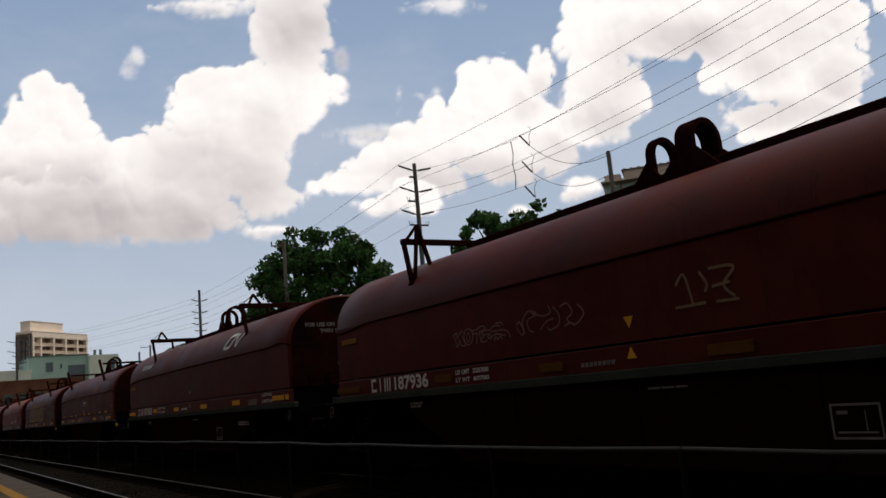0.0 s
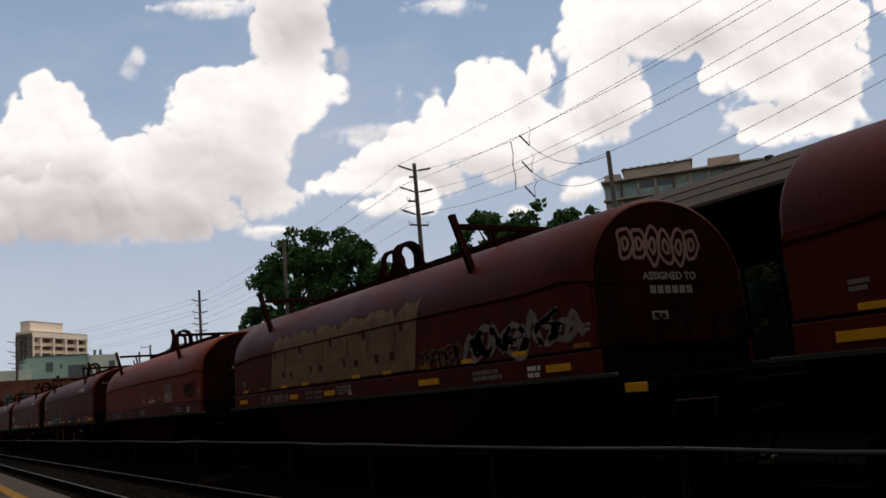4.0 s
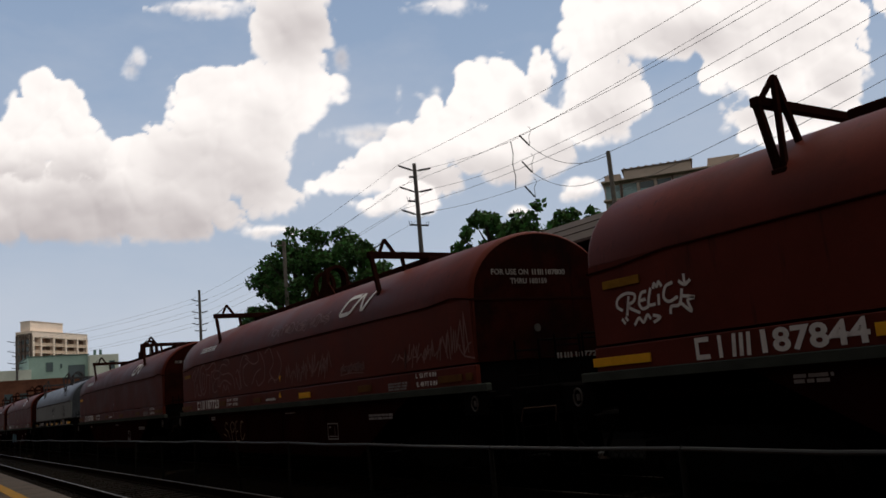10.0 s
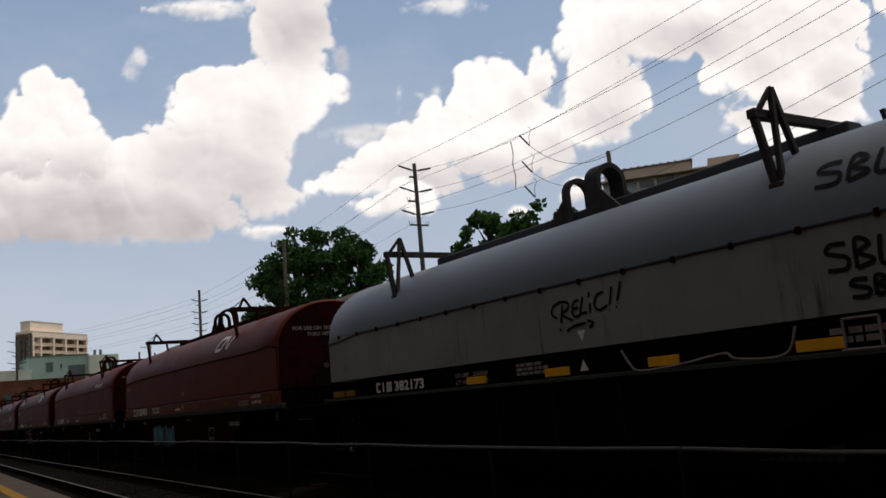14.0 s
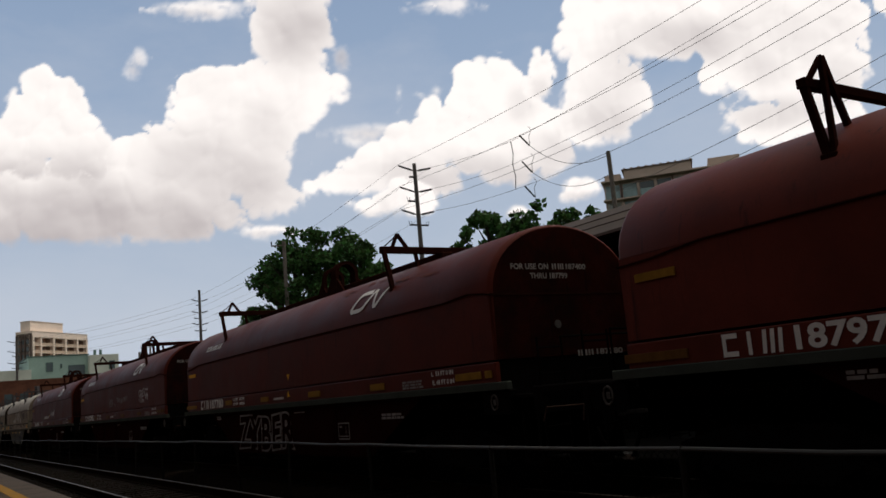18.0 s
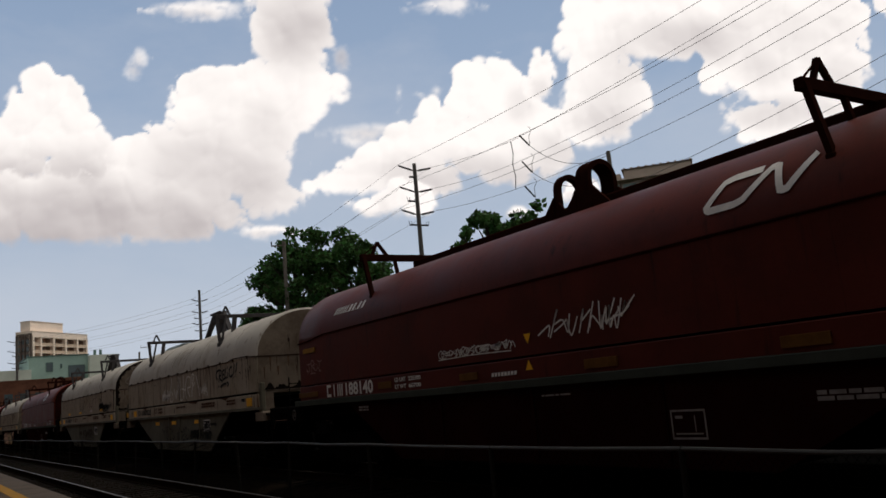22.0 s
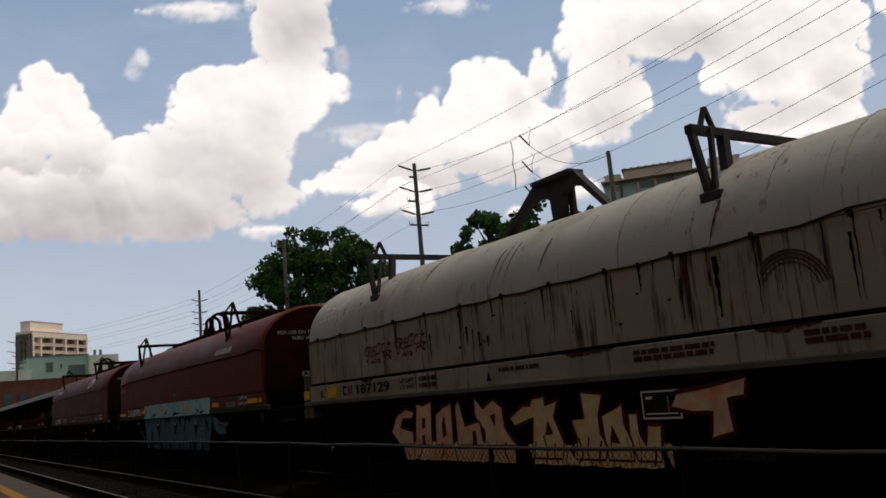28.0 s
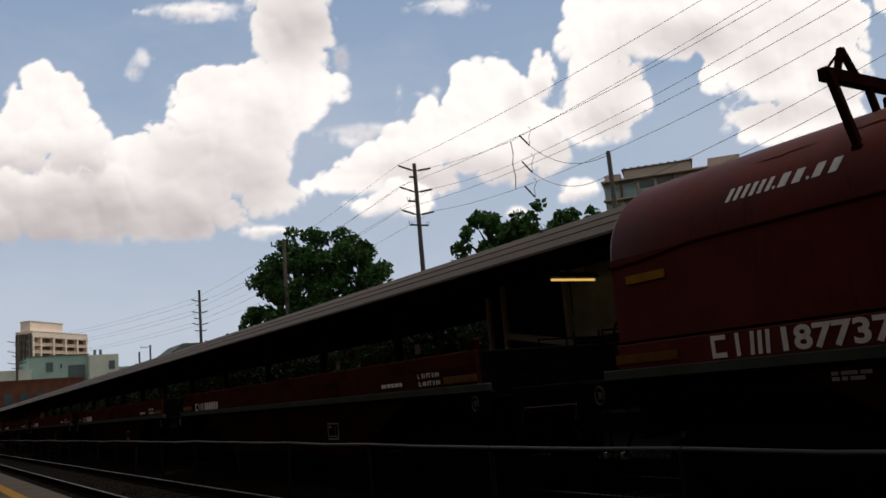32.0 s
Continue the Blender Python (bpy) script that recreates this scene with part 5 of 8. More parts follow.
            ring = Build().tube([(xb + 0.075 * math.cos(a), -1.378, 1.22 + 0.1 * math.sin(a)) for a in np.linspace(0, 2 * math.pi, 17)], 0.014, 5)
            part("oval_badge", ring.slab(xb - 0.03, xb + 0.03, -1.38, -1.37, 1.18, 1.26, 0.004), M_BADGE, bol, "dull oval badge")
        if old:
            xa, xc = sorted((end + d * 0.2, end + d * 0.31)), sorted((end - d * 0.1, end + d * 0.33))
            part("corner_post", Build().slab(*xa, -1.37, -1.27, 1.3, 1.98, 0.015), M_TAN_DIRTY, root, "rusty off-white corner post")
            part("step_block", Build().slab(*xc, -1.39, -1.15, 1.14, 1.34, 0.02), M_TAN_END, root)
    whl = Build()
    for q in range(24):
        a0, a1 = 2 * math.pi * q / 24, 2 * math.pi * (q + 1) / 24
        whl.beam((L + e - 0.02, 0.75 + 0.24 * math.cos(a0), 2.0 + 0.24 * math.sin(a0)), (L + e - 0.02, 0.75 + 0.24 * math.cos(a1), 2.0 + 0.24 * math.sin(a1)), 0.025)
    whl.beam((L + e - 0.02, 0.51, 2.0), (L + e - 0.02, 0.99, 2.0), 0.02).beam((L + e - 0.02, 0.75, 1.76), (L + e - 0.02, 0.75, 2.24), 0.02).beam((L + e - 0.02, 0.75, 2.0), (L + e - 0.2, 0.75, 2.0), 0.03)
    part("brake_wheel", whl, M_BLACK, root)
    for x in (1.55, L - 1.55):
        truck_parts(root, x)
    if not hood:
        for s in (-1, 1):
            part("side_wall", Build().slab(0.0, L, *((-1.38, -1.31) if s < 0 else (1.31, 1.38)), 1.756, 1.96, 0.01), M_BARE, root)
        for i in range(5):
            part("coil_chock", Build().slab(1.8 + 2.6 * i, 2.0 + 2.6 * i, -1.2, 1.2, 1.5, 1.68, 0.02), M_UNDER, root)
        for x in (0.1, L - 0.1):
            part("end_bulkhead", Build().slab(x - 0.06, x + 0.06, -1.28, 1.28, 1.5, 1.95, 0.02), M_BLACK, root)
            part("end_stanchion", Build().slab(x - 0.07, x + 0.07, -1.36, -1.24, 1.5, 2.12, 0.02), M_UNDER, root)
        return root
    # hood
    top, low = hood_meshes(sp, kind)
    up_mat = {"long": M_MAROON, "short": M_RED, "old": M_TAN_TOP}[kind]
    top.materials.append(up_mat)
    low.materials.append(paint)
    part("hood_side", low, None, root)
    roof = part("hood_roof", top, None, root, "rounded steel hood")
    zs = sp["seam"]
    # End panels carry that shade in their colour, besides dirt patches.
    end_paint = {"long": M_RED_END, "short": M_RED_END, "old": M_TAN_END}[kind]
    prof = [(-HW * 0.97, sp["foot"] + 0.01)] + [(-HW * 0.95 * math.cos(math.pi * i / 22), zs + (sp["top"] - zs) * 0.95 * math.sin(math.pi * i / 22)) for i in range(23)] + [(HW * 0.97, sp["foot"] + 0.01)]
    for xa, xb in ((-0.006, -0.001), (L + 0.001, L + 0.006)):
        part("hood_end", Build().cross(prof, xa, xb), end_paint, roof, "patchy hood end, its shade painted in")
    seam = Build()
    pts = [(0.0, -0.09), (0.5, -0.07), (1.2, 0.0), (L * 0.3, 0.015), (L * 0.5, 0.02), (L * 0.7, 0.015), (L - 1.2, 0.0), (L - 0.5, 0.045), (L - 0.15, 0.0), (L, -0.03)]
    if old:
        pts = [(0.0, -0.03)] + [(0.5 + (L - 1.0) * i / 24, (0.0 if i % 2 == 0 else -0.028) + 0.055 * math.exp(-((0.5 + (L - 1.0) * i / 24 - 11.9) / 0.7) ** 2)) for i in range(25)] + [(L, -0.03)]
    for (xa, za), (xb, zb) in zip(pts[:-1], pts[1:]):
        seam.beam((xa, -HW - 0.008, zs + za), (xb, -HW - 0.008, zs + zb), 0.022, 0.016)
    seam.box(-0.012, 0.0, -HW, HW, zs - 0.09, zs - 0.06).box(L, L + 0.012, -HW, HW, zs - 0.045, zs - 0.015)
    part("seam_lip", seam, M_RUST_DARK if old else M_BRACKET, roof)
    lug = Build().slab(-0.022, 0.022, -HW - 0.03, -HW + 0.005, zs - 0.035, zs + 0.035, 0.006).mesh("hood_lug")
    lug.materials.append(M_RUST_DARK if old else M_BRACKET)
    for i in range({"long": 0, "short": 17 if guides else 0, "old": 13}[kind]):
        o = new("hood_lug", lug)
        o.parent, o.location = roof, (0.5 + (L - 1.0) * i / (16 if guides else 12), 0, 0.0)
    r0, r1 = {"long": (2.7, L - 3.0), "short": (2.1, L - 2.8), "old": (2.5, L - 3.1)}[kind]
    ridge = Build().slab(r0, r1, -0.13, 0.13, sp["top"] - 0.06, sp["top"] + (0.15 if not old else 0.03), 0.02)
    part("ridge_beam", ridge, M_BRACKET if not old else M_RUST_DARK, roof)
    gx = {"long": (2.5, 11.82), "short": (1.9, 9.95), "old": (2.5, 9.85)}[kind]
    if guides:
        gx = (2.25, 9.67) if kind == "short" else (2.47, 11.82)
    for x in gx:
        bar, legs = guide_bracket(sp, x, guides or kind)
        guide = part("stacking_guide", bar, brk, root, "dark V-shaped stacking guide")
        for i, leg in enumerate(legs):
            part("foot_plate" if i == 4 else "leg", leg, brk, guide)
    part("lifting_bracket", lift_bracket(sp, {"long": 7.32, "short": 6.05, "old": 6.32}[kind], "grey" if guides and kind == "short" else kind), brk, roof, "dark lifting bracket on the hood ridge", smooth=40)
    if old:
        part("foot_gap", Build().box(0.05, L - 0.05, -1.36, -1.32, 1.742, 1.788), M_BLACK, root)
        for x in (L * 0.33, L * 0.67, L * 0.12, L * 0.88):
            band = Build().tube([(x, -(HW - 0.004) * math.cos(math.pi * i / 16), zs + (sp["top"] - zs - 0.004) * math.sin(math.pi * i / 16)) for i in range(17)], 0.02, 8)
            part("hood_strap", band, M_TAN_TOP, roof)
    return root


# ---------------------------------------------------------------- markings
FONT_CACHE = {}


def glyphs(text, bold=0.03):
    if text not in FONT_CACHE:
        cu = bpy.data.curves.new("lettering", "FONT")
        cu.body = text
        cu.resolution_u = 3
        cu.offset = bold
        ob = bpy.data.objects.new("lettering", cu)
        scene.collection.objects.link(ob)
        me = bpy.data.meshes.new_from_object(ob.evaluated_get(bpy.context.evaluated_depsgraph_get()))
        bpy.data.objects.remove(ob)
        vs = np.array([v.co[:2] for v in me.vertices])
        vs = (vs - vs.min(0)) / (vs.max(0) - vs.min(0))
        FONT_CACHE[text] = (vs, [tuple(p.vertices) for p in me.polygons])
    return FONT_CACHE[text]


def on_side(sp, pts, lift=0.007, plane=None):
    out = []
    for x, z in pts:
        y = plane if plane is not None else (1.381 if z < sp["foot"] and z > 1.39 else 1.342 if z <= 1.39 else hood_y(sp, z) if z > sp["seam"] else HW)
        out.append((x, -y - lift, z))
    return out


def end_scrawl(car, sp, y0, y1, z0, z1, count, material, w=0.03, seed=1):
    """Looping sprayed outlines on the front end of the hood."""
    rng, b = random.Random(seed), Build()
    cell, h, x = (y1 - y0) / count, z1 - z0, sp["hood"] + 0.01
    for i in range(count):
        cy, cz, ph = y0 + cell * (i + 0.5), (z0 + z1) / 2 + 0.05 * h * rng.uniform(-1, 1), rng.uniform(0, 6)
        for k in (1.0, 0.4):
            p = smooth_line([(cy + k * cell * (0.52 + 0.14 * math.sin(3 * a + ph)) * math.cos(a), cz + k * h * (0.48 + 0.1 * math.sin(2 * a + ph)) * math.sin(a)) for a in np.linspace(0, 6.3, 9)], 4)
            n = len(p)
            d = [(p[min(j + 1, n - 1)] - p[max(j - 1, 0)]).normalized() * w / 2 for j in range(n)]
            xx = x + 0.0005 * i + 0.0002 * (k < 1)
            b.add([(xx, q.x - e.y, q.y + e.x) for q, e in zip(p, d)] + [(xx, q.x + e.y, q.y - e.x) for q, e in zip(p, d)], [(j, n + j, n + j + 1, j + 1) for j in range(n - 1)])
    tagged(part("graffiti", b, material, car), kind="stuff")


def lettering(car, sp, text, x0, x1, z0, z1, material=None, name="number", sway=0.0):
    vs, fs = glyphs(text)
    vs = [(a + sway * 0.3 * (b - 0.5) * math.cos(7 * a), b + sway * math.sin(8 * a + 1) + sway * 0.6 * math.sin(23 * a)) for a, b in vs] if sway else vs
    part(name, Build().add(on_side(sp, [(x0 + (x1 - x0) * a, z0 + (z1 - z0) * b) for a, b in vs]), fs), material or M_WHITE, car)["kind"] = "stuff"


def outline_text(car, sp, text, x0, x1, z0, z1, line, fill):
    """Sprayed block letters: a pale outline round a dark filling."""
    raw = {}
    for bold in (0.075, 0.03):
        FONT_CACHE.pop(text, None)
        cu = bpy.data.curves.new("lettering", "FONT")
        cu.body, cu.resolution_u, cu.offset, cu.shear, cu.space_character = text, 3, bold, 0.08, 1.12
        ob = bpy.data.objects.new("lettering", cu)
        scene.collection.objects.link(ob)
        me = bpy.data.meshes.new_from_object(ob.evaluated_get(bpy.context.evaluated_depsgraph_get()))
        bpy.data.objects.remove(ob)
        raw[bold] = np.array([v.co[:2] for v in me.vertices]), [tuple(p.vertices) for p in me.polygons]
    lo, hi = raw[0.075][0].min(0), raw[0.075][0].max(0)
    for k, (bold, m) in enumerate(((0.075, line), (0.03, fill))):
        vs, fs = raw[bold]
        vs = (vs - lo) / (hi - lo)
        part("graffiti", Build().add(on_side(sp, [(x0 + (x1 - x0) * a, z0 + (z1 - z0) * (q + 0.04 * math.sin(9 * a))) for a, q in vs], 0.008 + 0.003 * k), fs), m, car)["kind"] = "stuff"


def rect(b, sp, x0, x1, z0, z1, lift=0.007, slant=0.0):
    b.add(on_side(sp, [(x0, z0), (x1, z0), (x1 + slant, z1), (x0 + slant, z1)], lift), [(0, 1, 2, 3)])


def bars(car, sp, x0, x1, z0, z1, rows=2, material=None, cells=None, name="stencil", slant=0.0, seed=1):
    """Rows of plain bars in place of small or private writing."""
    rng, b = random.Random(seed), Build()
    h = (z1 - z0) / (rows + 0.4 * (rows - 1))
    for r in range(rows):
        z = z0 + 1.4 * h * r
        x, end = x0, x1 - (x1 - x0) * 0.25 * rng.random() * (rows > 1)
        if cells:
            w = (x1 - x0) / cells
            for i in range(cells):
                rect(b, sp, x0 + w * i, x0 + w * (i + 0.74), z, z + h, slant=slant)
            continue
        while x < end - 0.03:
            w = min(end - x, 0.05 + 0.16 * rng.random())
            rect(b, sp, x, x + w, z, z + h)
            x += w + 0.022
    tagged(part(name, b, material or M_WHITE, car), kind="stuff")


def owner_shapes(car, sp, x0, x1, z0, z1, count=3, material=None):
    """Plain shapes in place of an owner's initials: a hollow block, an upright bar, slim bars."""
    b, w, h, q = Build(), (x1 - x0) / count, z1 - z0, 0.045
    rect(b, sp, x0, x0 + q, z0, z1)
    rect(b, sp, x0 + q, x0 + 0.8 * w, z1 - 0.22 * h, z1)
    rect(b, sp, x0 + q, x0 + 0.8 * w, z0, z0 + 0.22 * h)
    if count == 3:
        rect(b, sp, x0 + 1.4 * w - q / 2, x0 + 1.4 * w + q / 2, z0, z1)
    x = x0 + (count - 1) * w
    for k in (0.0, 0.48, 0.96) if count == 3 else (0.1, 0.8):
        rect(b, sp, x + k * (w - q), x + k * (w - q) + q, z0, z1, slant=0.02 * (count == 3))
    tagged(part("owner_mark", b, material or M_WHITE, car), kind="stuff")


def site_shapes(car, sp, x0, x1, z0, z1, material=None):
    """Slim slanted bars in place of a web address."""
    b, w = Build(), (x1 - x0) / 21.0
    for k in (0, 1.6, 3.2, 4.8, 6.4, 8.0):
        rect(b, sp, x0 + w * k, x0 + w * (k + 0.85), z0, z1, slant=0.05)
    for k in (10.4, 13.0, 16.6, 19.4):
        rect(b, sp, x0 + w * k, x0 + w * (k + 1.5), z0, z1, slant=0.05)
    for k in (9.5, 15.7):
        rect(b, sp, x0 + w * k, x0 + w * (k + 0.5), z0, z0 + 0.03)
    tagged(part("website_mark", b, material or M_WHITE, car), kind="stuff")


def reflector(car, sp, x0, x1, z0, z1, material=None):
    b = Build()
    y = -(1.381 if z0 < sp["foot"] else HW)
    b.slab(x0, x1, y - 0.018, y, z0, z1, 0.003)
    part("reflector", b, material or M_YELLOW, car)


def ribbon(b, sp, pts, w, lift=0.008, plane=None):
    """A painted stroke along points in x, z."""
    p = [Vector(q) for q in pts]
    left, right = [], []
    for i in range(len(p)):
        d = p[min(i + 1, len(p) - 1)] - p[max(i - 1, 0)]
        if d.length < 1e-6:
            d = Vector((1, 0))
        q = Vector((-d.y, d.x)).normalized() * w / 2
        left.append(p[i] + q)
        right.append(p[i] - q)
    k = len(p)
    b.add(on_side(sp, left + right, lift, plane), [(i, k + i, k + i + 1, i + 1) for i in range(k - 1)])


def drip(b, sp, x, za, zb, w, lift, lean=0.0):
    """A wavering run that starts wide and thins out."""
    n = 9
    mid = [(x + lean * j / n + 0.005 * math.sin(2.1 * j + 11 * x), za + (zb - za) * j / n) for j in range(n + 1)]
    half = [0.5 * w * (1 - 0.75 * j / n) * (1 + 0.4 * math.sin(3.7 * j + 5 * x)) for j in range(n + 1)]
    b.add(on_side(sp, [(p - h, z) for (p, z), h in zip(mid, half)] + [(p + h, z) for (p, z), h in zip(mid, half)], lift), [(j, n + 1 + j, n + 2 + j, j + 1) for j in range(n)])


def smooth_line(pts, n=5):
    p = [Vector(q) for q in pts]
    out = []
    for i in range(len(p) - 1):
        a, b, c, d = p[max(i - 1, 0)], p[i], p[i + 1], p[min(i + 2, len(p) - 1)]
        for j in range(n):
            t = j / n
            out.append(0.5 * (2 * b + (c - a) * t + (2 * a - 5 * b + 4 * c - d) * t * t + (3 * b - a - 3 * c + d) * t ** 3))
    return out + [p[-1]]


def scrawl(car, sp, x0, x1, z0, z1, count, material, w=0.03, seed=1, plane=None):
    """Sprayed scribble of loops and zigzags that spells nothing."""
    rng, b = random.Random(seed), Build()
    cell, h = (x1 - x0) / count, z1 - z0
    x, pts = x0, []
    while x < x1:
        lo, hi = z0 + h * rng.uniform(-0.05, 0.3), z1 - h * rng.uniform(-0.05, 0.35)
        kind = rng.randrange(3)
        if kind == 0:
            pts += [(x, lo), (x + cell * 0.25, hi), (x + cell * 0.45, lo + 0.1 * h)]
        elif kind == 1:
            m, r = (lo + hi) / 2, (hi - lo) / 2
            pts += [(x + cell * (0.3 + 0.3 * math.cos(a)), m + r * math.sin(a)) for a in (3.0, 1.6, 0.2, -1.3, -2.6, -3.6)]
        else:
            pts += [(x + cell * 0.4, hi), (x, hi - 0.35 * h), (x + cell * 0.45, lo + 0.3 * h), (x + cell * 0.1, lo)]
        x += cell * rng.uniform(0.2, 0.38)
        if rng.random() < 0.3 and len(pts) > 3:
            ribbon(b, sp, smooth_line(pts), w * rng.uniform(0.85, 1.2), 0.008, plane)
            pts = []
    if len(pts) > 2:
        ribbon(b, sp, smooth_line(pts), w, 0.0085, plane)
    if rng.random() < 0.6:
        ribbon(b, sp, smooth_line([(x0, z0 - 0.15 * h), ((x0 + x1) / 2, z0 - 0.05 * h), (x1, z0 - 0.2 * h)]), w * 0.9, 0.009, plane)
    tagged(part("graffiti", b, material, car), kind="stuff")


def fill_piece(car, sp, x0, x1, z0, z1, count, fill, line, seed=1, line_w=0.035):
    """A sprayed piece: jagged overlapping shapes with dark wedges between them."""
    rng = random.Random(seed)
    cell, h = (x1 - x0) / count, z1 - z0
    o = Build()
    for i in range(count):
        xa, xb = x0 + cell * (i - 0.1), x0 + cell * (i + 1.05)
        lean = cell * rng.uniform(-0.3, 0.35)
        n = 9
        top = [(xa + (xb - xa) * j / n + lean, z1 - h * rng.uniform(0, 0.28) * (1 if 0 < j < n else 1.6)) for j in range(n + 1)]
        bot = [(xa + (xb - xa) * j / n, z0 + h * rng.uniform(0, 0.12)) for j in range(n + 1)]
        rows = [[(p[0] + (q[0] - p[0]) * r / 5, p[1] + (q[1] - p[1]) * r / 5) for p, q in zip(bot, top)] for r in range(6)]
        flat = [p for row in rows for p in row]
        m = n + 1
        part("graffiti_block", Build().add(on_side(sp, flat, 0.008 + 0.001 * (i % 3)), [(r * m + j, r * m + j + 1, (r + 1) * m + j + 1, (r + 1) * m + j) for r in range(5) for j in range(n)]), fill, car)
        for _ in range(3):
            cx, cz = xa + cell * rng.uniform(0.1, 0.9), z0 + h * rng.uniform(0.1, 0.6)
            q = [(cx + cell * rng.uniform(-0.14, 0.14), cz), (cx + lean * 0.5 + cell * rng.uniform(-0.1, 0.1), cz + h * rng.uniform(0.15, 0.3)), (cx + lean + cell * rng.uniform(-0.2, 0.2), cz + h * rng.uniform(0.3, 0.5))]
            k = 5
            pts = smooth_line(q, k)
            wd = [line_w * rng.uniform(1.0, 2.4) * math.sin(math.pi * (0.06 + 0.9 * j / (len(pts) - 1))) for j in range(len(pts))]
            lf = [(p.x - d, p.y) for p, d in zip(pts, wd)]
            rt = [(p.x + d, p.y) for p, d in zip(pts, wd)]
            m = len(pts)
            o.add(on_side(sp, lf + rt, 0.0125), [(j, m + j, m + j + 1, j + 1) for j in range(m - 1)])
        ribbon(o, sp, smooth_line([bot[-1], (xb + lean * 0.5, (z0 + z1) / 2 + h * rng.uniform(-0.2, 0.2)), top[-1]]), line_w, 0.0135)
    tagged(part("graffiti_outline", o, line, car), kind="stuff")


def block_piece(car, sp, x0, x1, z0, z1, fill, gap, rim):
    """Sprayed swollen letters that fill the side panel, parted by black fangs, hooks and cups with thin pale rims."""
    n, b, g, r, cup = 24, Build(), Build(), Build(), Build()
    top = [(x0 + (x1 - x0) * j / n, z1) for j in range(n + 1)]
    bot = [(x0 + 0.25 + (x1 - x0 - 0.6) * j / n, z0) for j in range(n + 1)]
    b.add(on_side(sp, top + bot, 0.006), [(n + 1 + j, n + 2 + j, j + 1, j) for j in range(n)])

    def band(left, right, lift=0.0085):
        m = len(left)
        g.add(on_side(sp, [tuple(p) for p in left + right], lift), [(k, m + k, m + k + 1, k + 1) for k in range(m - 1)])

    for x, z, xl, xr in ((4.53, 1.19, 4.08, 4.82), (6.71, 0.88, 6.58, 6.86), (7.75, 0.9, 7.58, 7.78), (9.97, 0.93, 9.82, 10.14), (8.84, 0.8, 8.66, 8.98)):
        left = smooth_line([(x, z), (x - 0.25 * (x - xl), z - 0.35 * (z - z0)), (xl, z0)], 5)
        right = smooth_line([(x, z), (x + 0.4 * (xr - x), z - 0.35 * (z - z0)), (xr, z0)], 5)
        band(left, right)
        ribbon(r, sp, left, 0.02, 0.0095)
    for xl, xr, xb, zb in ((4.92, 5.66, 5.42, 0.66), (7.0, 7.6, 7.25, 0.81), (9.16, 9.72, 9.33, 0.76), (7.72, 7.95, 7.79, 1.04)):
        left = smooth_line([(xl, z1 - 0.02), (xl + 0.3 * (xb - xl), (z1 + zb) / 2 + 0.06), (xb, zb)], 5)
        right = smooth_line([(xr, z1 - 0.02), (xr - 0.25 * (xr - xb), (z1 + zb) / 2), (xb + 0.02, zb)], 5)
        band(left, right)
        ribbon(r, sp, left, 0.018, 0.0095)
        if zb < 1.0:
            cx, hw = (xl + xr) / 2, 0.36 * (xr - xl)
            arch = [(cx - hw * math.cos(a), z1 - 0.02 - 0.2 * math.sin(a)) for a in np.linspace(0, math.pi, 11)]
            cup.add(on_side(sp, arch, 0.0105), [tuple(range(11))])
            ribbon(r, sp, arch, 0.028, 0.0115)
    for x, k in ((6.19, 1.0), (8.36, 1.15)):
        out = smooth_line([(x, z1 - 0.01), (x - 0.13 * k, z1 - 0.25), (x - 0.19 * k, 0.76)], 5)
        inn = smooth_line([(x + 0.36 * k, z1 - 0.01), (x + 0.12 * k, z1 - 0.16), (x - 0.14 * k, 0.76)], 5)
        band(out, inn)
        ribbon(r, sp, out, 0.022, 0.0095)
        band(smooth_line([(x + 0.16 * k, z1 - 0.03), (x + 0.32 * k, z1 - 0.12), (x + 0.46 * k, z1 - 0.27)], 4), smooth_line([(x + 0.4 * k, z1 - 0.01), (x + 0.43 * k, z1 - 0.08), (x + 0.47 * k, z1 - 0.27)], 4), 0.0088)
        cup.add(on_side(sp, [(x + 0.0 * k, z1 - 0.14), (x + 0.05 * k, z1 - 0.12), (x + 0.03 * k, z1 - 0.22), (x - 0.06 * k, z1 - 0.3)], 0.0105), [(0, 1, 2, 3)])
    g.add(on_side(sp, [(10.24, 1.3), (10.6, 1.18), (10.62, 0.95), (10.5, 0.92), (10.36, 1.08)], 0.0085), [(0, 1, 2, 3, 4)])
    for k in range(4):
        ribbon(r, sp, [(2.9 + 0.16 * k, 1.14 - 0.05 * k), (2.97 + 0.16 * k, 0.92 - 0.08 * k), (3.03 + 0.16 * k, 1.02 - 0.06 * k)], 0.01, 0.007)
    part("graffiti_fill", b, fill, car)
    tagged(part("graffiti_gap", g, gap, car), kind="stuff")
    tagged(part("graffiti_cup", cup, fill, car), kind="stuff")
    tagged(part("graffiti_rim", r, rim, car), kind="stuff")


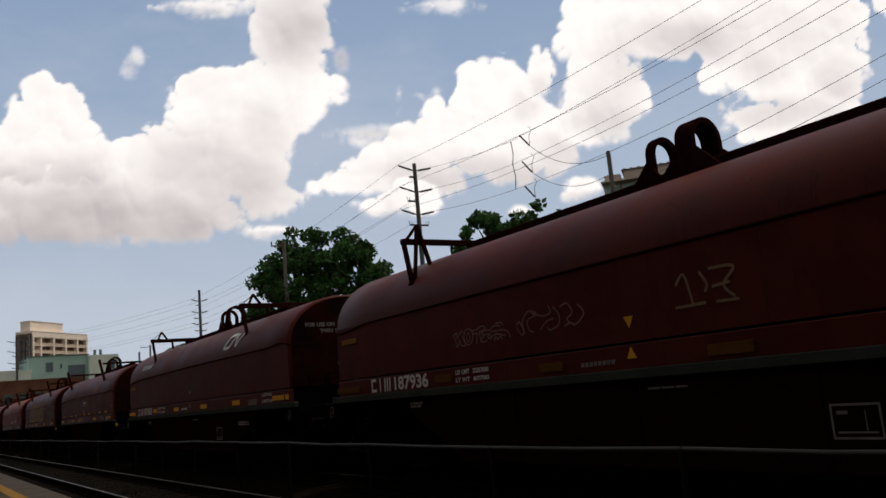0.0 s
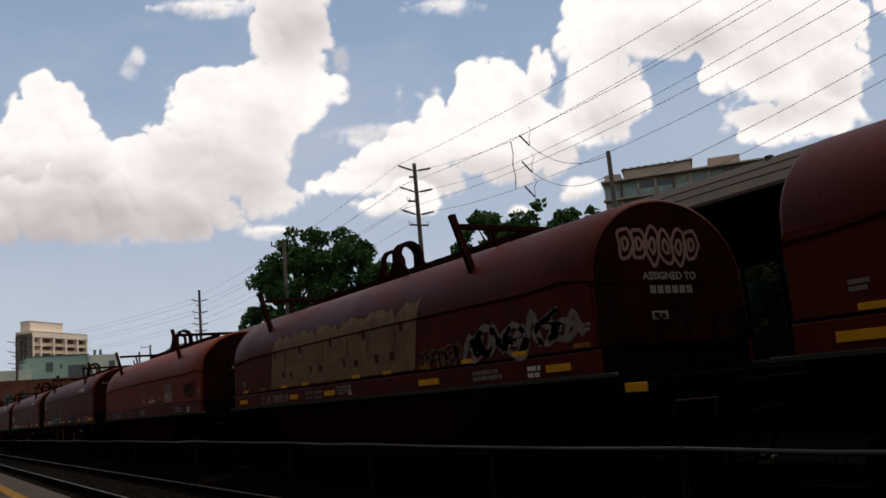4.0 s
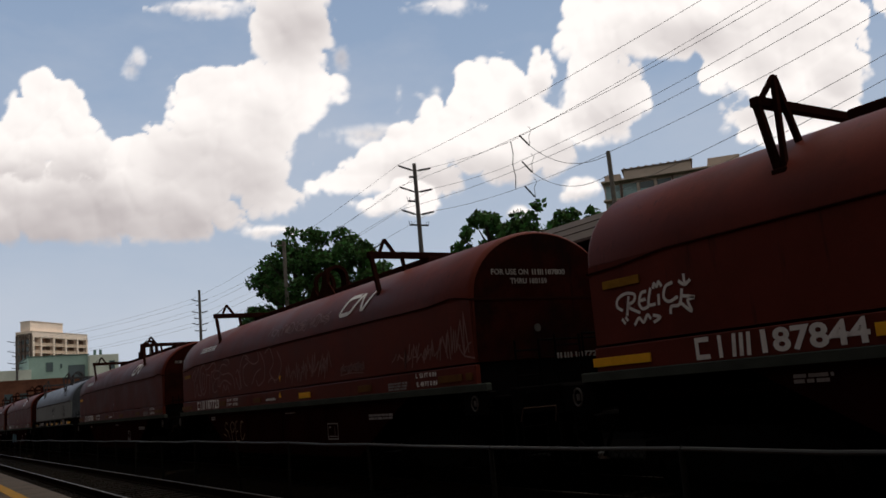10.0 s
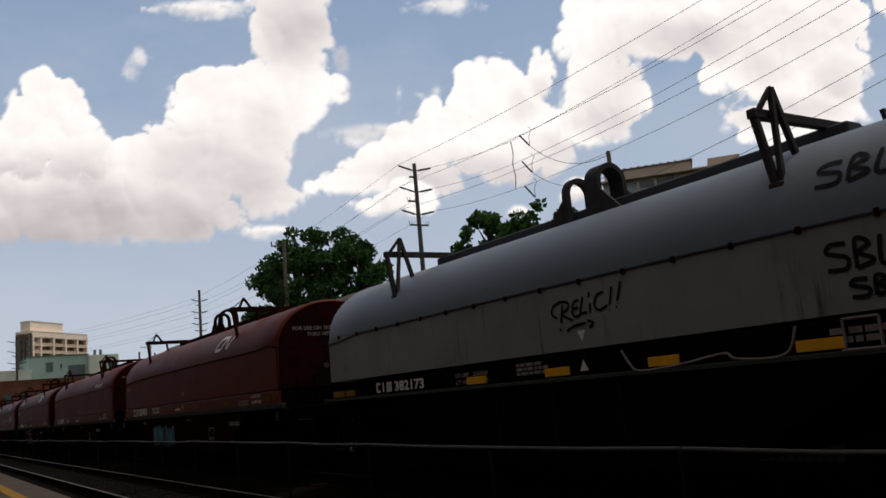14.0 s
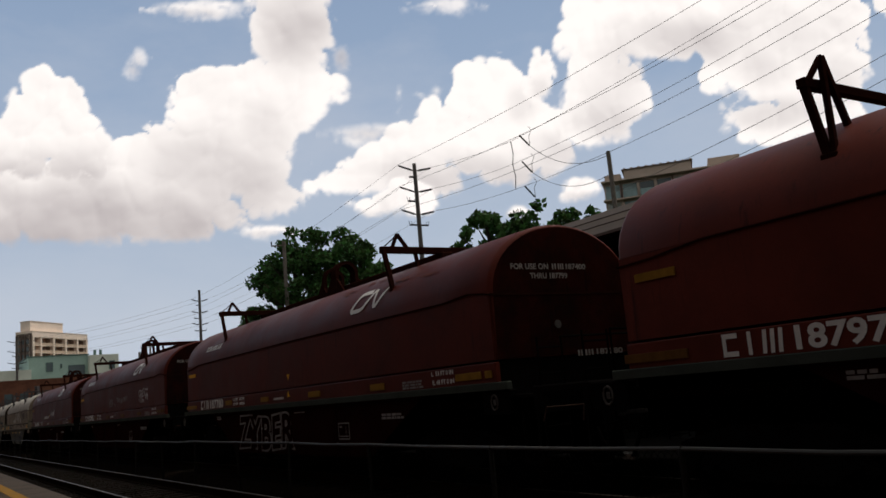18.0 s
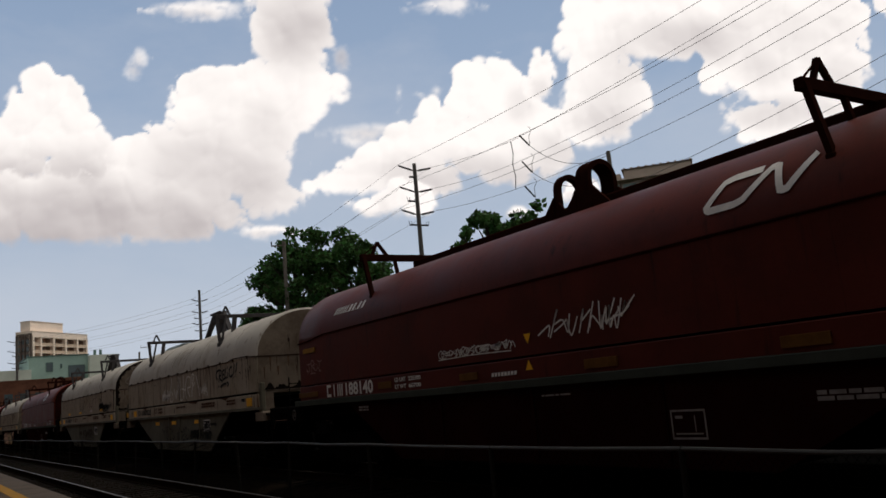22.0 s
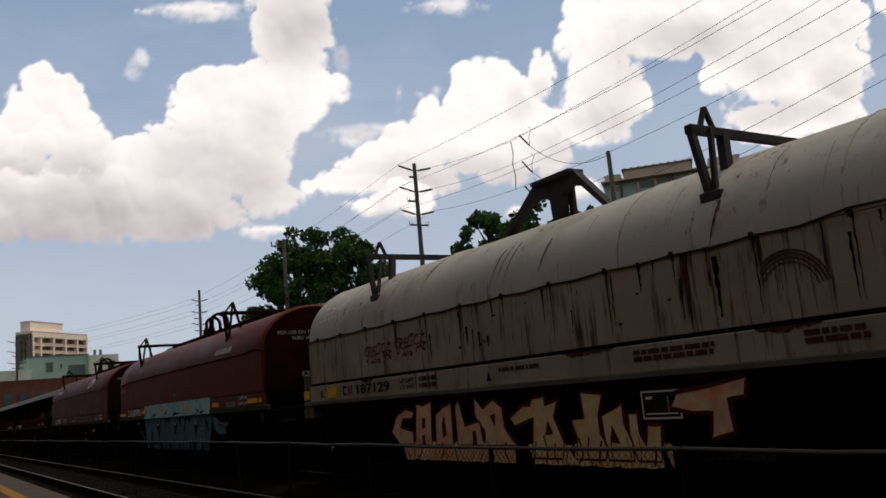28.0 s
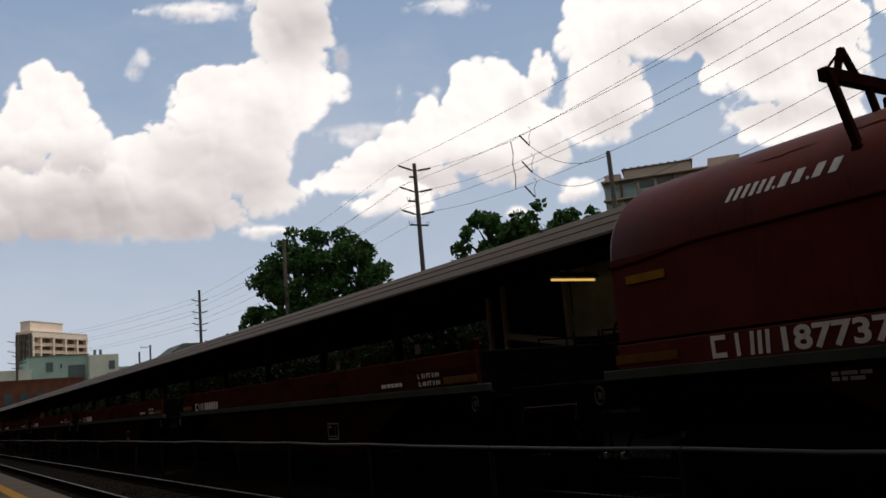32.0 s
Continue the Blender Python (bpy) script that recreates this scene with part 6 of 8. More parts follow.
def emblem(car, sp, x, z, w, h):
    """Abstract white looping band on the hood."""
    s = w
    path = [(0.47, 0.98), (0.2, 0.98), (0.1, 0.9), (0.0, 0.12), (0.04, 0.02), (0.3, 0.02), (0.38, 0.1), (0.56, 0.94), (0.62, 0.94), (0.74, 0.06), (0.8, 0.06), (0.96, 0.98)]
    path = [(x + s * (a + 0.22 * (b - 0.5) * h / w), z + h * b) for a, b in path]
    pts = []
    for p, q in zip(path[:-1], path[1:]):
        pts += [(p[0] + (q[0] - p[0]) * t / 4, p[1] + (q[1] - p[1]) * t / 4) for t in range(4)]
    b = Build()
    ribbon(b, sp, pts + [path[-1]], 0.075, 0.012)
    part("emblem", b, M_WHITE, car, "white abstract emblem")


def triangle_pair(car, sp, x, z0, z1, material):
    part("lifting_mark", Build().add(on_side(sp, [(x - 0.075, z1), (x + 0.075, z1), (x, z1 - 0.13)]), [(2, 1, 0)]), material, car)
    part("lifting_mark", Build().add(on_side(sp, [(x - 0.075, z0), (x + 0.075, z0), (x, z0 + 0.13)]), [(0, 1, 2)]), material, car)


def stencil_box(car, sp, x, z, w=0.46, h=0.3, material=None):
    b, f = Build(), lambda *a: rect(b, sp, *a)
    t = 0.02
    f(x, x + w, z, z + t)
    f(x, x + w, z + h - t, z + h)
    f(x, x + t, z + t, z + h - t)
    f(x + w - t, x + w, z + t, z + h - t)
    f(x + 0.05, x + w - 0.05, z + 0.05, z + 0.065)
    f(x + w * 0.68, x + w * 0.7, z + 0.07, z + h - 0.06)
    f(x + 0.06, x + 0.16, z + h - 0.09, z + h - 0.06)
    part("stencil_box", b, material or M_FADED, car)


# ---------------------------------------------------------------- the train
def mark_long(car, number, front, rear, dull=0, seed=1, num=(1.3, 1.97, 2.1, 3.16)):
    sp = SPECS["long"]
    yel = (M_YELLOW, M_YELLOW_OLD, M_YELLOW_MID)[dull]
    reflector(car, sp, -0.03, 0.86, 1.545, 1.64, yel)
    reflector(car, sp, 0.25, 0.82, 2.4, 2.49, M_YELLOW_MID if seed % 3 and seed != 10 else M_YELLOW)
    g0, g1, n0, n1 = num
    owner_shapes(car, sp, g0, g1, 1.51, 1.73)
    lettering(car, sp, number, n0, n1, 1.51, 1.735)
    reflector(car, sp, 3.36, 3.82, 1.56, 1.67, yel)
    for k, (t, n) in enumerate((("LD LMT", "224200" if number == "187492" else "225300"), ("LT WT", "61800" if number == "187492" else "60700"))):
        z = 1.645 - 0.11 * k
        lettering(car, sp, t, 3.93, 4.29, z, z + 0.065, name="load_limit")
        lettering(car, sp, n, 4.37, 4.75, z, z + 0.065, name="load_limit")
    reflector(car, sp, 5.85, 6.3, 1.55, 1.65, yel)
    bars(car, sp, 6.62, 7.2, 1.56, 1.61, 1, cells=8, name="website_mark", slant=0.015, material=M_WHITE if front != "plain" else M_FADED)
    triangle_pair(car, sp, 7.46, 1.6, 2.06, M_YELLOW if seed % 2 and seed != 17 else M_FADED)
    reflector(car, sp, 8.5, 9.05, 1.54, 1.65, yel if seed != 5 else M_YELLOW)
    reflector(car, sp, 11.15, 11.65, 1.54, 1.65, yel)
    bars(car, sp, 12.25, 13.0, 1.51, 1.63, 3, M_FADED, seed=seed)
    lettering(car, sp, "L  53 FT 0 IN" if number < "187800" else "L  52 FT 6 IN", 13.16, 13.76, 1.66, 1.73, M_WHITE, "length_mark")
    lettering(car, sp, "IL 48 FT 0 IN", 13.17, 13.77, 1.53, 1.6, M_WHITE, "length_mark")
    reflector(car, sp, 13.82, 14.46, 1.55, 1.65, yel)
    reflector(car, sp, 14.56, 14.72, 1.55, 1.65, yel)
    stencil_box(car, sp, 9.68, 0.73)
    bars(car, sp, 11.4, 12.3, 1.06, 1.15, 2, M_FADED, seed=seed + 3)
    bars(car, sp, 7.6, 8.15, 1.255, 1.275, 1, M_FADED, seed=seed + 4)
    bars(car, sp, 2.5, 2.9, 1.22, 1.3, 2, M_FADED, seed=seed + 5)
    if front == "emblem":
        guides = [o for o in car.children if o.name.startswith("stacking_guide")]
        guides[0].location.x, guides[1].location.x = 0.34, -0.16
        emblem(car, sp, 10.5, 2.95, 1.18, 0.31)
    elif front == "site":
        site_shapes(car, sp, 11.4, 12.65, 2.84, 2.97)
    if rear:
        site_shapes(car, sp, 1.64, 2.84, 3.0, 3.13)
    end_marks(car, sp, "long", number, front == "emblem")


def end_text(b, text, x, y0, y1, z0, z1):
    vs, fs = glyphs(text)
    b.add([(x, y0 + (y1 - y0) * a, z0 + (z1 - z0) * q) for a, q in vs], fs)


def end_marks(car, sp, kind="short", number="", disc=False):
    """Stencils and a small plate on the front end of the hood."""
    L, b = sp["hood"] + 0.008, Build()
    z = sp["top"] - 0.72
    if kind == "long":
        z += 0.04
        bar = lambda y, w, z0, h: b.add([(L, y, z0), (L, y + w, z0), (L, y + w, z0 + h), (L, y, z0 + h)], [(0, 1, 2, 3)])
        end_text(b, "FOR USE ON", L, -0.96, -0.28, z, z + 0.085)
        for k in (0.0, 0.05, 0.11, 0.15, 0.19):
            bar(-0.21 + k, 0.025, z, 0.085)
        lo, hi = ("187800", "188159") if number >= "187800" or number == "187723" else ("188190", "188389") if number == "187737" else ("187400", "187799")
        end_text(b, lo, L, 0.05, 0.43, z, z + 0.085)
        end_text(b, "THRU " + hi, L, -0.63, 0.06, z - 0.135, z - 0.05)
        for k in (0.0, 0.06, 0.14, 0.2, 0.26):
            bar(0.1 + k, 0.035, 1.76, 0.085)
        end_text(b, number, L, 0.46, 0.98, 1.76, 1.845)
    elif kind in ("short", "grey"):
        z = 2.55 if kind == "short" else 3.05
        if kind == "short":
            end_text(b, "ASSIGNED TO", L, -0.5, 0.45, z, z + 0.1)
        else:
            end_text(b, "382150 - 382174", L, -0.75, 0.3, z - 0.16, z - 0.06)
        for k in range(6 if kind == "short" else 3):
            y, zz, h = (-0.4 + 0.13 * k, z - 0.17, 0.1) if kind == "short" else (-0.4 + 0.15 * k, z, 0.15)
            b.add([(L, y, zz), (L, y + 0.1, zz), (L, y + 0.1, zz + h), (L, y, zz + h)], [(0, 1, 2, 3)])
    else:
        rng, L = random.Random(len(number)), sp["hood"] + 0.002
        for zz in (1.4, 1.47, 1.54, 1.61, 1.68):
            y = 0.03
            while y < 0.3:
                w = rng.uniform(0.03, 0.1)
                b.add([(L, y, zz), (L, y + w, zz), (L, y + w, zz + 0.04), (L, y, zz + 0.04)], [(0, 1, 2, 3)])
                y += w + 0.03
    tagged(part("end_stencil", b, M_FADED if kind != "old" else M_BLACKPAINT, car), kind="stuff")
    if kind == "old":
        return
    if disc:
        ring = [(L, -0.22 + 0.06 * math.cos(a), 2.23 + 0.06 * math.sin(a)) for a in np.linspace(0, 2 * math.pi, 15)[:-1]]
        part("end_disc", Build().add(ring + [(L + 0.012, y, z) for _, y, z in ring], [tuple(range(14, 28))] + [(i, (i + 1) % 14, 14 + (i + 1) % 14, 14 + i) for i in range(14)]), M_BADGE, car, "small dull round disc")
        return
    plate = part("end_plate", Build().slab(L - 0.01, L + 0.006, -0.42, -0.14, 2.06, 2.16, 0.003), M_FADED, car, "small pale plate on the hood end")
    part("plate_mark", Build().box(L + 0.006, L + 0.009, -0.38, -0.29, 2.075, 2.145).box(L + 0.006, L + 0.009, -0.26, -0.19, 2.075, 2.13), M_BLACKPAINT, plate)


def mark_short(car, number, grey=False, seed=1, yellow=True):
    sp = SPECS["short"]
    if grey:
        for x0, x1, m in ((0.15, 0.62, M_YELLOW_MID), (0.68, 1.03, M_YELLOW_MID), (4.59, 5.06, M_YELLOW), (6.33, 6.79, M_YELLOW), (8.07, 8.5, M_YELLOW), (9.86, 10.33, M_YELLOW), (11.7, 12.6, M_YELLOW)):
            reflector(car, sp, x0, x1, 1.49, 1.59, m)
        part("slack_hose", Build().tube(smooth_line([Vector((x, -1.4, z)) for x, z in ((7.7, 1.7), (7.8, 1.55), (7.95, 1.46), (8.55, 1.49), (9.07, 1.55), (9.2, 1.49), (9.6, 1.465), (9.8, 1.52), (9.89, 1.72))], 5), 0.014, 6), M_FADED, car, "pale hose hanging in loops")
        for xa, za, xb, zb in ((10.34, 1.47, 10.34, 1.73), (10.66, 1.47, 10.66, 1.73), (10.3, 1.47, 12.0, 1.47), (10.34, 1.73, 10.66, 1.73)):
            part("stirrup_bar", Build().tube([(xa, -1.4, za), (xb, -1.4, zb)], 0.014, 6), M_FADED, car)
    elif yellow:
        for x0, x1 in ((0.42, 0.92), (3.5, 3.92), (5.2, 5.66), (8.72, 9.3), (11.82, 12.28)):
            reflector(car, sp, x0, x1, 1.54, 1.63)
        for k, x in enumerate((0.65, 1.8, 3.0, 4.15, 5.33, 6.4, 7.55, 8.75, 9.93, 11.15, 12.35)):
            reflector(car, sp, x, x + 0.3, 1.785, 1.845, M_YELLOW_MID if k % 3 == 1 else M_YELLOW)
        part("reflector", Build().slab(13.12, 13.46, -1.372, -1.364, 1.24, 1.34, 0.003), M_YELLOW, car)
    x0 = 1.85 if yellow else 1.3
    owner_shapes(car, sp, x0, x0 + 0.52, 1.5, 1.66, material=M_WHITE if grey else M_FADED)
    lettering(car, sp, number, x0 + 0.63, x0 + 1.55, 1.5, 1.66, M_WHITE if grey else M_FADED)
    for k, (t, n) in enumerate((("LD LMT", "236500"), ("LT WT", "59500"))):
        x1 = 4.3 if yellow else 3.85
        lettering(car, sp, t, x1, x1 + 0.36, 1.6 - 0.1 * k, 1.66 - 0.1 * k, M_FADED, name="load_limit")
        lettering(car, sp, n, x1 + 0.44, x1 + 0.8, 1.6 - 0.1 * k, 1.66 - 0.1 * k, M_FADED, name="load_limit")
    bars(car, sp, 5.75, 6.4, 1.54, 1.69, 3, M_FADED, seed=seed)
    bars(car, sp, 10.2, 11.0, 1.53, 1.66, 2, M_FADED, seed=seed + 1)
    bars(car, sp, 11.44, 11.72, 1.5, 1.64, 2, M_WHITE, seed=seed + 6)
    triangle_pair(car, sp, 7.05 if grey else 6.3, 1.52, 1.99, M_WHITE)
    bars(car, sp, 0.59, 0.84, 1.95, 2.05, 2, M_FADED, seed=seed + 2)
    bars(car, sp, 12.46, 12.69, 1.97, 2.07, 2, M_FADED, seed=seed + 3)
    if not grey:
        x, z = (6.15, 2.18) if yellow else (6.95, 1.89)
        if yellow:
            lettering(car, sp, "ASSIGNED TO", x, x + 0.85, z + 0.1, z + 0.17, M_WHITE, "assignment_mark")
            bars(car, sp, x, x + 0.8, z, z + 0.07, 1, M_FADED, cells=8, name="owner_mark")
        else:
            bars(car, sp, x + 0.12, x + 0.65, z + 0.12, z + 0.165, 1, M_FADED, name="assignment_mark", seed=4)
            bars(car, sp, x, x + 0.3, z, z + 0.085, 1, M_WHITE, cells=4, name="owner_mark")
            lettering(car, sp, "380538", x + 0.36, x + 0.79, z, z + 0.085, M_WHITE, "assignment_mark")
    end_marks(car, sp, "grey" if grey else "short", number)


def panel_piece(car, sp, x0, x1, z0, z1, fill, gap, seed=1):
    """A sprayed slab of joined angular blocks with small square holes and thin slits."""
    rng, g = random.Random(seed), Build()
    n, r, h = 40, 8, z1 - z0
    lean = [0.25 * (k / r) for k in range(r + 1)]
    tops = [z1 - h * 0.12 * rng.random() * (1 + (j % 7 == 0)) for j in range(n + 1)]
    pts = [(x0 + (x1 - x0) * j / n + lean[k], z0 + (tops[j] - z0) * k / r) for k in range(r + 1) for j in range(n + 1)]
    part("graffiti_fill", Build().add(on_side(sp, pts, 0.008), [(k * (n + 1) + j, k * (n + 1) + j + 1, (k + 1) * (n + 1) + j + 1, (k + 1) * (n + 1) + j) for k in range(r) for j in range(n)]), fill, car)
    for i in range(13):
        x, z, w = x0 + 0.3 + (x1 - x0 - 0.6) * (i + rng.uniform(-0.2, 0.2)) / 12, z0 + h * (0.16 if i % 3 else 0.55) + 0.04 * rng.random(), rng.uniform(0.1, 0.17)
        rect(g, sp, x, x + w, z, z + rng.uniform(0.12, 0.18), 0.012)
        if i % 2:
            ribbon(g, sp, [(x + 0.2, z0 + 0.35 * h), (x + 0.22, z0 + 0.5 * h), (x + 0.26, z0 + 0.66 * h)], 0.035, 0.012)
    tagged(part("graffiti_gap", g, gap, car), kind="stuff")


def teal_band(car, sp, x0, x1):
    """A pale sprayed band along the sill, parted into panels by short black notches, with black flecks above its foot."""
    rng, b, g = random.Random(43), Build(), Build()
    n = 48
    top = [(x0 + 0.3 + (x1 - x0 - 0.3) * j / n, 1.815 - 0.012 * rng.random() - (0.06 if j == 0 else 0)) for j in range(n + 1)]
    bot = [(x0 - 0.2 + (x1 - x0 + 0.2) * j / n, 1.39 + 0.012 * rng.random()) for j in range(n + 1)]
    mid = [((p[0] + q[0]) / 2, 1.488) for p, q in zip(top, bot)]
    m = n + 1
    b.add(on_side(sp, mid + top, 0.011, 1.381), [(j, j + 1, m + j + 1, m + j) for j in range(n)])
    b.add(on_side(sp, bot, 0.004, 1.41) + on_side(sp, mid, 0.004, 1.41) + on_side(sp, mid, 0.011, 1.381), [(r * m + j, r * m + j + 1, r * m + m + j + 1, r * m + m + j) for r in range(2) for j in range(n)])
    for q, d in ((5.81, 0.21), (6.66, 0.07), (7.62, 0.03), (9.0, 0.13), (9.77, 0.14)):
        g.add(on_side(sp, [(q - 0.035, 1.815), (q + 0.035, 1.815), (q + 0.008, 1.81 - d), (q - 0.012, 1.81 - d)], 0.013, 1.381), [(0, 1, 2, 3)])
    for p in ([(4.82, 1.53), (4.98, 1.5), (5.25, 1.535), (5.38, 1.52), (5.24, 1.46), (4.9, 1.46)], [(6.42, 1.48), (6.63, 1.63), (6.63, 1.48)], [(7.62, 1.57), (7.72, 1.5), (8.15, 1.5), (8.1, 1.47), (7.68, 1.44), (7.26, 1.41)],
              [(9.79, 1.58), (9.93, 1.53), (9.94, 1.47), (9.79, 1.46)], [(10.14, 1.49), (10.48, 1.49), (10.46, 1.46), (10.3, 1.45), (10.26, 1.41), (10.1, 1.41)], [(9.53, 1.42), (9.76, 1.45), (9.76, 1.41)], [(4.72, 1.44), (5.1, 1.43), (5.1, 1.41), (4.7, 1.41)]):
        g.add(on_side(sp, p, 0.0062, 1.41), [tuple(range(len(p)))])
    part("graffiti_fill", b, M_TEAL_PALE, car)
    part("graffiti_outline", g, M_BLACKPAINT, car)


def mark_old(car, number, seed=1):
    sp = SPECS["old"]
    reflector(car, sp, -0.26, -0.03, 1.5, 1.66)
    reflector(car, sp, 0.85, 1.22, 1.49, 1.68)
    lettering(car, sp, "E", 0.52, 0.62, 1.52, 1.64, M_BLACKPAINT, "end_mark")
    reflector(car, sp, 12.38, 12.72, 1.48, 1.67)
    bars(car, sp, 12.0, 12.3, 1.6, 1.67, 1, M_BLACKPAINT, seed=seed + 3)
    owner_shapes(car, sp, 1.5, 1.9, 1.51, 1.68, 2, M_BLACKPAINT)
    lettering(car, sp, number, 2.05, 3.25, 1.51, 1.68, M_BLACKPAINT)
    for k, t in enumerate(("LD LMT", "LT WT")):
        lettering(car, sp, t, 3.6, 4.05, 1.62 - 0.1 * k, 1.685 - 0.1 * k, M_RUST, name="load_limit")
        bars(car, sp, 4.2, 4.7, 1.62 - 0.1 * k, 1.685 - 0.1 * k, 1, M_RUST, name="load_limit", seed=seed)
    bars(car, sp, 6.3, 7.2, 1.62, 1.67, 1, M_RUST, seed=seed)
    bars(car, sp, 8.8, 10.0, 1.56, 1.68, 2, M_RUST, seed=seed + 1)
    bars(car, sp, 10.9, 11.6, 1.56, 1.68, 2, M_RUST, seed=seed + 2)
    b = Build()
    b.add(on_side(sp, [(6.0, 1.51), (6.12, 1.51), (6.06, 1.64)]), [(0, 1, 2)])
    part("lifting_mark", b, M_BLACKPAINT, car)
    for x in (3.65, 5.57, 7.95) if seed == 12 else ():
        part("reflector", Build().slab(x, x + 0.46, -1.352, -1.342, 1.16, 1.26, 0.003), M_YELLOW, car)
    panel = Build()
    rect(panel, sp, 8.8, 9.35, 0.94, 1.24, 0.005)
    part("stencil_panel", panel, M_BLACKPAINT, car)
    stencil_box(car, sp, 8.8, 0.94, 0.55, 0.3, M_WHITE)
    end_marks(car, sp, "old", number)
    if number == "187129":
        arch, z = Build(), sp["seam"] - 0.12
        for k, w in ((0.0, 0.02), (0.035, 0.03), (0.07, 0.018), (0.11, 0.014)):
            ribbon(arch, sp, [(10.82 - (0.42 - k) * math.cos(a), z - 0.5 + (0.42 - k) * math.sin(a)) for a in np.linspace(0.9 - 3 * k, 2.9, 18)], w, 0.006 + 0.002 * k)
        for k in range(14):
            drip(arch, sp, 10.5 + 0.05 * k, z - 0.14 - 0.012 * abs(k - 7), z - 0.24 - 0.05 * (k * 5 % 7), 0.016, 0.0068)
        tagged(part("rust_arc", arch, M_STAIN, car, "arched rust stain with short runs"), kind="stuff")
        runs = Build()
        for x, za, zb, w in ((7.35, 2.58, 2.4, 0.05), (8.58, 2.56, 1.96, 0.024), (9.02, 2.62, 2.3, 0.04), (10.04, 2.5, 1.9, 0.075), (11.46, 2.45, 1.9, 0.03), (4.6, 2.3, 1.9, 0.04), (5.42, 2.55, 2.42, 0.04), (5.6, 2.3, 2.05, 0.06), (5.75, 2.25, 1.95, 0.035), (5.9, 2.2, 1.92, 0.05), (6.1, 2.12, 1.98, 0.06)):
            drip(runs, sp, x, za, zb, w, 0.0062)
        tagged(part("rust_run", runs, M_CHARRED, car, "black rust runs below the lugs"), kind="stuff")
        high = Build()
        for x, za, zb, w in ((10.12, 3.06, 2.62, 0.035), (7.4, 3.22, 2.8, 0.03), (6.66, 3.32, 2.75, 0.022), (6.5, 3.3, 2.8, 0.018), (6.35, 3.28, 2.78, 0.026)):
            drip(high, sp, x, za, zb, w, 0.012, -0.1)
        tagged(part("rust_run", high, M_STAIN, car, "brown runs on the hood"), kind="stuff")
    smear = Build()
    for x, z, w, h in ((7.6, 1.745, 0.9, 0.14), (2.2, 1.74, 0.5, 0.1), (10.4, 1.74, 0.7, 0.12), (5.0, 1.38, 0.8, 0.1), (9.2, 1.385, 1.1, 0.12)):
        q = random.Random(int(x * 10) + seed)
        n = 36
        up = [(x + w * j / n, z) for j in range(n + 1)]
        dn = [(x + w * j / n, z - h * (0.3 + 0.5 * value_noise(j * 0.35, x, seed) + 0.2 * q.random()) * math.sin(math.pi * (0.08 + 0.84 * j / n))) for j in range(n + 1)]
        smear.add(on_side(sp, up + dn, 0.005), [(j, n + 1 + j, n + 2 + j, j + 1) for j in range(n)])
    tagged(part("rust_smear", smear, M_RUST, car), kind="stuff")
    streaks = Build()
    rng = random.Random(seed)
    for i in range(24):
        x = rng.choice([1.0 + 11.0 * rng.randrange(9) / 8 + rng.uniform(-0.12, 0.12), rng.uniform(0.4, 12.6)])
        z = rng.choice([sp["seam"] - 0.03, sp["seam"] - 0.03, sp["seam"] - rng.uniform(0.1, 0.5)])
        w, h = rng.uniform(0.004, 0.02), rng.uniform(0.06, 0.55) * rng.random() + 0.05
        n = 5
        cl = [(x + rng.uniform(-0.006, 0.006), z - h * j / n) for j in range(n + 1)]
        wd = [w * rng.uniform(0.6, 1.3) * (1 - 0.6 * j / n) for j in range(n + 1)]
        pts = [(a - d, q) for (a, q), d in zip(cl, wd)] + [(a + d, q) for (a, q), d in zip(cl, wd)]
        streaks.add(on_side(sp, pts, 0.005), [(j, n + 1 + j, n + 2 + j, j + 1) for j in range(n)])
    for i in range(13):
        drip(streaks, sp, 0.5 + 12.0 * i / 12 + 0.01, sp["seam"] - 0.03, sp["foot"] + (0.08 if i % 3 else 0.5), 0.02 if i % 2 else 0.028, 0.0048)
    for i in range(10):
        x, z = rng.uniform(0.5, 12.5), sp["top"] - rng.uniform(0.2, 0.4)
        w, h, n = rng.uniform(0.003, 0.009), rng.uniform(0.15, 0.5), 7
        cl = [(x + rng.uniform(-0.008, 0.008), z - h * j / n) for j in range(n + 1)]
        wd = [w * rng.uniform(0.6, 1.3) * (1 - 0.6 * j / n) for j in range(n + 1)]
        pts = [(a - d, q) for (a, q), d in zip(cl, wd)] + [(a + d, q) for (a, q), d in zip(cl, wd)]
        streaks.add(on_side(sp, pts, 0.02), [(j, n + 1 + j, n + 2 + j, j + 1) for j in range(n)])
    for i in range(14):
        x, z = rng.uniform(0.4, 12.6), rng.uniform(1.9, 2.55)
        r = rng.uniform(0.015, 0.045)
        pts = [(x + r * rng.uniform(0.5, 1.5) * math.cos(a), z + 0.5 * r * rng.uniform(0.4, 1.4) * math.sin(a)) for a in np.linspace(0, 6.28, 10)[:-1]]
        streaks.add(on_side(sp, pts, 0.0055), [tuple(range(9))])
    tagged(part("rust_staining", streaks, M_RUST_DARK, car, "dark rust streaks and chips"), kind="stuff")


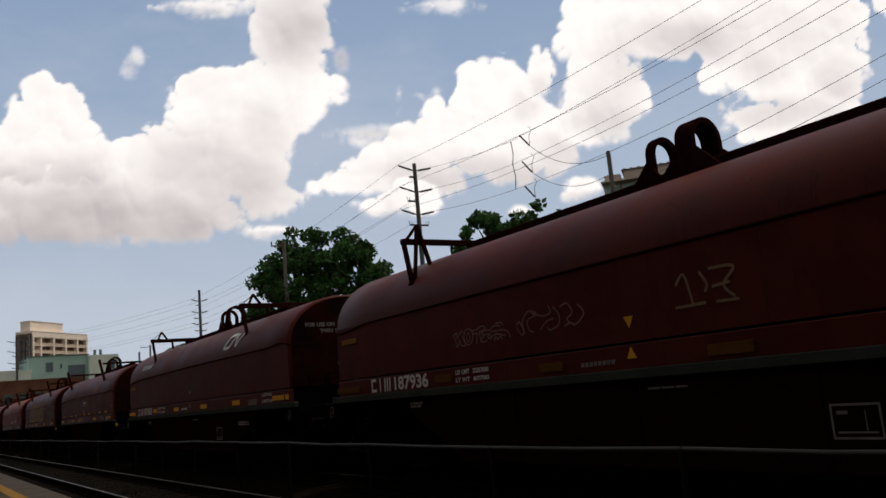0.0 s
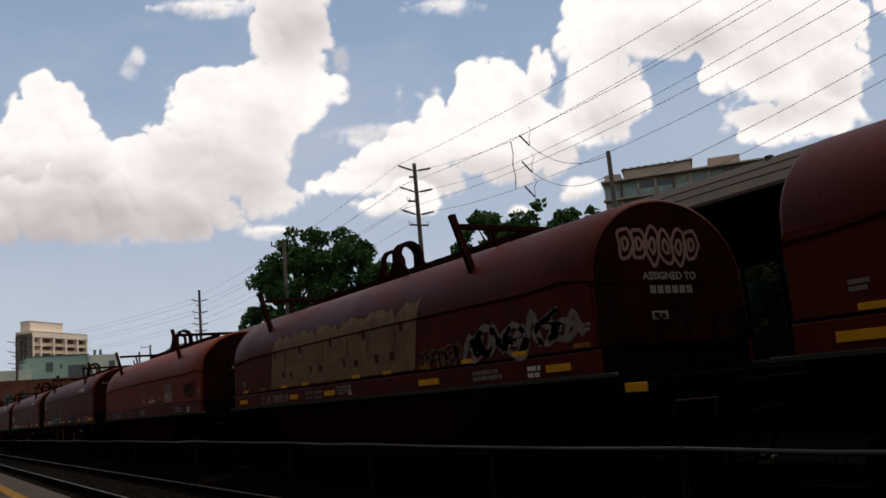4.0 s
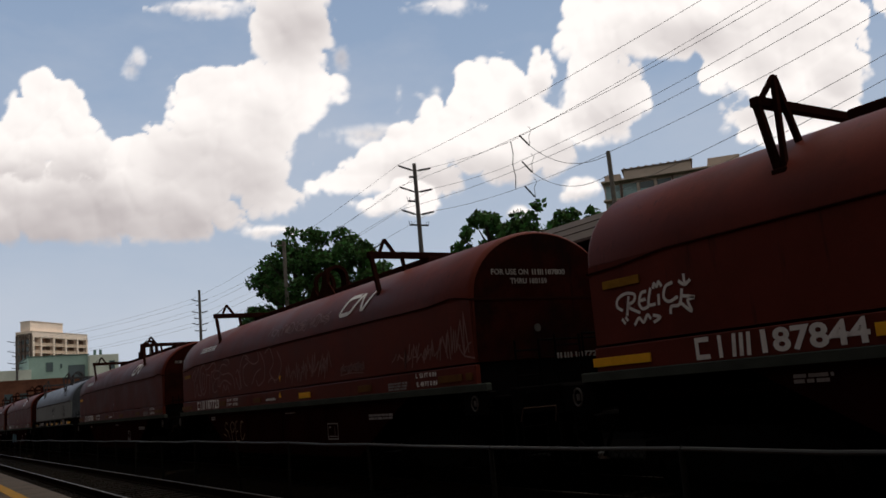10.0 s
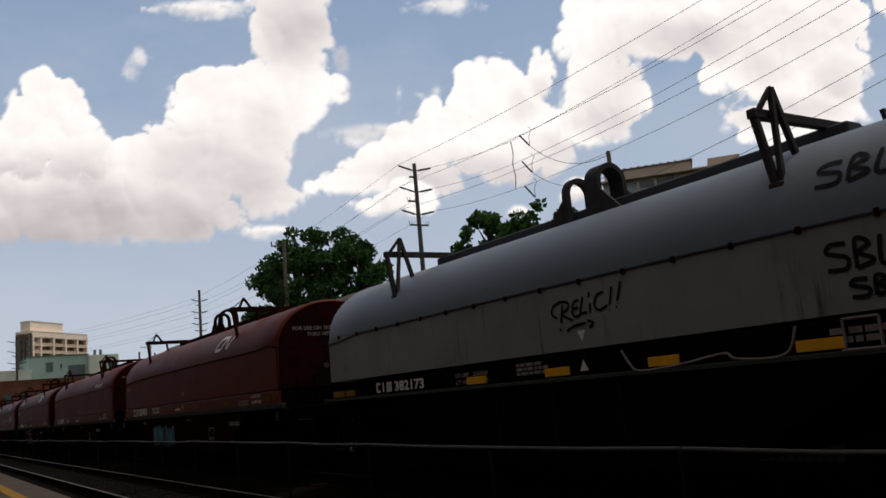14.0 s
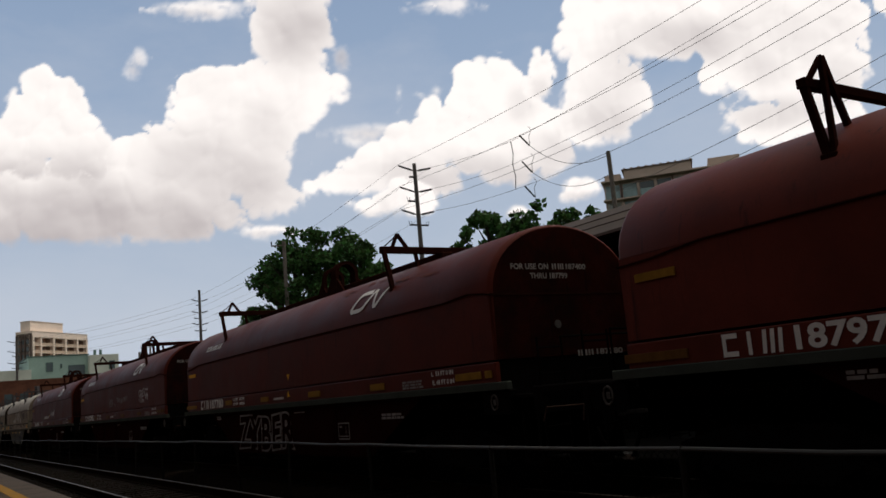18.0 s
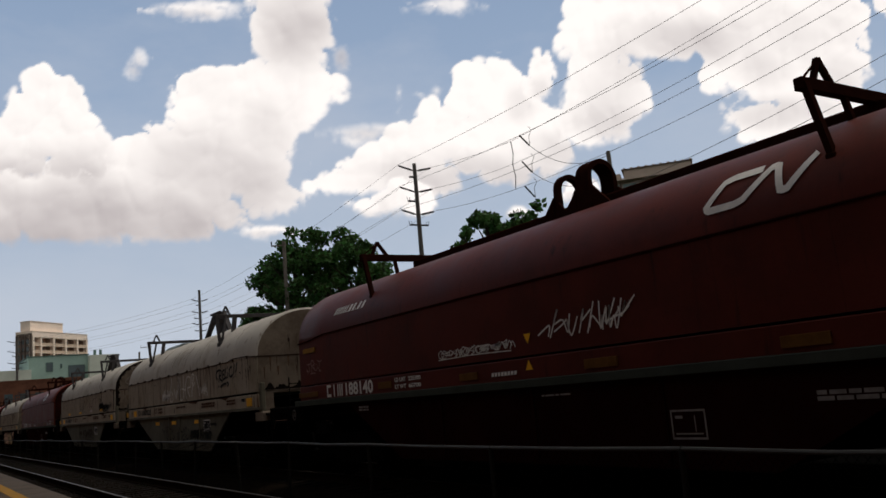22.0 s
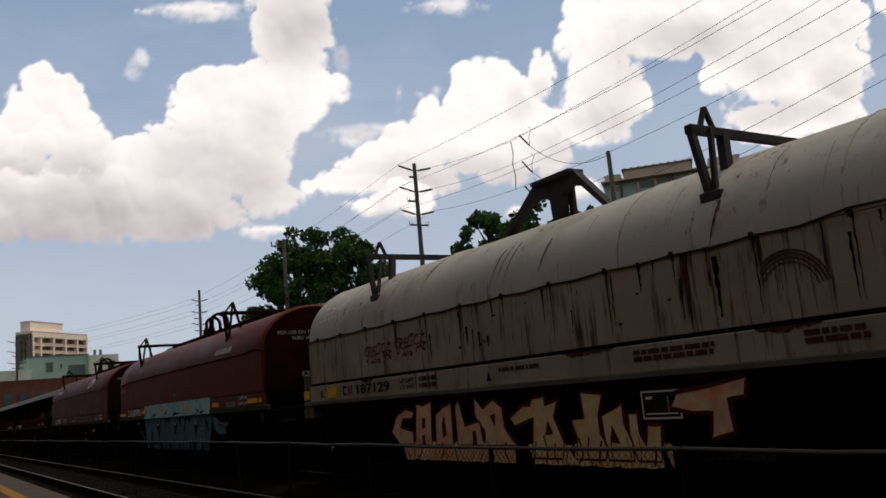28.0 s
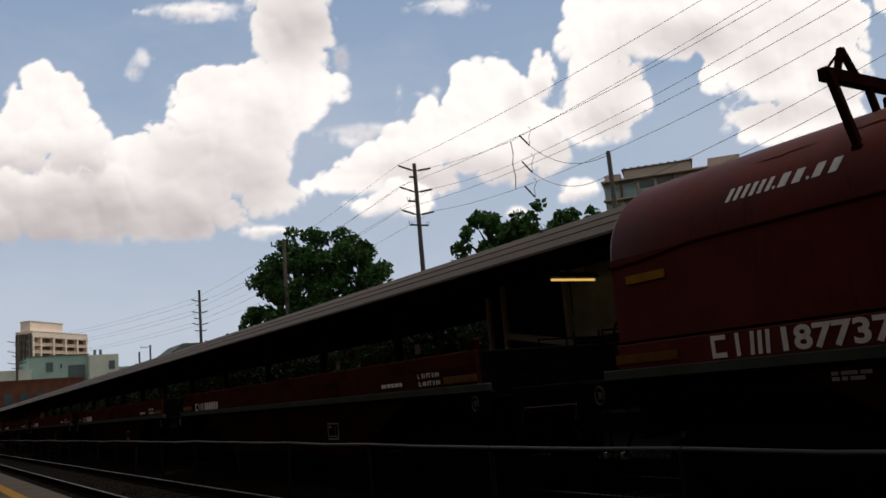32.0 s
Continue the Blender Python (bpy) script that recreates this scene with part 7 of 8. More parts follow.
def scuffs(car, sp, x0, x1, seed):
    """Pale rubbed patches high on the hood."""
    rng = random.Random(seed)
    for _ in range(7):
        x, z, w, h = rng.uniform(x0, x1), sp["top"] - rng.uniform(0.12, 0.45), rng.uniform(0.2, 0.7), rng.uniform(0.03, 0.09)
        n = 9
        up = [(x + w * j / n, z + h * rng.uniform(0.2, 1.0) * math.sin(math.pi * (0.05 + 0.9 * j / n))) for j in range(n + 1)]
        dn = [(x + w * j / n + 0.03, z - h * rng.uniform(0.1, 0.7) * math.sin(math.pi * (0.05 + 0.9 * j / n))) for j in range(n + 1)]
        part("scuff", Build().add(on_side(sp, up + dn, 0.014), [(j, n + 1 + j, n + 2 + j, j + 1) for j in range(n)]), M_SCUFF, car)


def end_rust(car, sp, seed, count):
    """Rust patches that run down the front end of the hood."""
    rng = random.Random(seed)
    for i in range(count):
        y, z = rng.uniform(-1.0, 0.9), rng.uniform(2.75, 3.2)
        w, h, n = rng.uniform(0.01, 0.035), rng.uniform(0.03, 0.07), 11
        ring = [(sp["hood"] + 0.0098 + 0.0004 * i, y + w * rng.uniform(0.3, 1.5) * math.cos(6.283 * j / n), z + h * rng.uniform(0.5, 1.0) * math.sin(6.283 * j / n) * (1 if j < n / 2 else 1.8)) for j in range(n)]
        part("rust_patch", Build().add(ring, [tuple(range(n))]), M_RUST_DARK, car)


def end_grime(car, sp, seed, rim=True):
    """Dark rust that creeps up the foot of the front end, and along its near edge."""
    rng, n, x = random.Random(seed), 70, sp["hood"] + 0.0085
    low = [(x, -1.3 + 2.6 * j / n, sp["foot"] + 0.02) for j in range(n + 1)]
    top = [(x, -1.3 + 2.6 * j / n, sp["foot"] + 0.08 + 0.16 * value_noise(j * 0.3, 1.0, seed) + 0.07 * rng.random()) for j in range(n + 1)]
    part("rust_foot", Build().add(low + top, [(j, j + 1, n + 2 + j, n + 1 + j) for j in range(n)]), M_CHARRED, car, "dark rust along the foot of the hood end")
    stain = Build()
    for k in range(18):
        y = -1.2 + 2.4 * k / 17 + 0.12 * rng.uniform(-1, 1)
        w, za = rng.uniform(0.008, 0.03), sp["seam"] - 0.05 if k % 3 else sp["foot"] + 0.55
        zb = za - rng.uniform(0.1, 0.45)
        stain.add([(x + 0.0008 + 0.00004 * k, y - w, za), (x + 0.0008 + 0.00004 * k, y + w, za), (x + 0.0008 + 0.00004 * k, y + 0.3 * w, zb), (x + 0.0008 + 0.00004 * k, y - 0.3 * w, zb)], [(0, 1, 2, 3)])
    tagged(part("rust_run", stain, M_STAIN, car, "brown runs on the hood end"), kind="stuff")
    if not rim:
        return
    b, q = Build(), [(sp["hood"] - 0.05 + 0.02 * rng.uniform(-1, 1), sp["foot"] + 0.03 + (sp["seam"] - sp["foot"] - 0.05) * j / 12) for j in range(13)]
    ribbon(b, sp, q, 0.09, 0.009)
    part("rust_edge", b, M_CHARRED, car)
    # ragged bare rim round the end
    m, z0, zs, rise = 160, sp["foot"] + 0.02, sp["seam"], sp["top"] - sp["seam"]
    wide = [0.05 + 0.1 * value_noise(j * 0.21, 3.0, seed) + 0.05 * rng.random() + (0.06 * value_noise(j * 0.4, 7.0, seed) if j < 40 else 0) for j in range(m + 1)]
    turn = [math.pi * (j - 20) / (m - 40) for j in range(20, m - 19)]
    at = lambda k: [(-HW * k, z0 + (zs - z0) * j / 20) for j in range(20)] + [(-HW * k * math.cos(a), zs + rise * k * math.sin(a)) for a in turn] + [(HW * k, zs - (zs - z0) * j / 20) for j in range(1, 21)]
    out, inn = at(0.958), [(p[0] * (1 - w), p[1] if p[1] < zs else zs + (p[1] - zs) * (1 - w)) for p, w in zip(at(0.958), wide)]
    ring = [(x + 0.0015, y, z) for y, z in out] + [(x + 0.0015, y, z) for y, z in inn]
    m = len(out)
    part("rust_rim", Build().add(ring, [(j, j + 1, m + j + 1, m + j) for j in range(m - 1)]), M_CHARRED, car, "bare rusted edge round the hood end")


def line_tag(car, sp, x0, x1, z0, z1, strokes, material, w, lift=0.008, curve=True):
    """A sprayed tag drawn stroke by stroke; strokes run in a box of width and height 1."""
    b = Build()
    for k, st in enumerate(strokes):
        q = [(x0 + (x1 - x0) * a, z0 + (z1 - z0) * h) for a, h in st]
        if curve and len(q) > 2:
            fine = smooth_line(q, 5)
        else:
            fine = [(p[0] + (r[0] - p[0]) * j / 4, p[1] + (r[1] - p[1]) * j / 4) for p, r in zip(q, q[1:]) for j in range(4)] + q[-1:]
        ribbon(b, sp, fine, w, lift + 0.0004 * k)
    tagged(part("graffiti", b, material, car), kind="stuff")


JFBM = [[(0.02, 0.97), (0.2, 1.0)], [(0.12, 1.0), (0.14, 0.3), (0.08, 0.02), (0.0, 0.15)], [(0.44, 0.97), (0.27, 0.9), (0.25, 0.05)], [(0.26, 0.5), (0.38, 0.55)],
        [(0.46, 0.1), (0.47, 0.88), (0.6, 0.8), (0.48, 0.5), (0.64, 0.3), (0.46, 0.1)], [(0.72, 0.08), (0.76, 0.95), (0.84, 0.5), (0.95, 1.08), (0.99, 0.05)]]
RELIC = [[(0.12, 0.26), (0.17, 0.72)], [(0.07, 0.4), (0.0, 0.52), (0.02, 0.7), (0.13, 0.8), (0.25, 0.74), (0.23, 0.58), (0.14, 0.5), (0.21, 0.38), (0.3, 0.28)],
         [(0.41, 0.76), (0.34, 0.73), (0.3, 0.5), (0.34, 0.36), (0.42, 0.4)], [(0.31, 0.56), (0.39, 0.58)], [(0.47, 0.82), (0.42, 0.45), (0.51, 0.42)], [(0.56, 0.64), (0.55, 0.38)],
         [(0.75, 0.84), (0.66, 0.78), (0.62, 0.55), (0.68, 0.42), (0.79, 0.5)]]
CROWN = [[(0.5, 0.78), (0.52, 0.9), (0.55, 0.82), (0.58, 0.92), (0.61, 0.8)], [(0.68, 0.13), (0.7, 0.3), (0.8, 0.32), (0.85, 0.66)], [(0.84, 0.5), (0.98, 0.42), (0.9, 0.38), (0.93, 0.12), (0.82, 0.34)],
         [(0.89, 0.99), (0.89, 0.74)], [(0.82, 0.85), (0.89, 0.74), (0.96, 0.83)], [(0.21, 0.0), (0.28, 0.16), (0.33, 0.04), (0.39, 0.2), (0.43, 0.09)], [(0.46, 0.17), (0.55, 0.1), (0.46, 0.0)],
         [(0.05, 0.2), (0.09, 0.07)], [(0.1, 0.24), (0.13, 0.13)]]
SHOUT = [[(0.87, 0.92), (0.82, 0.5)], [(0.99, 1.0), (0.92, 0.55)], [(0.81, 0.38), (0.82, 0.36)], [(0.9, 0.42), (0.91, 0.4)], [(0.2, 0.04), (0.32, 0.14), (0.48, 0.16)], [(0.5, 0.22), (0.58, 0.14), (0.52, 0.03)],
         [(0.55, 0.78), (0.57, 0.9)], [(0.1, 0.12), (0.12, 0.06)]]
NOTES = [[(0.02, 0.75), (0.1, 0.9), (0.09, 0.55), (0.19, 0.97), (0.2, 0.5), (0.24, 0.1), (0.16, 0.12), (0.14, 0.45), (0.08, 0.03), (0.06, 0.5), (0.02, 0.75)],
         [(0.22, 0.55), (0.25, 0.93), (0.33, 1.0), (0.38, 0.7), (0.36, 0.25), (0.29, 0.08), (0.24, 0.25), (0.22, 0.55)], [(0.27, 0.5), (0.29, 0.75), (0.33, 0.7), (0.32, 0.35), (0.28, 0.25), (0.27, 0.5)],
         [(0.36, 0.85), (0.44, 0.88), (0.56, 1.02), (0.6, 0.85), (0.53, 0.74), (0.5, 0.7), (0.52, 0.1)], [(0.44, 0.05), (0.45, 0.4), (0.46, 0.64), (0.38, 0.68)],
         [(0.68, 0.72), (0.6, 0.75), (0.54, 0.6), (0.58, 0.48), (0.53, 0.3), (0.55, 0.1), (0.62, 0.15)], [(0.58, 0.48), (0.66, 0.52), (0.64, 0.3), (0.68, 0.28), (0.69, 0.6)],
         [(0.9, 0.83), (0.88, 1.0), (0.78, 1.03)], [(0.86, 0.82), (0.76, 0.9), (0.7, 0.75), (0.74, 0.6), (0.88, 0.6), (0.97, 0.45), (1.0, 0.12)], [(0.93, 0.25), (0.8, 0.42), (0.72, 0.35), (0.68, 0.2)],
         [(0.74, 0.05), (0.77, 0.28), (0.8, 0.12), (0.85, 0.25), (0.88, 0.05)]]
SWIRLS = [[(0.0, 0.5), (0.05, 0.6), (0.1, 0.25), (0.08, 0.02), (0.03, 0.2), (0.0, 0.4)], [(0.12, 0.05), (0.1, 0.6), (0.2, 0.98), (0.32, 0.86)], [(0.3, 0.75), (0.18, 0.6), (0.19, 0.2), (0.26, 0.08)],
          [(0.24, 0.9), (0.4, 0.68), (0.52, 0.75), (0.5, 1.05)], [(0.36, 0.12), (0.45, 0.4), (0.56, 0.5)], [(0.56, 0.98), (0.64, 0.6), (0.62, 0.2), (0.5, 0.05), (0.46, 0.2)],
          [(0.66, 0.9), (0.76, 1.0), (0.82, 0.6), (0.74, 0.35), (0.86, 0.12), (0.97, 0.5), (0.9, 0.88)], [(0.7, 0.1), (0.78, 0.2), (0.84, 0.05)]]
SPEC = [[(0.2, 0.88), (0.1, 0.97), (0.07, 0.7), (0.2, 0.5), (0.3, 0.1)], [(0.4, 0.05), (0.38, 0.5), (0.32, 0.75), (0.4, 1.0), (0.52, 0.85), (0.48, 0.55), (0.38, 0.48)],
        [(0.66, 1.0), (0.58, 0.9), (0.6, 0.12), (0.75, 0.08)], [(0.6, 0.5), (0.69, 0.55)], [(0.93, 0.93), (0.85, 1.0), (0.8, 0.6), (0.83, 0.2), (0.9, 0.15), (1.0, 0.42)], [(0.0, 0.4), (0.12, 0.3)]]
SEAR = [[(0.12, 0.75), (0.05, 0.95), (0.0, 0.75), (0.1, 0.5), (0.13, 0.2), (0.04, 0.0), (0.0, 0.2)], [(0.3, 0.75), (0.22, 0.6), (0.2, 0.3), (0.26, 0.05), (0.36, 0.2)], [(0.2, 0.4), (0.34, 0.5)],
        [(0.38, 0.0), (0.46, 0.8), (0.5, 0.0)], [(0.4, 0.35), (0.52, 0.35)], [(0.55, 0.0), (0.6, 0.85)], [(0.56, 0.9), (0.75, 1.0), (0.85, 0.7), (0.62, 0.35), (0.8, 0.1), (1.0, 0.05)], [(0.42, 0.95), (0.43, 1.0)]]
HIGH = [[(0.03, 0.25), (0.0, 0.08), (0.06, 0.02), (0.1, 0.2), (0.03, 0.5), (0.06, 0.75), (0.05, 0.97)], [(0.14, 0.5), (0.18, 0.2), (0.22, 0.45)], [(0.2, 0.12), (0.27, 0.5), (0.29, 0.98)], [(0.34, 0.9), (0.33, 0.1), (0.4, 0.05)],
        [(0.44, 1.0), (0.45, 0.5), (0.43, 0.06)], [(0.38, 0.45), (0.5, 0.4)], [(0.52, 0.05), (0.5, 0.5), (0.56, 0.85), (0.65, 0.8), (0.66, 0.5), (0.56, 0.42), (0.62, 0.12)], [(0.68, 0.1), (0.72, 0.55), (0.76, 0.85), (0.7, 0.9), (0.72, 0.5), (0.78, 0.6)],
        [(0.82, 0.85), (0.88, 0.4), (0.9, 0.1)]]


def spikes(seed, n, flare=0.0):
    """Strokes of a hasty, spiky scribble that spells nothing; flare throws the last ones up and out."""
    rng, out, x = random.Random(seed), [], 0.0
    while x < 1.0:
        st, up = [], rng.random() < 0.5
        for _ in range(rng.randrange(2, 7)):
            up = not up
            z = (rng.uniform(0.4, 1.0) + flare * x * x) if up else rng.uniform(-0.05, 0.5)
            st.append((x + rng.uniform(-0.5, 0.6) / n + (0.04 if up else 0.0), z))
            x += rng.uniform(0.1, 0.75) / n
        out.append(st)
        x -= rng.uniform(0.1, 0.9) / n
        if rng.random() < 0.35:
            out.append([(x - 1.4 / n, rng.uniform(0.2, 0.4)), (x - 0.3 / n, rng.uniform(0.35, 0.6)), (x + 0.4 / n, rng.uniform(0.3, 0.7))])
    return out


TROPHY = [[(0.0, 0.76), (0.3, 0.8)], [(0.14, 0.76), (0.16, 0.2)], [(0.3, 0.0), (0.31, 0.95), (0.46, 0.92), (0.46, 0.66), (0.33, 0.58), (0.52, 0.3)], [(0.55, 0.8), (0.48, 0.5), (0.58, 0.22), (0.7, 0.4), (0.66, 0.72)],
          [(0.7, 0.95), (0.85, 0.85), (1.0, 0.88)], [(0.86, 0.86), (0.83, 0.45), (0.74, 0.35)], [(0.22, 0.02), (0.42, 0.08), (0.56, 0.02)], [(0.84, 0.3), (0.9, 0.05)], [(0.8, 0.2), (0.95, 0.16)], [(0.0, 0.45), (0.06, 0.1)], [(-0.04, 0.3), (0.1, 0.26)]]
TRIPOD = [[(0.0, 0.6), (0.12, 0.7), (0.06, 0.5), (0.14, 0.3), (0.0, 0.14)], [(0.18, 0.42), (0.27, 0.44)], [(0.3, 0.2), (0.33, 0.62), (0.4, 0.34), (0.46, 0.66), (0.48, 0.24)], [(0.58, 0.75), (0.6, 0.2)], [(0.53, 0.74), (0.7, 0.86)],
          [(0.78, 0.92), (0.8, 0.2)], [(0.74, 0.9), (1.0, 1.0), (0.97, 0.5)]]
TALL = [[(0.0, 0.85), (0.14, 0.68), (0.3, 0.88)], [(0.1, 0.72), (0.16, 0.4), (0.24, 0.16)], [(0.36, 0.8), (0.3, 0.45), (0.38, 0.15), (0.46, 0.4), (0.42, 0.78), (0.36, 0.8)], [(0.26, 0.95), (0.5, 1.0), (0.62, 0.9)],
        [(0.5, 0.85), (0.52, 0.3), (0.5, 0.05), (0.7, 0.2)], [(0.64, 0.15), (0.66, 0.85), (0.78, 0.75), (0.68, 0.5)], [(0.95, 0.8), (0.82, 0.6), (0.86, 0.2), (1.0, 0.3), (0.9, 0.45)]]


def stroke_tag(car, sp, x0, x1, z0, z1, material, w):
    """Four sprayed capital letters drawn in single strokes."""
    line_tag(car, sp, x0, x1, z0, z1, JFBM, material, w, curve=False)


def letter_piece(car, sp, letters, holes, fill, rim, foot):
    """Sprayed block letters: solid fills with a glowing dark rim, standing on one filled foot."""
    edge, x0, x1 = Build(), foot[0], foot[1]
    for k, p in enumerate(letters):
        ring = [Vector(q) for q in p + p[:2]]
        fine = [q.lerp(r, j / 4) for q, r in zip(ring, ring[1:]) for j in range(4)]
        ribbon(edge, sp, fine, 0.065, 0.0075 + 0.0002 * k)
        ribbon(edge, sp, fine, 0.026, 0.0145 + 0.0002 * k)
        part("graffiti_letter", Build().add(on_side(sp, p, 0.0105 + 0.0004 * k), [tuple(range(len(p)))]), fill, car)
    rng, n, b = random.Random(int(100 * x0)), 30, Build()
    top = [(x0 + (x1 - x0) * j / n, 0.66 + 0.05 * rng.random()) for j in range(n + 1)]
    low = [(x0 + 0.08 + (x1 - x0 - 0.08) * j / n, 0.44 - 0.02 * rng.random()) for j in range(n + 1)]
    b.add(on_side(sp, top + low, 0.0138), [(n + 1 + j, n + 2 + j, j + 1, j) for j in range(n)])
    part("graffiti_foot", b, fill, car)
    for p in holes:
        edge.add(on_side(sp, p, 0.0152), [tuple(range(len(p)))])
    for k in range(int(5 * (x1 - x0))):
        x = x0 + 0.1 + 0.2 * k + 0.08 * rng.random()
        ribbon(edge, sp, smooth_line([(x, 0.66 + 0.12 * rng.random()), (x + 0.06 * rng.uniform(-1, 1), 0.56), (x + 0.08 * rng.uniform(-1, 1), 0.45)], 3), rng.uniform(0.008, 0.03), 0.0156)
    tagged(part("graffiti_outline", edge, rim, car), kind="stuff")


def zigzag_piece(car, sp, x0, z0, z1):
    """A teal sprayed band cut by a thick black zigzag, with thin blue edges below it."""
    rng, n = random.Random(61), 40
    top = [(x0 + 2.78 * j / n + 0.02, z1 - 0.012 * rng.random()) for j in range(n + 1)]
    low = [(x0 + 2.78 * j / n, z0 + 0.07 + 0.06 * abs(math.sin(5.2 * j / n + 0.6)) - 0.04 * rng.random()) for j in range(n + 1)]
    mid = [((p[0] + q[0]) / 2, (p[1] + q[1]) / 2) for p, q in zip(top, low)]
    m = n + 1
    part("graffiti_fill", Build().add(on_side(sp, low + mid + top, 0.009), [(r * m + j, r * m + j + 1, r * m + m + j + 1, r * m + m + j) for r in range(2) for j in range(n)]), M_TEAL, car)
    part("graffiti_fill", Build().add(on_side(sp, [(x0 + 0.06, z0), (x0 + 0.45, z0 + 0.01), (x0 + 0.4, z0 + 0.12), (x0 + 0.08, z0 + 0.1)], 0.0095), [(0, 1, 2, 3)]), M_STEEL_BLUE, car)
    part("graffiti_fill", Build().add(on_side(sp, [(x0 + 2.6, z1 - 0.17), (x0 + 2.85, z1 - 0.12), (x0 + 2.74, z1 - 0.07), (x0 + 2.82, z1), (x0 + 2.66, z1)], 0.0105), [(0, 1, 2, 3, 4)]), M_STEEL_BLUE, car)
    dark, blue = Build(), Build()
    for w, s in ((0.085, [(0.1, 0.36), (0.2, 0.06), (0.32, 0.2)]), (0.1, [(0.42, 0.36), (0.62, 0.04), (0.82, 0.24), (1.28, 0.27), (1.33, 0.37)]),
                 (0.11, [(1.25, 0.04), (1.4, 0.12), (1.8, 0.26), (1.9, 0.05), (2.12, 0.25), (2.45, 0.08)]), (0.035, [(1.8, 0.26), (1.83, 0.38)]), (0.05, [(2.08, 0.38), (2.12, 0.25)])):
        q = [(x0 + a, z0 + h) for a, h in s]
        fine = [(p[0] + (r[0] - p[0]) * j / 3, p[1] + (r[1] - p[1]) * j / 3) for p, r in zip(q, q[1:]) for j in range(3)] + q[-1:]
        ribbon(dark, sp, fine, w, 0.0115)
        if w > 0.08:
            ribbon(blue, sp, [(p[0] + 0.035, max(p[1] - 0.055, z0 + 0.004)) for p in fine], 0.02, 0.0125)
    tagged(part("graffiti_outline", dark, M_BLACKPAINT, car), kind="stuff")
    tagged(part("graffiti_outline", blue, M_STEEL_BLUE, car), kind="stuff")


def stick_tags(car, sp, material):
    """Two thin sprayed tags of long upright strokes on the belly panel."""
    rng = random.Random(62)
    for x0, n, gap, lean in ((4.6, 5, 0.075, 0.05), (6.24, 5, 0.095, -0.09)):
        b = Build()
        for i in range(n):
            x = x0 + gap * i
            zt, zb = 1.3 - 0.05 * rng.random(), 0.66 + 0.1 * rng.random()
            ribbon(b, sp, smooth_line([(x, zt), (x + lean * -0.3, 0.5 * (zt + zb)), (x - lean, zb)], 3), 0.022, 0.008 + 0.0004 * i)
        for i in range(4):
            x = x0 - 0.05 + gap * 1.3 * i
            ribbon(b, sp, [(x, 0.6), (x + 0.05, 0.5 + 0.04 * rng.random()), (x + 0.12, 0.6)], 0.025, 0.0105)
        if lean > 0:
            ribbon(b, sp, [(x0 - 0.1, 1.12), (x0 - 0.36, 1.04), (x0 - 0.26, 0.9), (x0 - 0.14, 0.66)], 0.022, 0.011)
            for a in (0.3, 1.35, 2.3):
                ribbon(b, sp, [(5.2 - 0.15 * math.cos(a), 1.08 - 0.16 * math.sin(a)), (5.2 + 0.15 * math.cos(a), 1.08 + 0.16 * math.sin(a))], 0.018, 0.0112)
        else:
            ribbon(b, sp, smooth_line([(x0 + 0.38, 1.28), (x0 + 0.55, 1.0), (x0 + 0.62, 0.84), (x0 + 0.5, 0.7), (x0 + 0.36, 0.64)], 3), 0.024, 0.011)
        tagged(part("graffiti", b, material, car), kind="stuff")


BASE = {k: coil_car(k) for k in SPECS}
BASE["grey"] = coil_car("short", guides="vee")
BASE["plain"] = coil_car("long", guides="vee")
BARE = coil_car("long", hood=False)
MOVERS = []


def repaint(car, changes):
    """Give parts of one car another paint."""
    for o in (car, *car.children_recursive):
        kind = o.name.split(".")[0]
        if kind in changes and o.type == "MESH":
            o.material_slots[0].link = "OBJECT"
            o.material_slots[0].material = changes[kind]


def sink_ribs(car):
    """A car whose belly panels are smooth outside: its ribs stand behind them."""
    for o in car.children:
        if o.name.split(".")[0] == "rib":
            o.location.y = 0.04 if min(v.co.y for v in o.data.vertices) < 0 else -0.04


def couple(kind, u, label, changes=None):
    """Add a car to the train, with the rear edge of its hood u metres along the train."""
    base = BARE if kind == "bare" else BASE[kind]
    car = copy_thing(base, pose(u, TRACK_Y, 0))
    tagged(car, label)
    if changes:
        repaint(car, changes)
    MOVERS.append((car, u))
    return car


DARK = {"hood_roof": M_MAROON_DARK, "hood_side": M_MAROON_DARK, "side_sill": M_MAROON_DARK}
GREY = {"hood_end": M_GREY_END, "hood_roof": M_GREY_TOP, "hood_side": M_GREY_LOW, "seam_lip": M_GREY_DARK, "ridge_beam": M_GREY_DARK, "stacking_guide": M_BRACKET_GREY, "leg": M_BRACKET_GREY, "foot_plate": M_BRACKET_GREY, "lifting_bracket": M_BRACKET_GREY, "belly_panel": M_BLACK}
LONG, SHORT, OLD = SPECS["long"], SPECS["short"], SPECS["old"]
MAROON_LABEL = "maroon steel coil car with a rounded hood"

c = couple("plain", -13.37, "maroon coil car with faint pale graffiti on its side", DARK)
mark_long(c, "187936", "plain", False, 1, 1)
line_tag(c, LONG, 3.9, 5.3, 2.02, 2.26, NOTES, M_PINK, 0.02)
line_tag(c, LONG, 5.45, 6.8, 2.04, 2.34, SWIRLS, M_PINK, 0.02)
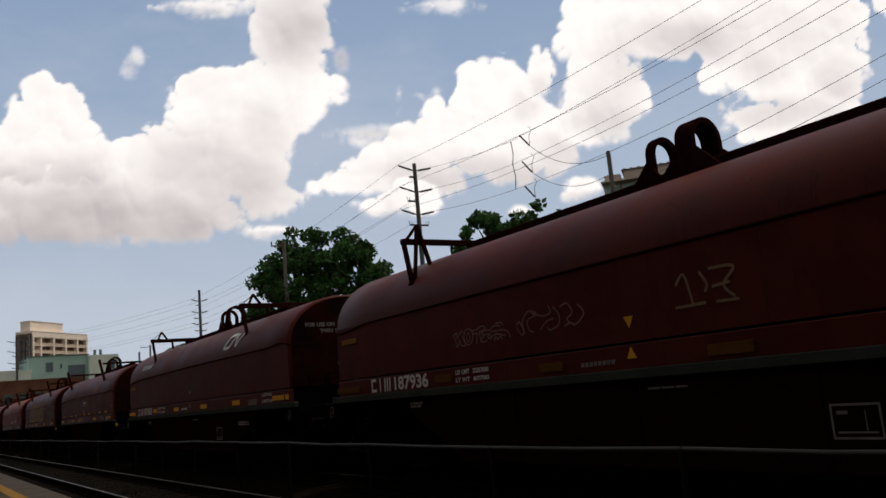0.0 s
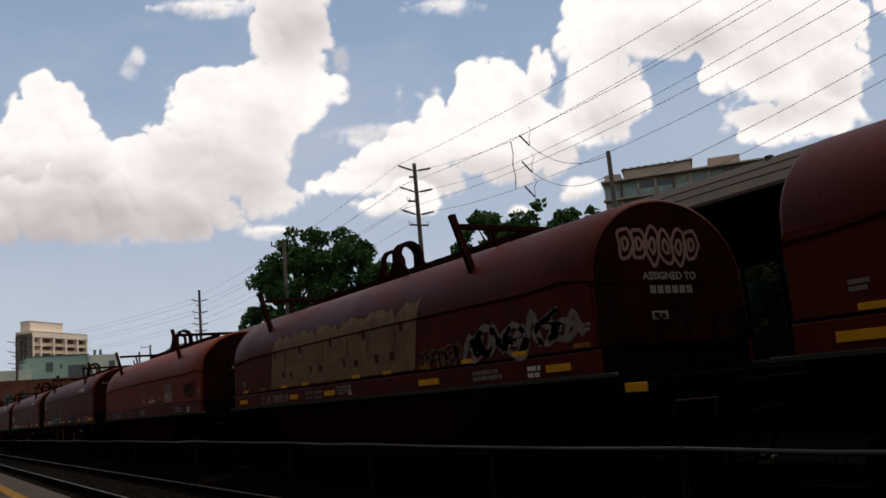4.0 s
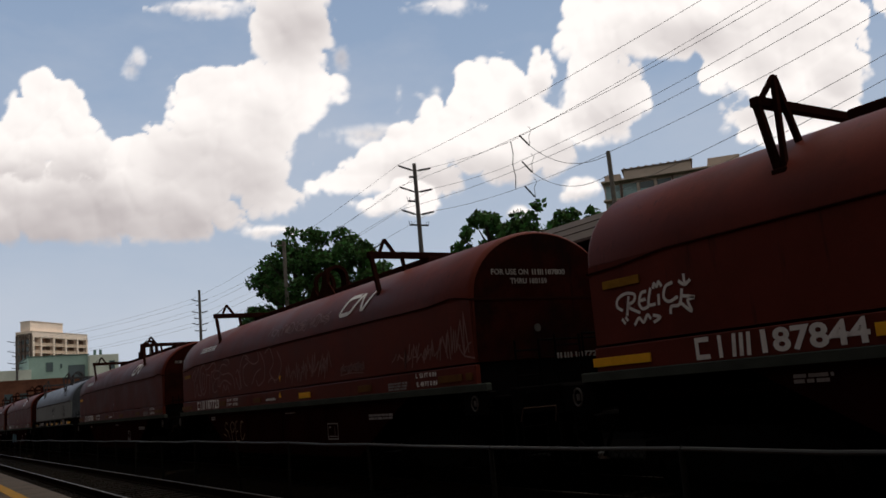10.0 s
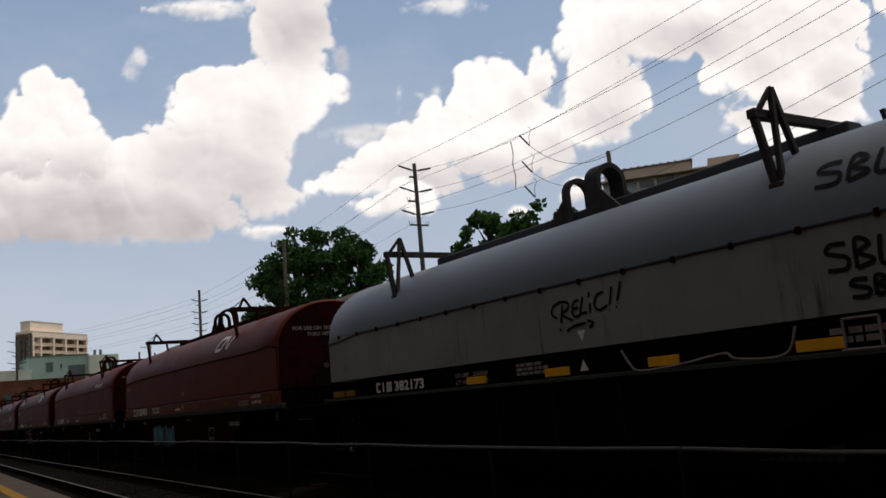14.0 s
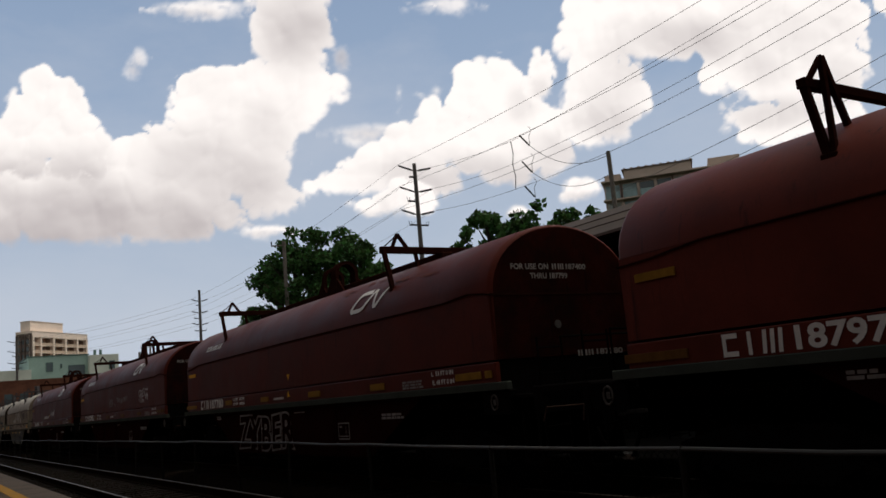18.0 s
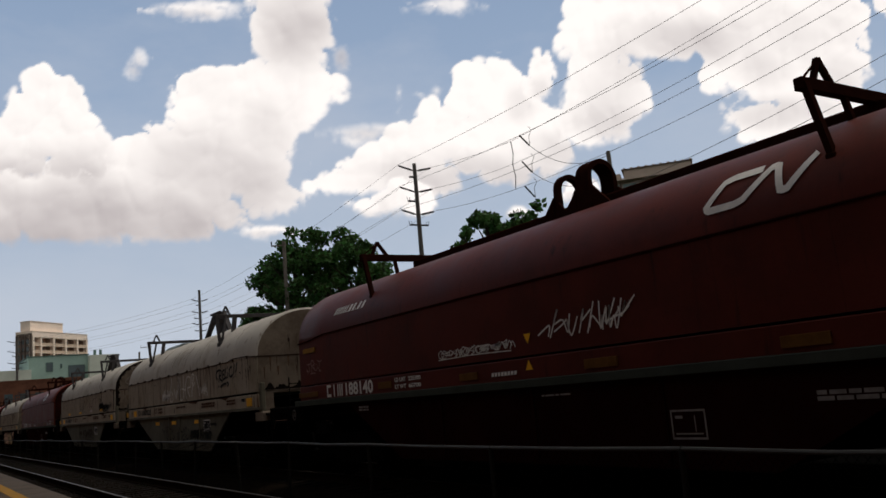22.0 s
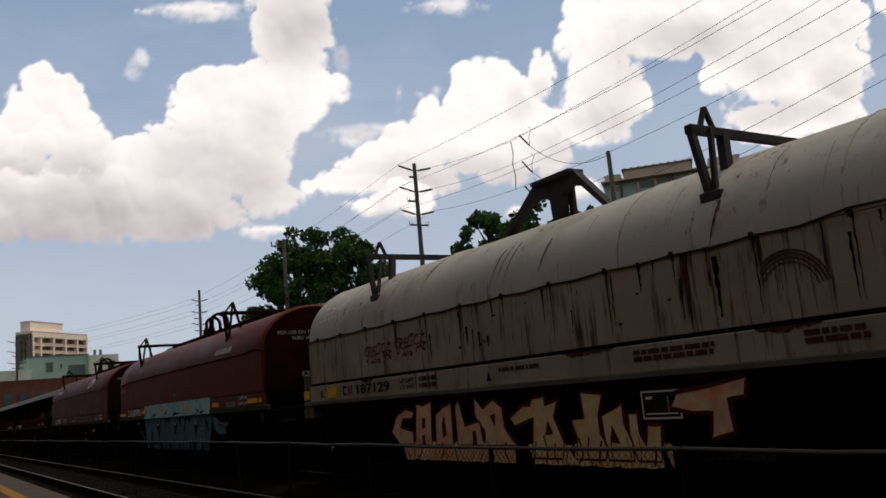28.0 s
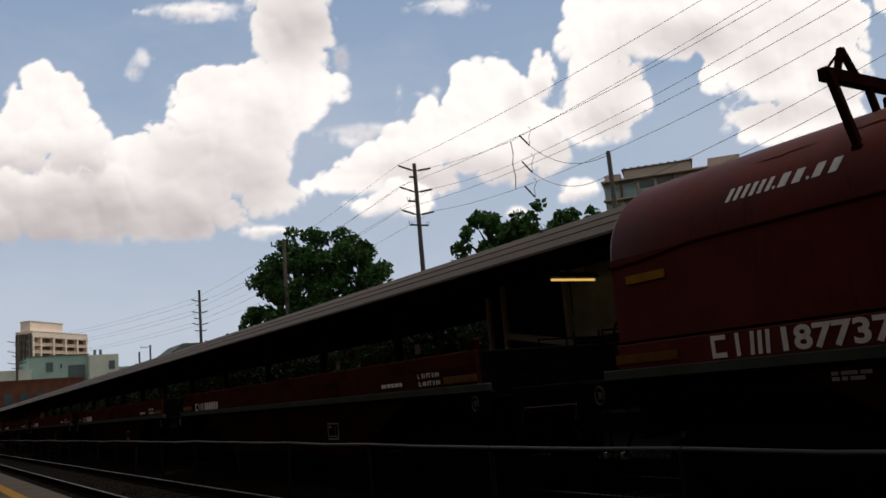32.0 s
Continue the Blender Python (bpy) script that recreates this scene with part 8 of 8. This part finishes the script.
line_tag(c, LONG, 8.15, 8.95, 2.02, 2.4, [[(0.05, 0.7), (0.2, 0.95), (0.3, 0.1)], [(0.0, 0.1), (0.5, 0.12)], [(0.45, 0.95), (0.55, 0.6), (0.5, 0.4)], [(0.6, 0.98), (0.98, 0.92), (0.8, 0.5), (0.95, 0.15)], [(0.62, 0.5), (0.9, 0.55)], [(0.66, 0.1), (1.0, 0.08)]], M_BUFF_PALE, 0.03)

c = couple("long", -30.52, MAROON_LABEL, DARK)
mark_long(c, "187603", "emblem", True, 0, 2)

c = couple("short", -46.2, "dark maroon short coil car with a graffiti outline", {"hood_roof": M_MAROON_DARK, "hood_side": M_MAROON_DARK, "side_sill": M_MAROON_DARK})
mark_short(c, "380522", seed=3)
line_tag(c, SHORT, 2.9, 6.1, 1.82, 2.6, [[(0.0, 0.1), (0.03, 0.8), (0.14, 0.85), (0.17, 0.3), (0.1, 0.25), (0.08, 0.6)], [(0.24, 0.2), (0.22, 0.7), (0.34, 0.78), (0.36, 0.3), (0.3, 0.1)], [(0.44, 0.9), (0.5, 0.96), (0.6, 0.92)],
         [(0.5, 0.05), (0.52, 0.5), (0.58, 0.76), (0.64, 0.7), (0.62, 0.3), (0.66, 0.06)], [(0.8, 0.05), (0.84, 0.35), (0.9, 0.42), (0.95, 0.2), (1.0, 0.0)], [(0.3, 0.98), (0.6, 0.99), (0.8, 1.0)]], M_BUFF_PALE, 0.022)
b = Build()
n = 8
b.add(on_side(SHORT, [(8.5 + 0.11 * j / n, 2.58 + 0.4 * j / n) for j in range(n + 1)] + [(9.49 + 0.12 * j / n, 2.58 + 0.4 * j / n) for j in range(n + 1)], 0.012), [(j, n + 1 + j, n + 2 + j, j + 1) for j in range(n)])
part("paint_patch", b, M_RED, c, "paler patch of touched-up paint")

c = couple("short", -61.5, "dark maroon short coil car with a large buff graffiti piece", {"hood_roof": M_MAROON_DARK, "hood_side": M_MAROON_DARK, "side_sill": M_MAROON_DARK})
mark_short(c, "380519", seed=4)
panel_piece(c, SHORT, 2.4, 8.6, 1.8, 2.9, M_BUFF_PALE, M_MAROON_DARK, 9)
scrawl(c, SHORT, 10.0, 12.25, 1.82, 2.3, 3, M_FADED, 0.09, 8)
scrawl(c, SHORT, 8.8, 9.8, 1.8, 2.1, 3, M_BUFF, 0.04, 61)
end_scrawl(c, SHORT, -0.85, 0.55, 2.75, 3.2, 6, M_PINK, 0.045, 62)

c = couple("short", -77.07, "faded brick-red short coil car with white graffiti tags", {"side_sill": M_MAROON_DARK})
mark_short(c, "380530", seed=5, yellow=False)
line_tag(c, SHORT, 9.0, 9.9, 2.08, 2.38, [[(0.14, 0.85), (0.05, 0.95), (0.0, 0.7), (0.13, 0.4), (0.08, 0.08), (0.0, 0.2)], [(0.17, 0.05), (0.2, 0.9), (0.28, 0.35), (0.36, 0.92), (0.4, 0.1)], [(0.44, 0.9), (0.43, 0.3), (0.5, 0.1), (0.57, 0.4), (0.58, 0.95)],
         [(0.62, 0.0), (0.64, 0.95), (0.76, 0.82), (0.68, 0.5), (0.8, 0.05)], [(0.85, 0.0), (0.86, 1.05)], [(1.02, 1.0), (0.87, 0.5), (1.0, -0.02)], [(0.05, 0.5), (0.5, 0.6), (0.95, 0.66)]], M_FADED, 0.045)
line_tag(c, SHORT, 8.95, 9.9, 1.84, 2.1, TROPHY, M_WHITE, 0.03)
stroke_tag(c, SHORT, 8.13, 8.86, 1.88, 2.03, M_FADED, 0.02)
scrawl(c, SHORT, 11.1, 12.15, 1.88, 2.36, 2, M_BLACKPAINT, 0.04, 12)
scrawl(c, SHORT, 11.85, 12.16, 2.0, 2.08, 2, M_FADED, 0.02, 63)
line_tag(c, SHORT, 5.95, 6.35, 2.02, 2.22, spikes(2, 4), M_FADED, 0.018)

c = couple("plain", -94.78, "maroon coil car with teal graffiti above its sill")
mark_long(c, "187671", "site", False, 0, 3, (1.17, 1.84, 1.95, 2.89))
zigzag_piece(c, LONG, 3.3, 1.44, 1.82)
line_tag(c, LONG, 8.3, 10.5, 1.5, 1.8, SWIRLS, M_BLACKPAINT, 0.13, 0.007)
line_tag(c, LONG, 8.3, 10.5, 1.5, 1.8, SWIRLS, M_STEEL_BLUE, 0.04, 0.012)
stroke_tag(c, LONG, 3.22, 3.98, 1.99, 2.25, M_FADED, 0.024)
stick_tags(c, LONG, M_BUFF_PALE)

c = couple("plain", -112.14, "maroon coil car with bright yellow reflectors", None)
mark_long(c, "187844", "site", False, 0, 4, (1.47, 2.13, 2.25, 3.31))
line_tag(c, LONG, 0.44, 1.56, 1.95, 2.4, RELIC + CROWN, M_WHITE, 0.035)

c = couple("long", -129.38, "maroon coil car covered in thin pale graffiti outlines")
mark_long(c, "187723", "emblem", True, 1, 5, (1.43, 2.1, 2.23, 3.29))
line_tag(c, LONG, 0.92, 4.55, 1.83, 2.66, NOTES, M_PINK, 0.03)
line_tag(c, LONG, 4.65, 7.7, 1.88, 2.68, SWIRLS, M_PINK, 0.03)
line_tag(c, LONG, 7.7, 9.75, 1.88, 2.34, spikes(3, 13, 0.2), M_PINK, 0.024, curve=False)
scrawl(c, LONG, 10.45, 11.38, 1.9, 2.06, 5, M_PINK, 0.02, 21)
line_tag(c, LONG, 12.58, 13.42, 1.84, 2.24, spikes(4, 9), M_PINK, 0.022, curve=False)
line_tag(c, LONG, 13.48, 14.4, 1.86, 2.2, spikes(6, 9, 0.8), M_PINK, 0.022, curve=False)
line_tag(c, LONG, 14.4, 14.8, 1.84, 2.12, [[(0.0, 0.9), (0.15, 0.5), (0.4, 0.2), (1.0, 0.02)], [(0.12, 0.8), (0.16, 0.74)]], M_PINK, 0.022)
scrawl(c, LONG, 6.8, 9.8, 2.88, 3.12, 5, M_PINK, 0.02, 22)
line_tag(c, LONG, 3.5, 5.05, 0.67, 1.15, SPEC, M_BUFF, 0.028)

c = couple("long", -146.46, "dark maroon coil car coupled behind a grey one", DARK)
mark_long(c, "187968", "emblem", True, 1, 6, (1.4, 2.06, 2.21, 3.3))

c = couple("grey", -161.73, "two-tone grey short coil car with black graffiti tags", GREY)
mark_short(c, "382173", True, 7)
line_tag(c, SHORT, 6.56, 7.8, 1.99, 2.46, RELIC + SHOUT, M_CHARRED, 0.03)
for k, (x, z, h) in enumerate(((10.22, 2.88, 0.24), (10.27, 2.12, 0.26), (10.45, 1.88, 0.17))):
    line_tag(c, SHORT, x, x + 0.76 - 0.12 * k, z, z + h, [[(0.3, 0.92), (0.08, 0.95), (0.02, 0.7), (0.3, 0.45), (0.26, 0.1), (0.0, 0.12)], [(0.42, 0.05), (0.44, 1.0), (0.62, 0.8), (0.46, 0.55), (0.66, 0.25), (0.42, 0.05)],
             [(0.78, 1.0), (0.76, 0.1), (1.0, 0.14)]], M_BLACKPAINT, 0.04)

c = couple("long", -179.2, MAROON_LABEL)
mark_long(c, "187455", "emblem", False, 1, 7)
fill_piece(c, LONG, 3.9, 6.3, 0.5, 1.2, 3, M_STEEL_BLUE, M_TEAL, 50, 0.03)
c = couple("plain", -196.47, MAROON_LABEL)
mark_long(c, "187972", "site", False, 1, 8)
c = couple("long", -213.75, "dark maroon coil car with outlined graffiti below its sill", DARK)
mark_long(c, "187780", "emblem", True, 2, 9)
scuffs(c, LONG, 8.0, 13.0, 71)
outline_text(c, LONG, "ZYBER", 4.1, 7.6, 0.5, 1.28, M_FADED, M_UNDER)
c = couple("long", -231.06, "maroon coil car with small white graffiti tags", DARK)
mark_long(c, "187492", "emblem", True, 1, 10)
line_tag(c, LONG, 11.38, 12.74, 1.95, 2.46, RELIC + CROWN, M_WHITE, 0.032)
lettering(c, LONG, "TOP KUSH ONLY!", 7.72, 9.56, 2.07, 2.25, M_FADED, "graffiti", 0.14)
scrawl(c, LONG, 6.33, 7.08, 2.0, 2.25, 4, M_FADED, 0.025, 30)
c = couple("long", -248.4, "maroon coil car with a white tag at mid-length", DARK)
mark_long(c, "188140", "emblem", True, 1, 11)
line_tag(c, LONG, 7.75, 9.2, 1.95, 2.3, spikes(7, 10), M_WHITE, 0.022)
scrawl(c, LONG, 5.3, 7.1, 1.9, 2.02, 7, M_WHITE, 0.016, 32)
line_tag(c, LONG, 0.4, 1.1, 1.98, 2.24, TROPHY, M_PINK, 0.022)
stroke_tag(c, LONG, 13.47, 14.22, 2.9, 3.06, M_FADED, 0.02)

c = couple("old", -263.95, "rusty off-white coil car with black graffiti lettering", None)
mark_old(c, "187025", 12)
line_tag(c, OLD, 10.12, 11.8, 2.0, 2.56, RELIC + SHOUT, M_BLACKPAINT, 0.055)
line_tag(c, OLD, 4.66, 5.5, 1.88, 2.24, spikes(8, 9), M_WHITE, 0.024, curve=False)
line_tag(c, OLD, 4.7, 5.5, 1.9, 2.18, spikes(9, 12), M_WHITE, 0.018, curve=False)
line_tag(c, OLD, 5.6, 8.95, 1.82, 2.56, HIGH, M_WHITE, 0.038)
line_tag(c, OLD, 8.75, 9.27, 1.86, 2.22, spikes(10, 6), M_WHITE, 0.024, curve=False)
b = Build()
ribbon(b, OLD, [(6.6, 2.43), (6.62, 2.1), (6.615, 1.84)], 0.055, 0.0075)
part("rust_run", b, M_RUST_DARK, c)
end_rust(c, OLD, 81, 6)
end_grime(c, OLD, 86, False)
b = Build()
for k, x in enumerate((5.7, 5.95, 6.3, 6.6, 7.0, 7.3)):
    drip(b, OLD, x, 3.3, 2.8, 0.024 + 0.014 * (k % 3), 0.012, -0.1)
tagged(part("rust_run", b, M_RUST, c, "thin rust runs below the lifting bracket"), kind="stuff")
line_tag(c, OLD, 4.47, 5.85, 0.66, 1.1, TALL, M_BLACKPAINT, 0.03)
line_tag(c, OLD, 6.15, 7.45, 0.69, 1.06, SWIRLS, M_BLACKPAINT, 0.032)
scrawl(c, OLD, 7.5, 9.4, 0.72, 1.04, 7, M_BLACKPAINT, 0.036, 66)
line_tag(c, OLD, 5.1, 9.4, 0.46, 0.72, [[(0.0, 0.1), (0.06, 0.3), (0.12, 0.12), (0.3, 0.5)], [(0.5, 0.3), (0.7, 0.72), (0.98, 0.9)], [(0.62, 0.1), (0.8, 0.4), (0.9, 0.62)]], M_BLACKPAINT, 0.03)
scrawl(c, OLD, 9.42, 9.86, 1.08, 1.16, 4, M_BLACKPAINT, 0.02, 67)
b = Build()
for x, za, zb, w in ((12.12, 2.66, 2.1, 0.03), (12.37, 2.36, 1.9, 0.035), (12.52, 2.32, 2.08, 0.06), (12.66, 2.4, 2.2, 0.05), (10.15, 2.6, 1.86, 0.03), (8.76, 2.62, 1.9, 0.02), (9.6, 2.6, 2.3, 0.022)):
    drip(b, OLD, x, za, zb, 1.3 * w, 0.006)
tagged(part("rust_run", b, M_RUST_DARK, c, "rust run down from a lug"), kind="stuff")
c = couple("old", -279.5, "rusty off-white coil car with faded tags", None)
mark_old(c, "187059", 13)
end_rust(c, OLD, 83, 6)
end_grime(c, OLD, 87)
scrawl(c, OLD, 10.0, 10.86, 1.9, 2.2, 4, M_BLACKPAINT, 0.055, 36)
scrawl(c, OLD, 10.92, 12.0, 1.86, 2.14, 5, M_BLACKPAINT, 0.045, 39)
lettering(c, OLD, "14", 12.14, 12.5, 1.93, 2.15, M_BLACKPAINT, "graffiti", 0.1)
part("paint_patch", Build().add(on_side(OLD, [(8.05, 1.88), (8.45, 1.88), (8.47, 1.97), (8.1, 1.985)], 0.0065), [(0, 1, 2, 3)]), M_PALE_PINK, c, "small pale pink patch")
b = Build()
for k, (x, za, zb, w) in enumerate(((5.45, 3.12, 2.98, 0.03), (5.6, 3.12, 2.95, 0.03), (5.75, 3.1, 2.93, 0.035), (5.88, 3.06, 2.92, 0.03), (6.8, 3.16, 3.04, 0.06), (7.0, 3.2, 3.04, 0.07), (7.2, 3.2, 3.08, 0.09), (7.45, 3.25, 2.6, 0.03), (10.1, 3.1, 2.82, 0.1), (8.79, 2.56, 1.86, 0.02))):
    drip(b, OLD, x, za, zb, w, 0.012, -0.08)
tagged(part("rust_run", b, M_RUST, c, "smeared rust runs down the hood"), kind="stuff")
line_tag(c, OLD, 10.18, 10.64, 2.22, 2.42, [[(0.0, 0.55), (0.35, 0.72)], [(0.18, 0.64), (0.22, 0.05)], [(0.42, 0.5), (0.4, 0.25), (0.55, 0.22), (0.6, 0.5), (0.42, 0.55)], [(0.72, 0.95), (0.74, 0.55), (0.9, 0.6)], [(0.98, 1.05), (0.92, 0.5), (0.8, 0.08)]], M_BLACKPAINT, 0.026)
end_scrawl(c, OLD, -0.7, 0.35, 3.08, 3.44, 3, M_FADED, 0.018, 63)
end_scrawl(c, OLD, -0.9, 0.5, 2.72, 3.04, 4, M_FADED, 0.018, 64)
line_tag(c, OLD, 7.74, 9.24, 1.86, 2.42, TRIPOD, M_REDSPRAY, 0.026)
line_tag(c, OLD, 5.39, 7.19, 1.84, 2.36, SEAR, M_RUST_DARK, 0.022)
for x, w in ((2.4, 0.46), (5.4, 0.46), (10.23, 0.14), (10.46, 0.15)):
    reflector(c, OLD, x, x + w, 1.865, 1.945)
scrawl(c, OLD, 5.06, 5.75, 0.92, 1.1, 4, M_RUST_DARK, 0.018, 37)
scrawl(c, OLD, 6.1, 8.55, 0.86, 1.16, 8, M_RUST_DARK, 0.022, 38)
scrawl(c, OLD, 6.2, 7.8, 0.58, 0.8, 6, M_RUST_DARK, 0.018, 68)
c = couple("long", -296.9, MAROON_LABEL)
mark_long(c, "187588", "emblem", False, 1, 14)
c = couple("old", -312.45, "rusty off-white coil car with orange graffiti below its sill", {"belly_panel": M_BLACK})
mark_old(c, "187129", 15)
sink_ribs(c)
letter_piece(c, OLD, [[(3.15, 0.85), (3.35, 1.1), (3.65, 1.2), (3.9, 1.15), (3.85, 1.05), (3.55, 1.05), (3.45, 0.92), (3.85, 0.85), (3.85, 0.65), (3.4, 0.66)], [(4.0, 1.28), (4.2, 1.24), (4.45, 1.3), (4.38, 0.65), (3.9, 0.65)],
                      [(4.55, 1.1), (4.78, 1.2), (5.0, 1.25), (4.98, 0.65), (4.5, 0.65), (4.52, 0.8)], [(5.1, 1.2), (5.2, 1.3), (5.32, 0.92), (5.7, 0.98), (5.75, 0.65), (5.1, 0.65)],
                      [(5.6, 1.32), (5.8, 1.15), (6.05, 1.26), (6.25, 1.15), (6.27, 0.88), (6.5, 0.65), (5.8, 0.65), (5.8, 0.85), (5.6, 1.05)]],
             [[(4.15, 1.05), (4.25, 1.05), (4.22, 0.9), (4.12, 0.9)], [(4.7, 0.95), (4.8, 1.1), (4.82, 0.8), (4.72, 0.75)], [(5.95, 1.05), (6.08, 1.08), (6.05, 0.9)], [(4.12, 0.8), (4.2, 0.8), (4.2, 0.6), (4.1, 0.6)], [(5.5, 0.85), (5.58, 0.85), (5.6, 0.62), (5.48, 0.62)]],
             M_PEACH, M_REDSPRAY, (3.5, 6.45))
letter_piece(c, OLD, [[(6.4, 1.0), (6.5, 0.9), (6.9, 1.0), (6.8, 0.5), (7.4, 0.5), (7.45, 0.7), (7.3, 1.0), (7.4, 1.2), (7.15, 1.15), (7.15, 1.26), (6.9, 1.24), (6.85, 1.15), (6.7, 1.16)],
                      [(7.62, 0.97), (7.85, 0.98), (7.83, 1.28), (8.2, 1.24), (8.1, 1.0), (8.1, 0.8), (8.2, 0.65), (8.15, 0.5), (7.65, 0.5), (7.7, 0.75)], [(8.15, 1.0), (8.5, 1.12), (8.5, 0.9), (8.6, 0.7), (8.6, 0.5), (8.2, 0.5), (8.16, 0.8)],
                      [(8.58, 1.02), (8.72, 1.02), (8.72, 0.8), (8.8, 0.66), (8.85, 0.88), (9.05, 0.88), (9.0, 0.5), (8.65, 0.5), (8.57, 0.8)]],
             [[(7.1, 0.78), (7.18, 0.97), (7.26, 0.8)], [(8.3, 0.9), (8.42, 0.68), (8.26, 0.7)], [(7.55, 0.6), (7.66, 0.75), (7.62, 0.5)]], M_PEACH_PALE, M_REDSPRAY, (6.75, 9.02))
letter_piece(c, OLD, [[(9.2, 1.06), (9.3, 1.2), (9.7, 1.24), (10.2, 1.32), (10.15, 1.14), (9.95, 1.12), (9.98, 0.8), (9.7, 0.74), (9.75, 1.0), (9.5, 1.0)]], [], M_PEACH, M_REDSPRAY, (9.06, 9.16))
for x0 in (2.43, 3.52):
    line_tag(c, OLD, x0, x0 + 0.98, 1.99 + 0.04 * (x0 > 3), 2.36 + 0.04 * (x0 > 3), RELIC + CROWN, M_REDSPRAY, 0.024)
stroke_tag(c, OLD, 0.5, 1.35, 2.92, 3.2, M_WHITE, 0.024)
c = couple("plain", -329.87, "maroon coil car with teal graffiti on its side", None)
mark_long(c, "187430", "site", False, 0, 16)
repaint(c, {"belly_panel": M_BLACK})
sink_ribs(c)
teal_band(c, LONG, 3.9, 10.95)
blob = [(3.72, 1.74), (3.8, 1.8), (4.04, 1.83), (4.2, 1.78), (4.2, 1.7), (4.06, 1.67), (4.02, 1.56), (3.97, 1.54), (3.95, 1.62), (3.88, 1.64), (3.86, 1.5), (3.8, 1.47), (3.76, 1.56), (3.7, 1.66)]
part("graffiti_fill", Build().add(on_side(LONG, blob, 0.014, 1.381), [tuple(range(len(blob)))]), M_PALE_PINK, c, "pale pink sprayed blot")
block_piece(c, LONG, 3.6, 10.95, 0.45, 1.378, M_STEEL_BLUE, M_BLACKPAINT, M_TEAL_PALE)
b = Build()
b.add(on_side(LONG, [(11.0, 1.36), (11.9, 1.1), (12.1, 0.86), (11.5, 0.86), (11.2, 0.95), (10.95, 1.2)]), [tuple(range(6))])
part("graffiti_fill", b, M_STEEL_BLUE, c)
c = couple("long", -347.2, MAROON_LABEL, DARK)
mark_long(c, "187737", "emblem", True, 1, 17)
line_tag(c, LONG, 8.3, 9.7, 1.84, 2.2, spikes(11, 8), M_PINK, 0.022, curve=False)
scrawl(c, LONG, 12.5, 13.4, 1.98, 2.2, 4, M_SCUFF, 0.02, 40)
scuffs(c, LONG, 1.0, 12.0, 72)
for k, u in enumerate((-364.8, -382.1, -399.4, -416.7, -434.0)):
    c = couple("bare", u, "low rusty brown coil car without its hood, open trough", {"side_sill": M_BARE, "belly_panel": M_UNDER})
    sp = LONG
    owner_shapes(c, sp, 1.22, 1.95, 1.5, 1.68)
    bars(c, sp, 2.08, 3.22, 1.5, 1.68, 1, cells=6, name="number_mark")
    lettering(c, sp, "L  53 FT 0 IN", 13.2, 13.82, 1.65, 1.72, M_WHITE, "length_mark")
    lettering(c, sp, "IL 48 FT 0 IN", 13.22, 13.84, 1.53, 1.6, M_WHITE, "length_mark")
    bars(c, sp, 12.0, 12.7, 1.56, 1.62, 1, M_WHITE, seed=k)
    reflector(c, sp, 0.05, 0.8, 1.53, 1.63, M_YELLOW_OLD)
    reflector(c, sp, 13.95, 14.8, 1.53, 1.63, M_YELLOW_OLD)
    stencil_box(c, sp, 9.68, 0.73)

for base in (*BASE.values(), BARE):
    for o in (*base.children_recursive, base):
        bpy.data.objects.remove(o)


# ---------------------------------------------------------------- what moves
TRAVEL = [(0.0, -0.77), (4.0, 41.52), (8.0, 83.75), (12.0, 126.03), (16.0, 168.44), (20.0, 211.05), (24.0, 253.90), (28.0, 296.99), (32.0, 340.31)]


def motions():
    for car, u in MOVERS:
        walk(car, [(t, pose(u + s, TRACK_Y, 0)) for t, s in TRAVEL])
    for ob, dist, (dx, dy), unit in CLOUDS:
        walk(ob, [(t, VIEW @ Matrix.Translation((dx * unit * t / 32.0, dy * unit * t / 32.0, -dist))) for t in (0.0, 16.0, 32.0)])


motions()
